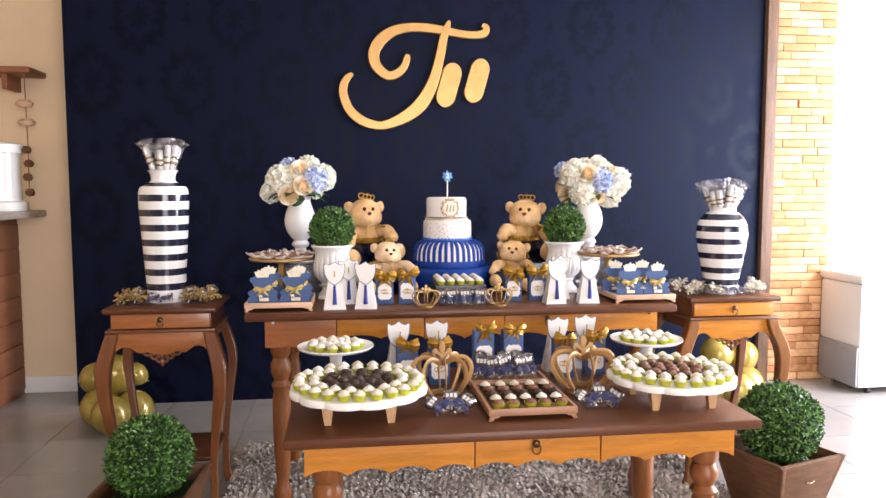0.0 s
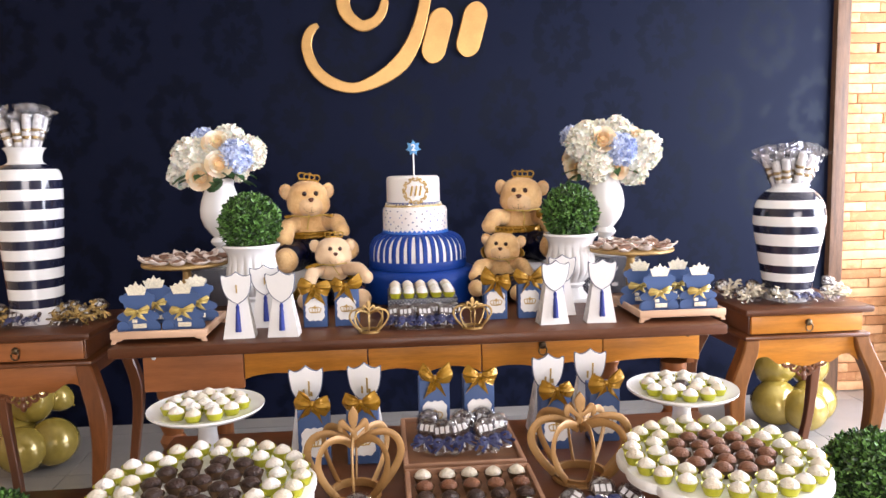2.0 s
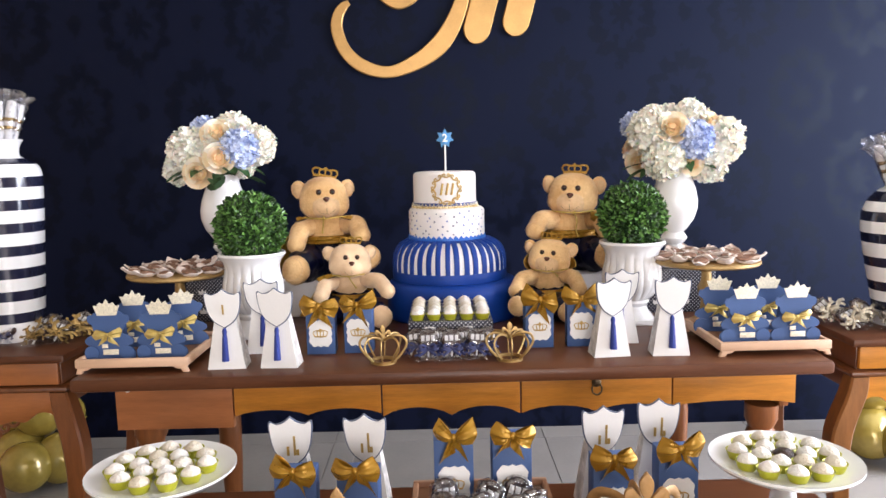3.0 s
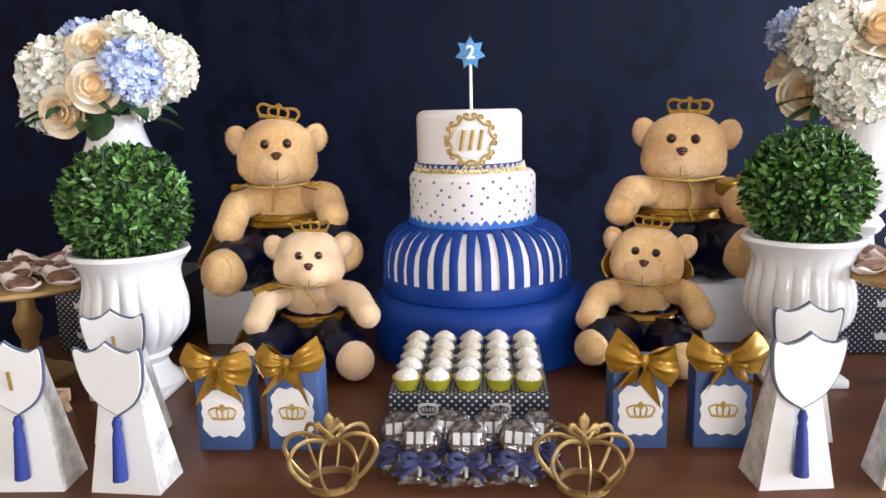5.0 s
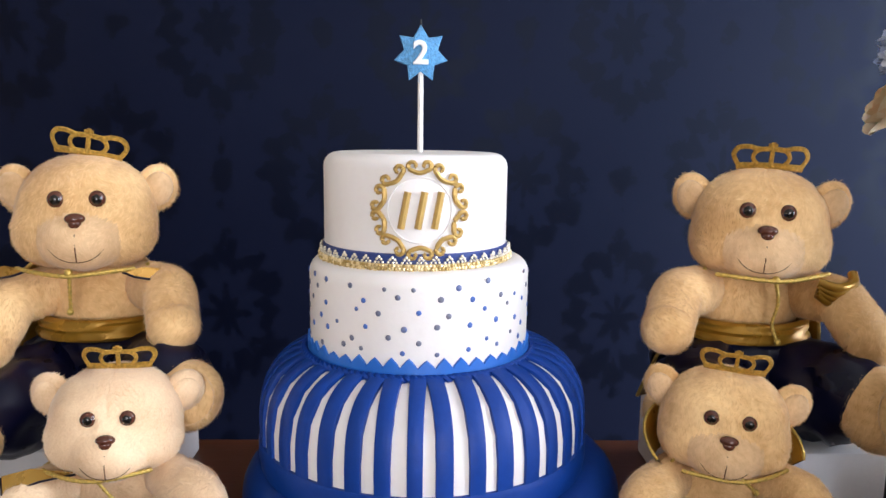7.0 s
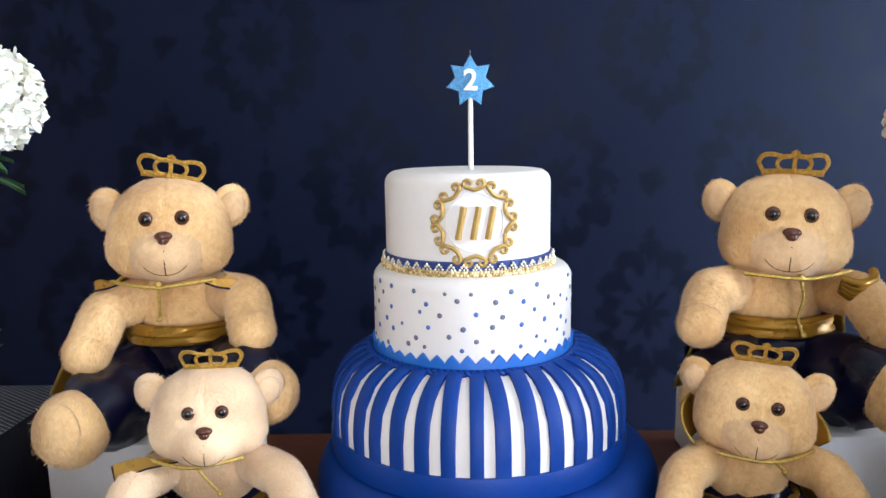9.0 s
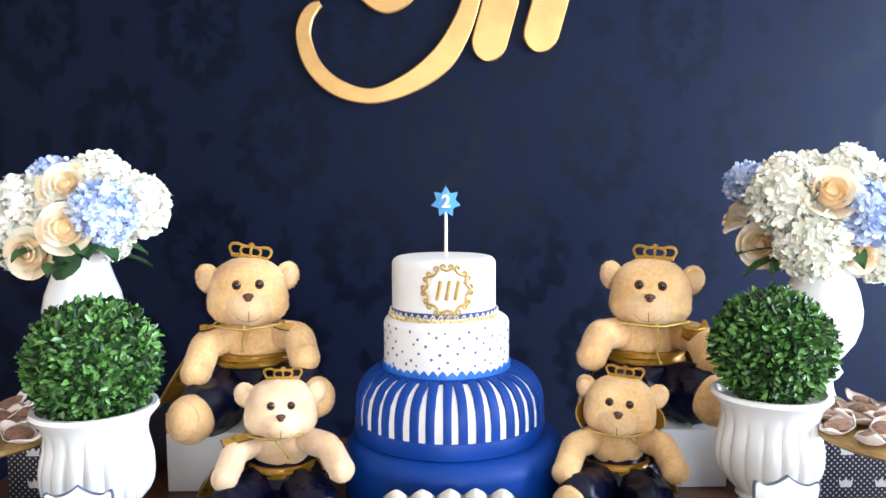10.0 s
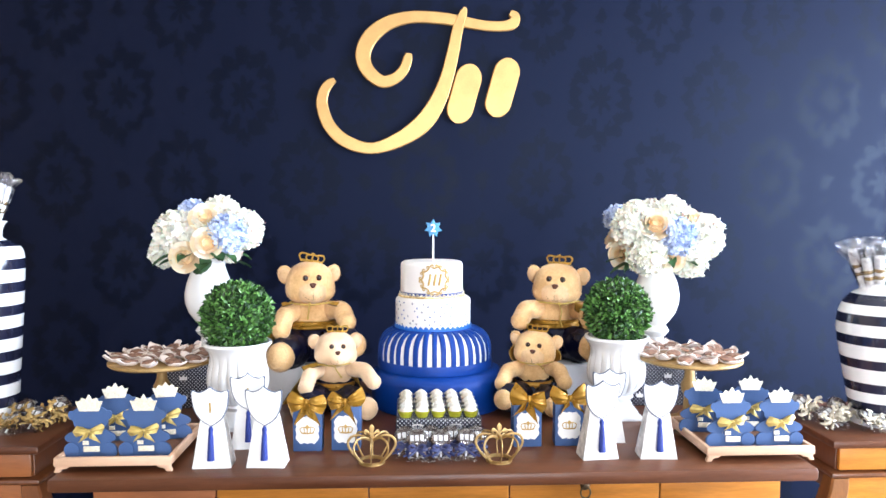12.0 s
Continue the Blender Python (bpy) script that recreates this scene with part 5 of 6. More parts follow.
bouquet(at(1.105, 3.245, 1.257), [("rose", -0.083, 0.155, -0.008, 0.036), ("rose", -0.091, 0.025, -0.05, 0.04), ("blue", -0.089, 0.11, 0.06, 0.035), ("white", -0.081, -0.04, 0.034, 0.058), ("white", -0.05, -0.07, -0.04, 0.055),
                                  ("rose", -0.034, -0.085, 0.04, 0.043), ("white", -0.055, 0.02, 0.07, 0.041), ("white", 0.037, -0.01, 0.073, 0.047), ("blue", 0.029, -0.08, 0.008, 0.05), ("white", 0.119, -0.02, 0.004, 0.068),
                                  ("rose", 0.019, -0.08, -0.055, 0.033), ("white", 0.083, -0.045, -0.06, 0.046), ("rose", 0.088, -0.04, 0.052, 0.033), ("white", 0.0, 0.06, 0.06, 0.05), ("white", 0.0, 0.0, 0.0, 0.066), ("white", 0.07, 0.1, 0.0, 0.058),
                                  ("white", -0.03, 0.09, 0.01, 0.05), ("rose", -0.075, 0.09, 0.02, 0.036)],
        "white and blue hydrangeas with cream roses in a white vase", 31)


# ---- striped vases ----
def striped_vase(m, prof, edges, label):
    """A turned vase; edges are the heights at which white and navy glaze meet, from the base up."""
    v = thing("striped_vase", m, label, "vase", "striped vases")
    dense = smoothed(prof, 10)
    h = prof[-1][1]

    def radius(z):
        for a, b in zip(dense, dense[1:]):
            if a[1] <= z <= b[1] and b[1] - a[1] > 1e-9:
                return float(a[0] + (b[0] - a[0]) * (z - a[1]) / (b[1] - a[1]))
        return float(dense[-1][0])
    stops = [0.0] + list(edges) + [h]
    for i, (a, b) in enumerate(zip(stops, stops[1:])):
        zs = np.linspace(a, b, 10 if b == h else 5)
        q = [(radius(t), float(t)) for t in zs]
        if i == 0:
            q = [(0, a)] + q
        if b == h:
            q += [(q[-1][0] - 0.004, h + 0.002), (q[-1][0] - 0.01, h - 0.008), (0, h - 0.02)]
        part("glaze_band", lathe(B(), q, 48), M_NAVY if i % 2 else M_CERAMIC, v)
    return v


tall = [(0.073, 0.0), (0.075, 0.02), (0.079, 0.1), (0.086, 0.2), (0.093, 0.3), (0.0975, 0.38), (0.0975, 0.425), (0.09, 0.448), (0.068, 0.462), (0.05, 0.47), (0.047, 0.485), (0.052, 0.503), (0.06, 0.513)]
pairs = [0.049 + k * 0.0575 + d for k in range(7) for d in (0.0, 0.026)] + [0.4515, 0.466]
striped_vase(at(-0.738, 3.09, 0.775) @ Matrix.Diagonal((1, 1, 1.04, 1)), tall, pairs, "tall glossy vase striped in navy and white")
round_ = [(0.079, 0.0), (0.081, 0.02), (0.092, 0.08), (0.107, 0.15), (0.12, 0.215), (0.1255, 0.26), (0.12, 0.3), (0.102, 0.332), (0.08, 0.35), (0.066, 0.356), (0.063, 0.364), (0.066, 0.372)]
striped_vase(at(1.632, 3.0, 0.775), [(0.86 * x, z) for x, z in round_], [c + d for c in (0.052, 0.104, 0.167, 0.229, 0.284, 0.334) for d in (-0.0125, 0.0125)], "round-shouldered glossy vase striped in navy and white")


def candy_sticks(m, n, r, spread, h, seed):
    """White rolled sweets in clear crumpled wrappers, fanned out of a vase."""
    rnd = random.Random(seed)
    for i in range(n):
        inner = i % 3 == 2
        a = 2 * math.pi * i / n + rnd.uniform(-0.1, 0.4)
        k = 0.45 if inner else 1.0
        tx, ty = k * spread * math.cos(a), k * spread * math.sin(a) * 0.7
        q = m @ at(k * r * math.cos(a), k * r * math.sin(a) * 0.7, -0.03, -math.degrees(math.atan2(ty, h)), math.degrees(math.atan2(tx, h)))
        s = thing("candy_stick", q, "white rolled sweet in a crumpled clear wrapper standing in a vase", "sweet", "candy sticks")
        hh = h * rnd.uniform(0.72, 0.95)
        part("roll", lathe(B(), [(0, 0), (0.0105, 0), (0.0115, 0.01), (0.0125, hh - 0.008), (0.011, hh), (0.004, hh + 0.003), (0, hh + 0.002)], 14, wave=lambda b, q1, z: q1 * (1 + 0.08 * math.sin(2 * b + 40 * z))), M_BISQUE, s)
        for z in (0.45, 0.62):
            part("band", lathe(B(), [(0.012, hh * z), (0.0135, hh * z + 0.002), (0.0135, hh * z + 0.009), (0.012, hh * z + 0.011)], 14), M_GOLDRIB, s, "thin gold band")
        so = rnd.uniform(0, 6)
        wrap_ = lathe(B(), [(0.013, 0.02), (0.0155, hh * 0.35), (0.017, hh * 0.7), (0.0165, hh * 0.95), (0.021, hh + 0.008), (0.031, hh + 0.028)], 28,
                      wave=lambda b, q1, z: q1 * (1 + (0.1 + 0.3 * max(0, z / hh - 0.7)) * math.sin(4 * b + so + 22 * z) + 0.12 * math.sin(9 * b - 60 * z)))
        part("wrapper", wrap_, M_CELLO, s, "clear cellophane wrapper")


candy_sticks(at(-0.738, 3.09, 1.309), 13, 0.025, 0.046, 0.142, 5)
candy_sticks(at(1.632, 3.0, 1.147), 16, 0.034, 0.056, 0.14, 6)


# ---- gift boxes and trays on the console table ----
def bow(parent, m, w, material=None, seed=1):
    """A satin bow: two pleated loops that flare from the knot, two cut tails, each bow tied a little differently."""
    material = material or M_GOLDSATIN
    rnd = random.Random(seed)
    b = part("bow", ball(B(), at(0, -0.1 * w, 0, s=(w * 0.085, w * 0.07, w * 0.1)), 0, 12, 8), material, parent, "shiny gold satin bow", m)
    for s in (-1, 1):
        lift, wide, ph, pinch = rnd.uniform(-0.06, 0.2), rnd.uniform(0.42, 0.52), rnd.uniform(0, 3), rnd.uniform(0.2, 0.28)
        fall, splay = rnd.uniform(0.36, 0.5), rnd.uniform(0.08, 0.24)

        def front(f, v):
            u = 2 * v - 1
            h = 0.055 + pinch * f ** 0.7
            pleat = 0.05 * math.sin(u * 4.2 + ph) * math.cos(1.1 * f) + 0.03 * math.sin(u * 9 + ph) * (1 - 0.6 * f)
            return Vector((s * w * (0.03 + wide * f - 0.07 * f * u * u + 0.03 * f * math.sin(3 * u + ph)), -w * (0.07 + 0.15 * math.sin(math.pi * f ** 0.8) + pleat), w * (h * u + lift * f)))

        def back(f, v):
            u = 2 * v - 1
            h = 0.055 + pinch * f ** 0.7
            return Vector((s * w * (0.03 + wide * f - 0.07 * f * u * u + 0.03 * f * math.sin(3 * u + ph)), -w * (0.06 - 0.05 * math.sin(math.pi * f)) - (w * 0.045 * math.sin(u * 6.5 + ph) * math.sin(math.pi * min(1, 0.25 + f)) + w * 0.01) * f, w * (h * u + lift * f)))

        def tail(f, v):
            u = 2 * v - 1
            point = 0.17 * u * s * f
            return Vector((s * w * (0.05 + splay * f) + w * u * (0.05 + 0.14 * f), -w * (0.1 + 0.07 * math.sin(2.2 * u + 3 * f + ph) - 0.04 * f), -w * (0.02 + fall * f + point)))
        bm = join(B(), sheet(front, 10, 16))
        join(bm, sheet(back, 10, 16))
        part("loop", bm, material, b, angle=0)
        part("tail", sheet(tail, 8, 8), material, b, angle=0)
    return b


def crown_print(bm, x, z, s, y):
    """A small printed crown, drawn as thin raised strokes."""
    tube(bm, [(x - 0.42 * s, y, z - 0.2 * s), (x, y, z - 0.24 * s), (x + 0.42 * s, y, z - 0.2 * s)], 0.05 * s, 5)
    for k in (-1, -0.45, 0.45, 1):
        tube(bm, smoothed([(x + 0.4 * s * k, y, z - 0.2 * s), (x + 0.5 * s * k, y, z + 0.1 * s), (x + 0.2 * s * k, y, z + 0.22 * s), (x, y, z + 0.08 * s)], 4), 0.035 * s, 5)
    tube(bm, [(x, y, z - 0.2 * s), (x, y, z + 0.36 * s)], 0.04 * s, 5)
    tube(bm, [(x - 0.09 * s, y, z + 0.28 * s), (x + 0.09 * s, y, z + 0.28 * s)], 0.04 * s, 5)
    return bm


def plaque(cx, cz, w, h):
    """Outline of a label with scalloped corners and sides."""
    out = []
    for i in range(48):
        a = 2 * math.pi * i / 48
        c, s = math.cos(a), math.sin(a)
        q = (abs(c) ** 5 + abs(s) ** 5) ** (-1 / 5)
        k = q * (1 + 0.045 * math.cos(a * 12))
        out.append((cx + w / 2 * c * k, cz + h / 2 * s * k))
    return out


def bow_box(m, tall=0.109, wide=0.084, seed=1):
    g = thing("gift_box", m, "blue card gift box with white plaque and gold bow", "gift box", "blue gift boxes")
    w, d = 0.066, 0.044
    part("body", box(B(), w, d, tall, I4, 0.0012), M_BLUECARD, g)
    p = part("plaque", prism(B(), plaque(0, 0.05, 0.052, 0.062), 0.0012, at(0, -d / 2 - 0.0016, 0)), M_BISQUE, g, "white scalloped plaque")
    part("crown_print", crown_print(B(), 0, 0.05, 0.033, -d / 2 - 0.0022), M_ICING, p)
    bow(g, at(0, -d / 2 - 0.004, tall + 0.008, 0, (seed * 37) % 17 - 8, (seed * 23) % 21 - 10), wide, None, seed)
    return g


def shield_outline(w, h):
    half = smoothed([(0.0, 1.0), (0.16, 0.9), (0.34, 0.86), (0.5, 0.9), (0.49, 0.62), (0.42, 0.36), (0.26, 0.15), (0.0, 0.0)], 4)
    right = [(float(x) * w, float(z) * h) for x, z in half]
    return right + [(-x, z) for x, z in right[-2:0:-1]]


def shield_box(m, mark=()):
    g = thing("shield_box", m, "white tapered favour box with shield front and blue tassel", "favour box", "shield boxes")
    t = bmesh.new()
    lo = [t.verts.new(v) for v in ((-0.041, -0.02, 0), (0.041, -0.02, 0), (0.041, 0.034, 0), (-0.041, 0.034, 0))]
    hi = [t.verts.new(v) for v in ((-0.017, -0.008, 0.15), (0.017, -0.008, 0.15), (0.017, 0.012, 0.15), (-0.017, 0.012, 0.15))]
    t.faces.new(lo[::-1])
    t.faces.new(hi)
    for i in range(4):
        f = t.faces.new((lo[i], lo[(i + 1) % 4], hi[(i + 1) % 4], hi[i]))
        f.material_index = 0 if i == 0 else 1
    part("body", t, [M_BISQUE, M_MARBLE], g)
    back = part("shield_back", prism(B(), shield_outline(0.078, 0.0905), 0.003, at(0, -0.017, 0.0905, 7, 0, 0)), M_EDGECARD, g, "dark shield edge")
    part("shield", prism(B(), shield_outline(0.073, 0.085), 0.002, at(0, -0.0195, 0.0935, 7, 0, 0)), M_BISQUE, back, "white shield face")
    if mark:
        face = at(0, -0.0195, 0.0935, 7, 0, 0)
        for x, z, w, h in mark:
            part("print_bar", box(B(), w, 0.001, h, face @ at(x, -0.0016, z), 0.0), M_ICING, back)
    part("tassel", lathe(B(), [(0, 0.092), (0.003, 0.092), (0.0055, 0.085), (0.0042, 0.078), (0.0055, 0.071), (0.0075, 0.028), (0.008, 0.02), (0, 0.02)], 14,
                             wave=lambda a, r, z: r * (1 + 0.1 * math.sin(7 * a))), M_TASSEL, g, "bright blue thread tassel", at(0, -0.0285, 0, -4.6, 0, 0))
    return g


for i, (x, y, rz) in enumerate(((0.143, 2.808, 0), (0.231, 2.81, -2), (0.653, 2.818, 2), (0.753, 2.82, -3))):
    bow_box(at(x, y, 0.787, 0, 0, rz), seed=i + 3)
s1 = shield_box(at(-0.048, 2.7, 0.787, 0, 0, 2), mark=((0.0, 0.03, 0.004, 0.022),))
copy_thing(s1, at(0.003, 2.826, 0.787, 0, 0, 6))
s2 = shield_box(at(0.068, 2.698, 0.787, 0, 0, -4))
for x, y, rz in ((0.801, 2.72, 5), (0.852, 2.838, -4), (0.934, 2.718, -3)):
    copy_thing(s2, at(x, y, 0.787, 0, 0, rz))


def tray(m, w, d, rim, label):
    t = thing("wooden_tray", m, label, "tray", "wooden trays")
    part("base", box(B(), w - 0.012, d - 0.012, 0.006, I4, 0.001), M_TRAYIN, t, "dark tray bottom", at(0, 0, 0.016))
    for s in (-1, 1):
        part("rim", box(B(), w, 0.01, 0.02, I4, 0.003), rim, t, m=at(0, s * (d / 2 - 0.005), 0.013))
        part("rim", box(B(), 0.01, d - 0.021, 0.02, I4, 0.003), rim, t, m=at(s * (w / 2 - 0.005), 0, 0.013))
        for q in (-1, 1):
            foot = [(0, 0.0135), (0.03 * -s, 0.0135), (0.022 * -s, 0.008), (0.012 * -s, 0.007), (0.008 * -s, 0.0), (-0.004 * -s, 0.0), (-0.001 * -s, 0.008)]
            part("foot", prism(B(), foot if s < 0 else foot[::-1], 0.012, at(s * (w / 2 - 0.004), q * (d / 2 - 0.008) - 0.006, 0), 0, 0.0015), rim, t)
    return t


def bear_box(m):
    g = thing("bear_box", m, "blue card favour box cut like a bear with gold bow", "favour box", "bear-shaped boxes")
    half = smoothed([(0.0, 0.108), (0.018, 0.108), (0.03, 0.105), (0.035, 0.1), (0.043, 0.099), (0.046, 0.09), (0.042, 0.082), (0.036, 0.078), (0.034, 0.068), (0.029, 0.061), (0.036, 0.056), (0.048, 0.05),
                     (0.054, 0.042), (0.05, 0.034), (0.041, 0.031), (0.05, 0.026), (0.056, 0.016), (0.054, 0.003), (0.046, 0.0), (0.0, 0.0)], 3)
    right = [(float(x), float(z)) for x, z in half]
    outline = right + [(-x, z) for x, z in right[-2:0:-1]]
    part("front", prism(B(), outline, 0.004, at(0, -0.024, 0)), M_BLUECARD, g)
    part("body", box(B(), 0.044, 0.04, 0.085, I4, 0.001), M_BLUECARD, g, m=at(0, 0.0, 0.0))
    for x in (-0.039, 0.039):
        part("paw", prism(B(), [(x + 0.016 * math.cos(a), 0.016 + 0.016 * math.sin(a)) for a in np.linspace(0, 2 * math.pi, 17)[:-1]], 0.003, at(0, -0.0275, 0)), M_BLUECARD, g)
    bow(g, at(0, -0.027, 0.058) @ Matrix.Diagonal((1, 0.8, 0.72, 1)), 0.06, M_BOWPALE)
    crown = B()
    out = [(1.15 * x, z) for x, z in ((-0.018, 0.0), (0.018, 0.0), (0.025, 0.022), (0.018, 0.021), (0.013, 0.029), (0.006, 0.025), (0.0, 0.036), (-0.006, 0.025), (-0.013, 0.029), (-0.018, 0.021), (-0.025, 0.022))]
    part("crown", prism(crown, out, 0.002, at(0, -0.028, 0.1)), M_CROWNPALE, g, "pale gold glitter card crown")
    part("name_bar", box(B(), 0.034, 0.0015, 0.012, I4, 0.0006), M_CROWNPALE, g, "cream card bar", at(0.004, -0.0285, 0.012))
    part("name_bar", box(B(), 0.013, 0.0015, 0.009, I4, 0.0006), M_CROWNPALE, g, "cream card bar", at(-0.008, -0.0285, 0.027))
    return g


M_BOWPALE = mat("pale_gold_satin", (0.55, 0.42, 0.13), 0.35, metal=0.25, var=0.2, scale=60)
M_CROWNPALE = mat("cream_glitter_card", (0.8, 0.74, 0.58), 0.45, metal=0.1, var=0.25, scale=300, bump=0.4, grain=600)
t1 = tray(at(-0.25, 2.79, 0.787), 0.245, 0.25, M_TRAY, "pale rose wood tray on small carved feet")
copy_thing(t1, at(1.155, 2.8, 0.787))
bb = bear_box(at(-0.309, 2.725, 0.81))
for x, y, rz in ((-0.194, 2.725, 0), (-0.3, 2.835, 8), (-0.19, 2.84, 12), (1.1, 2.735, 0), (1.212, 2.735, 0), (1.085, 2.845, -8), (1.2, 2.85, -6)):
    copy_thing(bb, at(x, y, 0.81, 0, 0, rz))


# ---- sweets ----
def sweet(m, candy, cup, label, pointed=0.0):
    s = thing("bonbon", m, label, "sweet", "bonbons in cups")
    part("cup", lathe(B(), [(0, 0.0), (0.0125, 0.0), (0.0135, 0.002), (0.0188, 0.0155), (0.0178, 0.015), (0.013, 0.004), (0, 0.003)], 24, wave=lambda a, r, z: r * (1 + (0.05 if r > 0.014 else 0.02) * math.sin(12 * a))), cup, s, "pleated cup")
    part("candy", lathe(B(), [(0, 0.004), (0.012, 0.005), (0.0156, 0.0105), (0.0158, 0.0145), (0.0142, 0.0192), (0.0098, 0.0228), (0.0038, 0.0246 + pointed), (0, 0.0249 + pointed)], 16), candy, s)
    return s


M_CUPCLEAR = mat("pale_wax_paper_cup", (0.34, 0.31, 0.27), 0.3, var=0.15, scale=60)
proto = {}


def put_sweet(kind, x, y, z, rz=0):
    kinds = {"white": (M_CANDY, M_CUPLIME, "white bonbon in a lime foil paper cup", 0.002), "dark": (M_CHOC, M_CUPBROWN, "dark chocolate bonbon in a brown paper cup", 0),
             "milk": (M_CARAMEL, M_CUPBROWN, "milk chocolate bonbon in a brown paper cup", 0), "gold": (M_CARAMEL, M_CUPLIME, "milk chocolate bonbon in a lime foil cup", 0),
             "pearl": (M_CANDY, M_CUPBROWN, "white bonbon in a dark paper cup", 0.002),
             "clear": (M_CANDY, M_CUPCLEAR, "white bonbon in a pale translucent paper cup", 0.002)}
    m = at(x, y, z, 0, 0, rz)
    if kind not in proto:
        proto[kind] = sweet(m, *kinds[kind])
        return proto[kind]
    return copy_thing(proto[kind], m)


rs = random.Random(21)


def jig(v=0.002):
    return rs.uniform(-v, v)


def sweet_box():
    d = thing("sweet_box", at(0.446, 2.905, 0.787), "navy dotted card box stand carrying white bonbons", "box")
    part("block", box(B(), 0.2, 0.195, 0.066, I4, 0.0015), M_DOTS, d)
    for x in (-0.05, 0.04):
        q = part("print", prism(B(), plaque(x, 0.046, 0.026, 0.016), 0.0012, at(0, -0.0986, 0)), M_BISQUE, d)
        part("crown_print", crown_print(B(), x, 0.046, 0.018, -0.0992), M_NAVYCARD, q)
    for i in range(5):
        for j in range(5):
            put_sweet("white" if j == 0 else "clear", 0.446 + (i - 2) * 0.0385 + jig(0.001), 2.905 + (j - 2) * 0.039 + jig(0.001), 0.8535, rs.uniform(0, 360))


sweet_box()


def scallop_plate(cx, cy, r, inner):
    p = thing("scalloped_platter", at(cx, cy, 0.614), "white scalloped platter on raw wooden feet", "platter", "scalloped platters")
    lobes = 12
    prof = [(0, 0.062), (r - 0.012, 0.062), (r - 0.002, 0.064), (r, 0.07), (r, 0.078), (r - 0.003, 0.082), (r - 0.012, 0.083), (0, 0.083)]
    part("plate", lathe(B(), prof, 120, wave=lambda a, q, z: q * (1 - 0.05 * (1 - abs(math.sin(a * lobes / 2)) ** 0.6)) if q > r * 0.8 else q), M_WHITE, p)
    for a in (45, 135, 225, 315):
        ca, sa = math.cos(radians(a)), math.sin(radians(a))
        leg = bmesh.new()
        lo = [leg.verts.new((x * 0.009, y * 0.009, 0)) for x, y in ((-1, -1), (1, -1), (1, 1), (-1, 1))]
        hi = [leg.verts.new((x * 0.017, y * 0.012, 0.062)) for x, y in ((-1, -1), (1, -1), (1, 1), (-1, 1))]
        leg.faces.new(lo[::-1])
        leg.faces.new(hi)
        for i in range(4):
            leg.faces.new((lo[i], lo[(i + 1) % 4], hi[(i + 1) % 4], hi[i]))
        part("foot", leg, M_PEG, p, "raw wood foot", at(0.118 * ca, 0.118 * sa, 0, 0, 0, 0))
    z = 0.698
    for rad, n in ((r - 0.027, 24), (r - 0.067, 17)):
        for i in range(n):
            a = 2 * math.pi * i / n + (0.1 if n == 17 else 0)
            put_sweet("white", cx + rad * math.cos(a) + jig(), cy + rad * math.sin(a) + jig(), z, rs.uniform(0, 360))
    for rad, n in ((r - 0.106, 11), (r - 0.145, 6), (0.0, 1)):
        for i in range(n):
            a = 2 * math.pi * i / n + 0.3
            put_sweet(inner, cx + rad * math.cos(a) + jig(), cy + rad * math.sin(a) + jig(), z, rs.uniform(0, 360))


scallop_plate(0.026, 1.95, 0.19, "dark")
scallop_plate(0.932, 1.958, 0.184, "milk")


def cake_stand(cx, cy, r):
    s = thing("cake_stand", at(cx, cy, 0.614), "white ceramic pedestal cake stand with bonbons", "cake stand", "white cake stands")
    part("foot", lathe(B(), [(0, 0), (0.055, 0), (0.056, 0.004), (0.045, 0.014), (0.03, 0.03), (0.022, 0.05), (0.019, 0.075), (0.021, 0.1), (0.03, 0.112), (0, 0.113)], 32), M_CERAMIC, s)
    part("plate", lathe(B(), [(0, 0.11), (r * 0.6, 0.111), (r * 0.93, 0.117), (r, 0.124), (r, 0.128), (r * 0.95, 0.126), (r * 0.8, 0.12), (r * 0.5, 0.118), (0, 0.118)], 48), M_CERAMIC, s)
    for rad, n in ((0.072, 11), (0.036, 6), (0.0, 1)):
        for i in range(n):
            a = 2 * math.pi * i / n
            put_sweet("dark" if cx > 0.5 and rad == 0.0 else "white", cx + rad * math.cos(a) + jig(), cy + rad * math.sin(a) + jig(), 0.7325, rs.uniform(0, 360))


cake_stand(-0.04, 2.267, 0.119)
cake_stand(0.976, 2.245, 0.117)

t2 = tray(at(0.49, 1.97, 0.614), 0.245, 0.28, M_TRAYROSE, "brown rose wood tray of sweets on the low table")
for j, kind in enumerate(("gold", "pearl", "dark", "milk", "pearl")):
    for i in range(5):
        put_sweet(kind, 0.49 + (i - 2) * 0.044 + jig(), 1.874 + j * 0.047 + jig(), 0.6365, rs.uniform(0, 360))
copy_thing(t2, at(0.489, 2.265, 0.614))


M_CHOCBROWN = mat("brown_truffle", (0.16, 0.07, 0.04), 0.5, var=0.3, scale=120, bump=0.4, grain=400, second=(0.3, 0.16, 0.1))


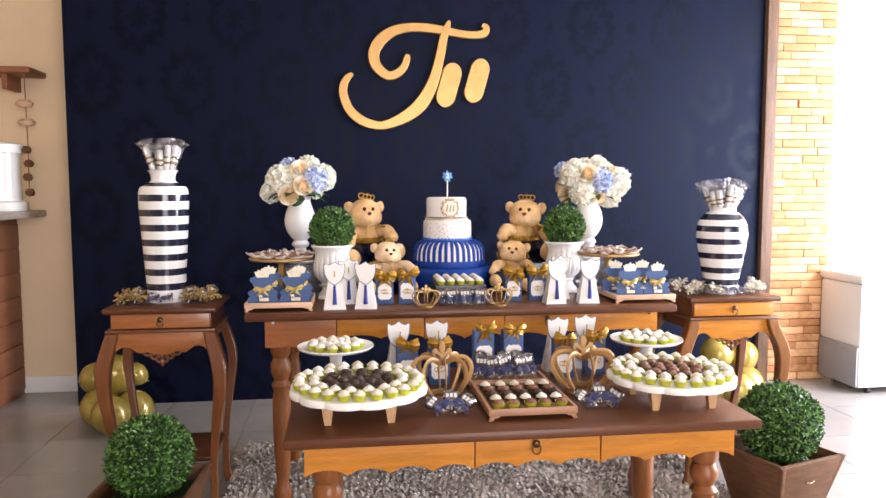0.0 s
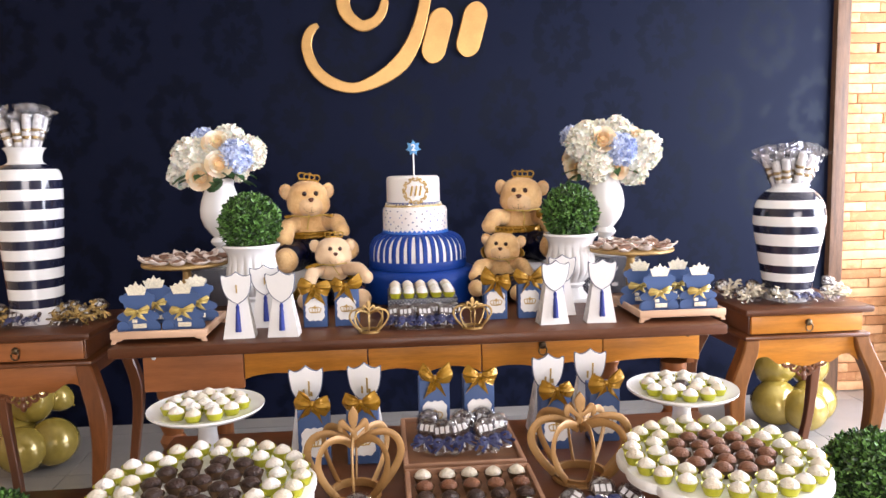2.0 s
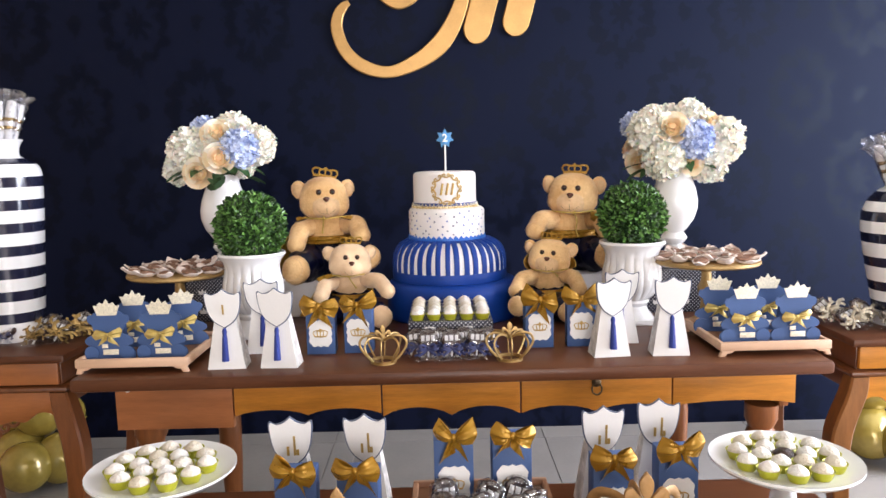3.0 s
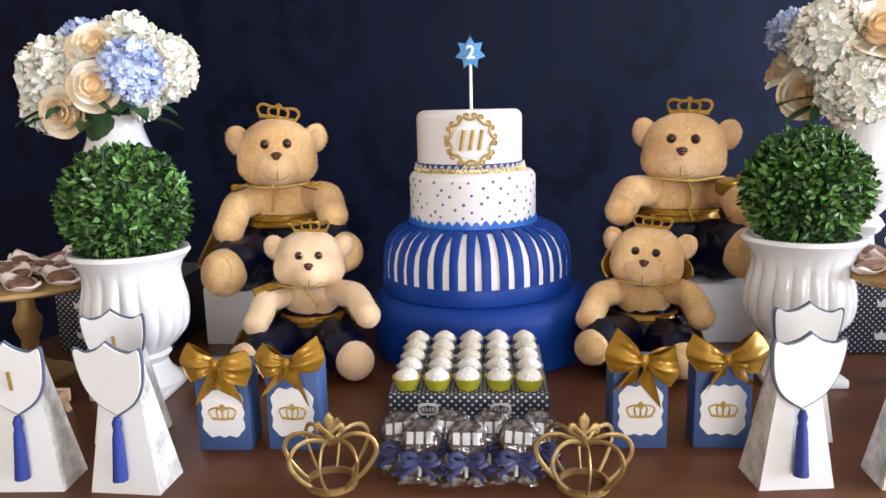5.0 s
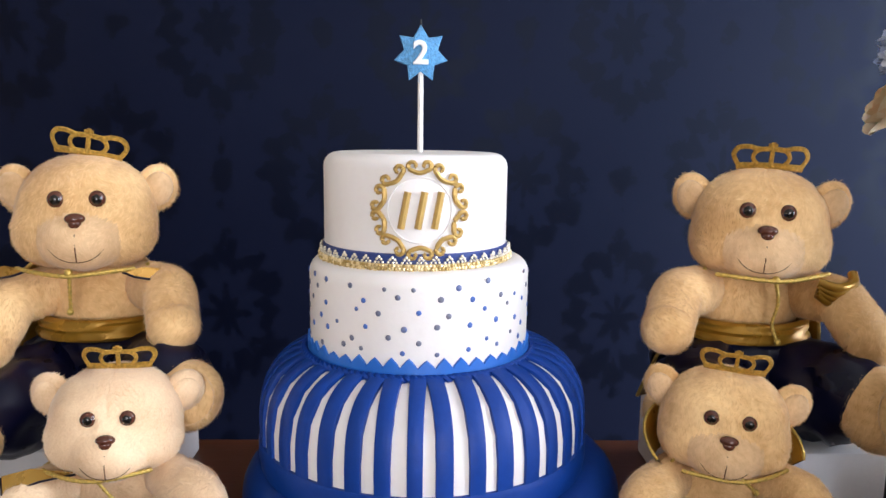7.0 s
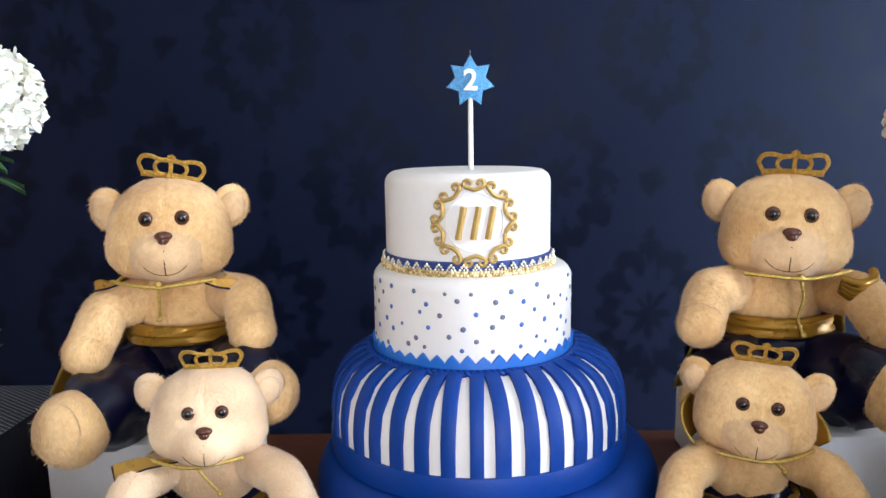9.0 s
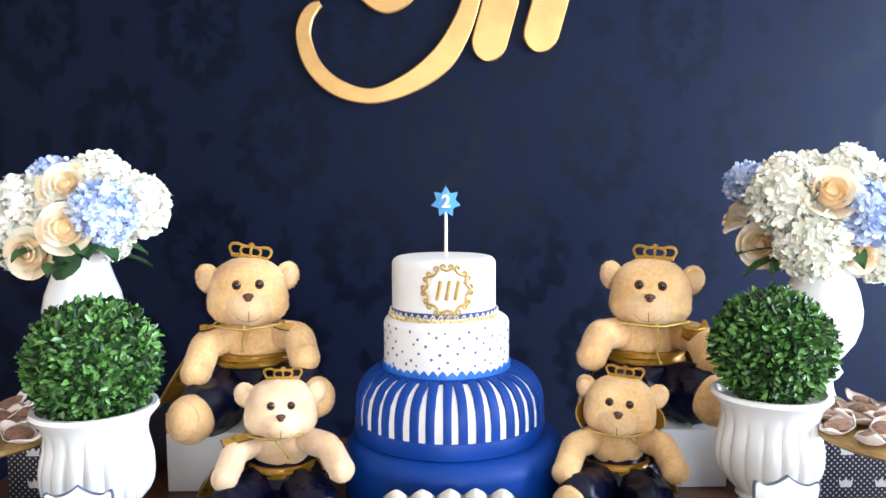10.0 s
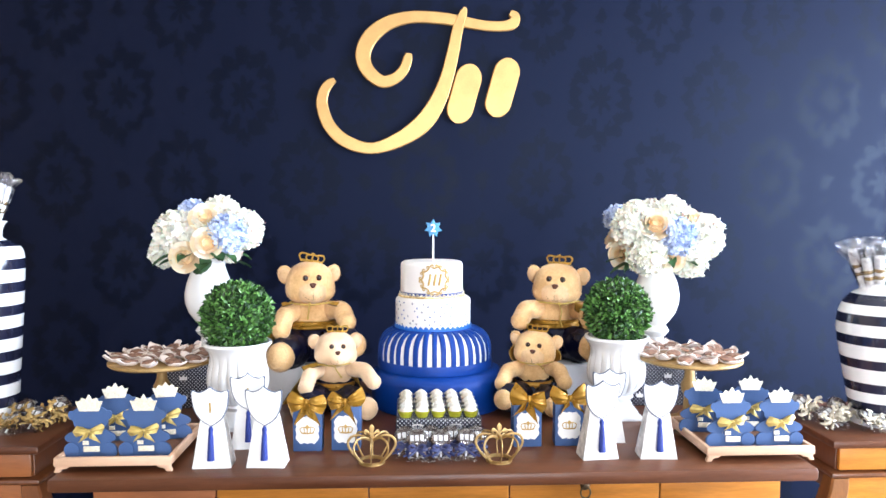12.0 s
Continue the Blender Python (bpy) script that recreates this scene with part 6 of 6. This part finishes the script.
def petal_plate(cx, cy, z):
    s = thing("gold_cake_stand", at(cx, cy, 0.787), "gold pedestal stand piled with chocolate petal cups", "cake stand", "gold cake stands")
    h = z - 0.787
    part("foot", lathe(B(), [(0, 0), (0.06, 0), (0.06, 0.005), (0.035, 0.015), (0.016, 0.03), (0.013, h * 0.4), (0.02, h * 0.5), (0.022, h * 0.6), (0.014, h * 0.7), (0.012, h * 0.85), (0.03, h - 0.006), (0, h - 0.004)], 28), M_GOLDWOOD, s)
    part("plate", lathe(B(), [(0, h - 0.005), (0.126, h - 0.004), (0.131, h), (0.131, h + 0.006), (0.126, h + 0.008), (0, h + 0.008)], 48), M_GOLDWOOD, s)
    for rad, n in ((0.107, 12), (0.066, 8), (0.027, 3)):
        for i in range(n):
            a = 2 * math.pi * i / n + rad * 20
            m = at(cx + rad * math.cos(a), cy + rad * math.sin(a), z + 0.0085 + (0.004 if rad < 0.1 else 0), 10 * jig(1), 12 * jig(1), math.degrees(a) + 40 * jig(1))
            if "petal" not in proto:
                g = thing("petal_cup", m, "chocolate in a cream petal-shaped paper cup", "sweet", "petal cups")
                t = bmesh.new()
                rows = []
                for q, f in ((0.003, 0.0), (0.012, 0.08), (0.018, 0.35), (0.022, 0.75), (0.0245, 1.0), (0.024, 1.12)):
                    ring = []
                    for b in np.linspace(0, 2 * math.pi, 33)[:-1]:
                        end = abs(math.cos(b)) ** 3
                        w = 1 + 0.42 * end * min(f, 1.0) - (0.12 * end if f > 1 else 0)
                        ring.append(t.verts.new((q * w * math.cos(b) * 1.12, q * math.sin(b) * 0.86 + 0.004 * f * end * (1 if math.cos(b) > 0 else -1), 0.0085 * f + 0.007 * f * f * end + 0.002 * f * math.sin(5 * b))))
                    rows.append(ring)
                t.faces.new(rows[0])
                for p, q in zip(rows, rows[1:]):
                    for k in range(32):
                        t.faces.new((p[k], p[(k + 1) % 32], q[(k + 1) % 32], q[k]))
                part("petals", t, M_PETALCUP, g, "cream paper petals")
                part("chocolate", ball(B(), at(0, 0, 0.0105, s=(0.0225, 0.0175, 0.0055)), 0, 16, 8), M_CHOCBROWN, g)
                proto["petal"] = g
            else:
                copy_thing(proto["petal"], m)


petal_plate(-0.269, 3.05, 0.945)
petal_plate(1.112, 2.99, 0.952)


# ---- crowns ----
def crown(m, r, h, material, label, flat):
    c = thing("crown_ornament", m, label, "ornament", "crowns")
    bm = B()
    lathe(bm, [(0.48 * r, 0.0), (0.55 * r, 0.0), (0.55 * r, 0.03 * h), (0.52 * r, 0.04 * h), (0.53 * r, 0.075 * h), (0.55 * r, 0.085 * h), (0.48 * r, 0.085 * h), (0.48 * r, 0.0)], 36)
    part("base_ring", bm, material, c)
    arm = smoothed([(0.51, 0.06), (0.76, 0.22), (0.96, 0.42), (0.96, 0.57), (0.8, 0.68), (0.52, 0.705), (0.24, 0.65), (0.07, 0.58)], 5)
    w = (0.07 if flat else 0.052) * r
    first = None
    for i in range(8):
        q = at(0, 0, 0, 0, 0, 45 * i)
        if first is None:
            first = part("arm", tube(B(), [(p[0] * r, 0, p[1] * h) for p in arm], w, 8, flat=(1.15, 0.4, (0, 1, 0)) if flat else (1.0, 0.6, (0, 1, 0))), material, c, m=q)
        else:
            again("arm", first, q, c)
    fleur = smoothed([(0.0, 1.0), (0.085, 0.92), (0.08, 0.83), (0.035, 0.765), (0.1, 0.8), (0.18, 0.86), (0.265, 0.84), (0.28, 0.75), (0.205, 0.71), (0.2, 0.765), (0.12, 0.74), (0.05, 0.7), (0.09, 0.63), (0.0, 0.59)], 4)
    right = [(float(x) * r * 1.15, float(z) * h) for x, z in fleur]
    outline = right + [(-x, z) for x, z in right[-2:0:-1]]
    part("fleur", prism(B(), outline, 0.07 * r, at(0, -0.035 * r, 0), 0, 0.008 * r), material, c, "lily-shaped finial")
    return c


M_ANTIQUE = mat("antique_gold", (0.42, 0.28, 0.11), 0.42, metal=0.7, var=0.25, scale=60, bump=0.1)
M_GOLDPLY = mat("gold_plywood", (0.36, 0.2, 0.07), 0.5, metal=0.2, var=0.18, scale=25, bump=0.1)
for x in (0.294, 0.575):
    crown(at(x, 2.705, 0.787), 0.053, 0.086, M_ANTIQUE, "small antique gold crown ornament on the console table", False)
for x, y, r in ((0.274, 2.076, 0.089), (0.712, 2.1, 0.0985)):
    crown(at(x, y, 0.614), r, 0.174, M_GOLDPLY, "large gold plywood crown on the low table", True)


# ---- wrapped chocolate pops ----
def pop(m, ribbon, label, group, burst=0):
    p = thing("chocolate_pop", m, label, "sweet", group)
    part("stick", lathe(B(), [(0, 0.012), (0.0022, 0.012), (0.0022, 0.04), (0, 0.04)], 8), M_BISQUE, p)
    d = part("chocolate", lathe(B(), [(0, -0.006), (0.023, -0.006), (0.0255, -0.003), (0.0255, 0.003), (0.023, 0.006), (0, 0.006)], 24), M_CHOC, p, m=at(0, 0, 0.058, 90, 0, 0))
    for x, w in ((-0.0125, 0.0085), (0.0, 0.0095), (0.0125, 0.0085)):
        part("letter_bar", box(B(), w, 0.015, 0.0015, at(x, 0.0, 0.006), 0.0005), M_BISQUE, d)
    rn = random.Random(4)
    w1 = lathe(B(), [(0.004, 0.03), (0.018, 0.037), (0.0285, 0.054), (0.0275, 0.073), (0.016, 0.0845), (0, 0.087)], 16, at(0, 0, 0, s=(1, 0.42, 1)), wave=lambda a, r, z: r * (1 + 0.12 * math.sin(3 * a + z * 90)))
    part("wrapper", w1, M_CELLO, p, "clear cellophane wrapper")
    w2 = lathe(B(), [(0.004, 0.03), (0.012, 0.018), (0.026, -0.002)], 20, at(0, 0, 0.004, s=(1, 0.7, 1)), wave=lambda a, r, z: r * (1 + 0.3 * math.sin(5 * a)))
    part("wrapper_tail", w2, M_CELLO, p)
    k = part("ribbon", ball(B(), at(0, -0.004, 0.031, s=(0.006, 0.006, 0.006)), 0, 10, 6), ribbon, p, "tied ribbon")
    for i in range(burst):
        a, up = 2.4 * i + rn.uniform(-0.3, 0.3), rn.uniform(-0.4, 0.9)
        ln = rn.uniform(0.03, 0.05)
        curl = [(ln * f * math.cos(a) + 0.006 * math.sin(9 * f + i), -0.008 - 0.012 * math.sin(2.4 * f) - 0.016 * f * abs(math.sin(a)), 0.031 + ln * f * (0.7 * math.sin(a) + 0.3 * up) + 0.006 * math.cos(9 * f + i)) for f in np.linspace(0, 1, 9)]
        part("streamer", tube(B(), curl, 0.0042, 6, flat=(1.0, 0.22, (0, 1, 0))), ribbon, k)
    for s in (-1, 1):
        loop = smoothed([(0, -0.004, 0.031), (s * 0.012, -0.012, 0.038), (s * 0.02, -0.013, 0.033), (s * 0.012, -0.012, 0.027), (0, -0.006, 0.03)], 4)
        part("loop", tube(B(), loop, 0.0035, 6, flat=(1.0, 0.4, (0, 1, 0))), ribbon, k)
        part("curl", tube(B(), smoothed([(0, -0.005, 0.031), (s * 0.016, -0.014, 0.023), (s * 0.027, -0.008, 0.028), (s * 0.024, 0.002, 0.022), (s * 0.034, -0.004, 0.014)], 4), 0.003, 6, flat=(1.0, 0.35, (0, 1, 0))), ribbon, k)
        part("end", tube(B(), smoothed([(0, -0.006, 0.031), (s * 0.01, -0.012, 0.018), (s * 0.022, -0.014, 0.008)], 4), 0.0035, 6, flat=(1.0, 0.35, (0, 1, 0))), ribbon, k)
    return p


blue_pop = pop(at(0.446, 2.692, 0.79, -37, 0, 0) @ Matrix.Scale(0.9, 4), M_BLUERIB, "chocolate pop in clear wrap tied with blue ribbon", "blue-ribboned pops")
for x, y, rx, ry in ((0.394, 2.694, -36, -4), (0.5, 2.696, -38, 5), (0.37, 2.722, -42, -9), (0.421, 2.725, -42, 3), (0.472, 2.724, -42, -3), (0.525, 2.722, -42, 8)):
    copy_thing(blue_pop, at(x, y, 0.79, rx, ry, jig(8)))
# on the rear low tray
for i, (x, y) in enumerate(((0.39, 2.22), (0.435, 2.2), (0.48, 2.215), (0.525, 2.2), (0.555, 2.22), (0.41, 2.265), (0.46, 2.262), (0.51, 2.268))):
    copy_thing(blue_pop, at(x + 0.019, y - 0.02, 0.639, -24 + 4 * jig(1), 20 * jig(1), 30 * jig(1)))
# lying clusters at the low table's front
for cx, cy in ((0.278, 1.915), (0.71, 1.925)):
    for a in (-70, 5, 65):
        copy_thing(blue_pop, at(cx + 0.012 * math.sin(radians(a)), cy - 0.01, 0.622, -52, 0, 0) @ at(0, 0, 0, 0, a * 0.7, 0))

gold_pop = pop(at(-0.87, 2.95, 0.7785, -60, -20, 0), M_GOLDRIB, "chocolate pop in clear wrap tied with curled gold ribbon", "gold-ribboned pops", 7)
for x, y, rx, ry in ((-0.835, 2.97, -58, 12), (-0.89, 3.02, -52, -34), (-0.845, 3.02, -48, 20), (-0.63, 2.96, -60, -14), (-0.59, 2.99, -55, 22), (-0.635, 3.04, -48, -6), (-0.58, 3.07, -46, 30)):
    copy_thing(gold_pop, at(x, y, 0.7785, rx, ry, 20 * jig(1)))
pale_pop = pop(at(1.485, 2.92, 0.7785, -58, -28, 0), M_SILVERRIB, "chocolate pop in clear wrap tied with curled champagne ribbon", "champagne-ribboned pops", 6)
for x, y, rx, ry in ((1.515, 2.98, -50, 16), (1.555, 2.9, -62, 20), (1.475, 3.02, -48, -30), (1.775, 2.95, -54, 16), (1.795, 3.01, -48, 28), (1.745, 2.91, -60, -10)):
    copy_thing(pale_pop, at(x, y, 0.7785, rx, ry, 20 * jig(1)))
for x, y in ((-0.76, 2.97), (-0.715, 2.975), (1.625, 2.89), (1.675, 2.895)):
    copy_thing(blue_pop, at(x, y, 0.7805, -60, 20 * jig(1), 10 * jig(1)))

# boxes standing on the low table
for i, (x, y, z) in enumerate(((0.184, 2.25, 0.614), (0.286, 2.245, 0.614), (0.7, 2.27, 0.614), (0.816, 2.3, 0.614), (0.44, 2.31, 0.64), (0.538, 2.31, 0.64))):
    bow_box(at(x, y, z, 0, 0, 4 * jig(1)), 0.128, 0.072, i + 11)
ls = shield_box(at(0.161, 2.345, 0.614, 0, 0, 3) @ Matrix.Diagonal((0.95, 1, 1.06, 1)), mark=((-0.006, 0.02, 0.0045, 0.016), (0.006, 0.02, 0.004, 0.034), (0.011, 0.02, 0.005, 0.01)))
for x, y, rz in ((0.29, 2.35, -3), (0.7, 2.36, 3), (0.808, 2.39, -3)):
    copy_thing(ls, at(x, y, 0.614, 0, 0, rz))


# ---- balloons and rug ----
def balloon(m, r):
    b = thing("balloon", m @ Matrix.Scale(r, 4), "shiny pearl gold balloon in a cluster on the floor", "balloon", "gold balloons")
    part("skin", lathe(B(), [(0, -1.12), (0.08, -1.1), (0.25, -1.02), (0.55, -0.82), (0.82, -0.5), (0.97, -0.1), (1.0, 0.15), (0.93, 0.5), (0.72, 0.8), (0.4, 0.97), (0, 1.03)], 32), M_BALLOON, b, angle=0)
    part("knot", lathe(B(), [(0, -1.2), (0.09, -1.2), (0.05, -1.13), (0.02, -1.1), (0, -1.1)], 12), M_BALLOON, b)
    return b


bl = balloon(at(-1.31, 4.02, 0.07, 60, 20, 0), 0.105)
for x, y, z, rx, ry, k in ((-1.06, 4.0, 0.11, 70, -40, 1), (-1.15, 3.9, 0.12, 95, 0, 0.95), (-1.17, 4.05, 0.29, 10, -10, 1), (-1.29, 4.1, 0.26, 30, 50, 0.8), (-1.08, 4.12, 0.27, 20, -50, 0.6),
                           (2.13, 4.02, 0.12, 60, 30, 1.05), (2.32, 4.02, 0.12, 60, -30, 1), (2.22, 3.92, 0.12, 95, 10, 0.95), (2.15, 4.06, 0.29, 15, 20, 0.95), (2.33, 4.08, 0.27, 20, -20, 0.9)):
    copy_thing(bl, at(x + (0.03 if x > 0 else -0.07), y, z + FLOOR, rx, ry, 0) @ Matrix.Scale(k, 4))


def shag_rug():
    x0, x1, y0, y1 = -0.5, 1.55, 1.55, 3.62
    r = thing("shag_rug", at(0, 0, FLOOR), "soft grey long-pile shag rug under the tables", "rug")
    part("backing", box(B(), x1 - x0, y1 - y0, 0.012, I4, 0.004), M_RUG, r, m=at((x0 + x1) / 2, (y0 + y1) / 2, 0.0005))
    rnd = random.Random(9)
    vs, fs = [], []
    for i in range(26000):
        x, y = rnd.uniform(x0 - 0.02, x1 + 0.02), rnd.uniform(y0 - 0.02, y1 + 0.02)
        a = 6.28 * noise.noise(Vector((x * 3, y * 3, 0))) + rnd.uniform(-1.2, 1.2)
        ln = rnd.uniform(0.02, 0.045)
        dx, dy = ln * math.cos(a), ln * math.sin(a)
        w = 0.006
        h = rnd.uniform(0.018, 0.034)
        b = len(vs)
        vs += [(x - dy * 0.2, y + dx * 0.2, 0.01), (x + dy * 0.2, y - dx * 0.2, 0.01), (x + dx * 0.6 + w * math.sin(a), y + dy * 0.6 - w * math.cos(a), h), (x + dx * 0.6 - w * math.sin(a), y + dy * 0.6 + w * math.cos(a), h), (x + dx, y + dy, h * 0.7)]
        fs += [(b, b + 1, b + 2, b + 3), (b + 3, b + 2, b + 4)]
    me = bpy.data.meshes.new("pile")
    me.from_pydata(vs, [], fs)
    me.materials.append(M_RUG)
    ob = new("pile", me)
    ob.parent = r
    tagged(ob, kind="stuff")


shag_rug()


# ---- floor tiles and bricks ----
def floor_tiles():
    p, j = 0.48, 0.004
    first = None
    rest = B()
    ix0, iy0 = -14, -14
    for ix in range(ix0, 6):
        for iy in range(iy0, 9):
            x, y = 2.8 + (ix + 0.5) * p, 3.4 + (iy + 0.5) * p
            if x < -4.1 or x > 5.3 or y < -3.1 or y > 7.1:
                continue
            near = -2.2 < x < 4.4 and 1.4 < y < 5.0
            if near and first is None:
                first = part("tile", box(B(), p - j, p - j, 0.01, at(0, 0, -0.01), 0.0), M_TILE, floor, m=Matrix.Translation((x - floor.location.x, y - floor.location.y, FLOOR - floor.location.z)))
            elif near:
                again("tile", first, Matrix.Translation((x - floor.location.x, y - floor.location.y, FLOOR - floor.location.z)), floor)
            else:
                t = bmesh.new()
                bmesh.ops.create_cube(t, size=1)
                join(rest, t, at(x, y, -0.005, s=(p - j, p - j, 0.01)))
    ob = part("far_tiles", rest, M_TILE, floor, m=Matrix.Translation(Vector((0, 0, FLOOR)) - floor.location))
    tagged(ob, kind="stuff")


def bricks():
    ch, bl_, j = 0.0515, 0.22, 0.004
    rnd = random.Random(12)
    shapes = {}
    z = FLOOR + 0.004
    row = 0
    while z + ch < H:
        start = (0, 0.1, 0.05, 0.14)[row % 4] + rnd.uniform(-0.02, 0.02)
        cuts = [2.772] + [c for c in (2.772 + start, 2.772 + start + bl_, 2.772 + start + 2 * bl_) if 2.815 < c < 3.15] + [3.185 + j]
        for a, b in zip(cuts, cuts[1:]):
            w = round((b - a - j) * 100) / 100
            if w < 0.02:
                continue
            if w not in shapes:
                shapes[w] = part("brick", box(B(), w, 0.03, ch - j, at(0, -0.015, 0), 0.003), M_BRICK, pillar)
                o = shapes[w]
            else:
                o = again("brick", shapes[w], I4, pillar)
            o.matrix_basis = at((a + b - j) / 2 - pillar.location.x, 4.52 - pillar.location.y + rnd.uniform(-0.004, 0.003), z - pillar.location.z, rnd.uniform(-0.8, 0.8), 0, rnd.uniform(-0.6, 0.6))
        z += ch
        row += 1


floor_tiles()
bricks()
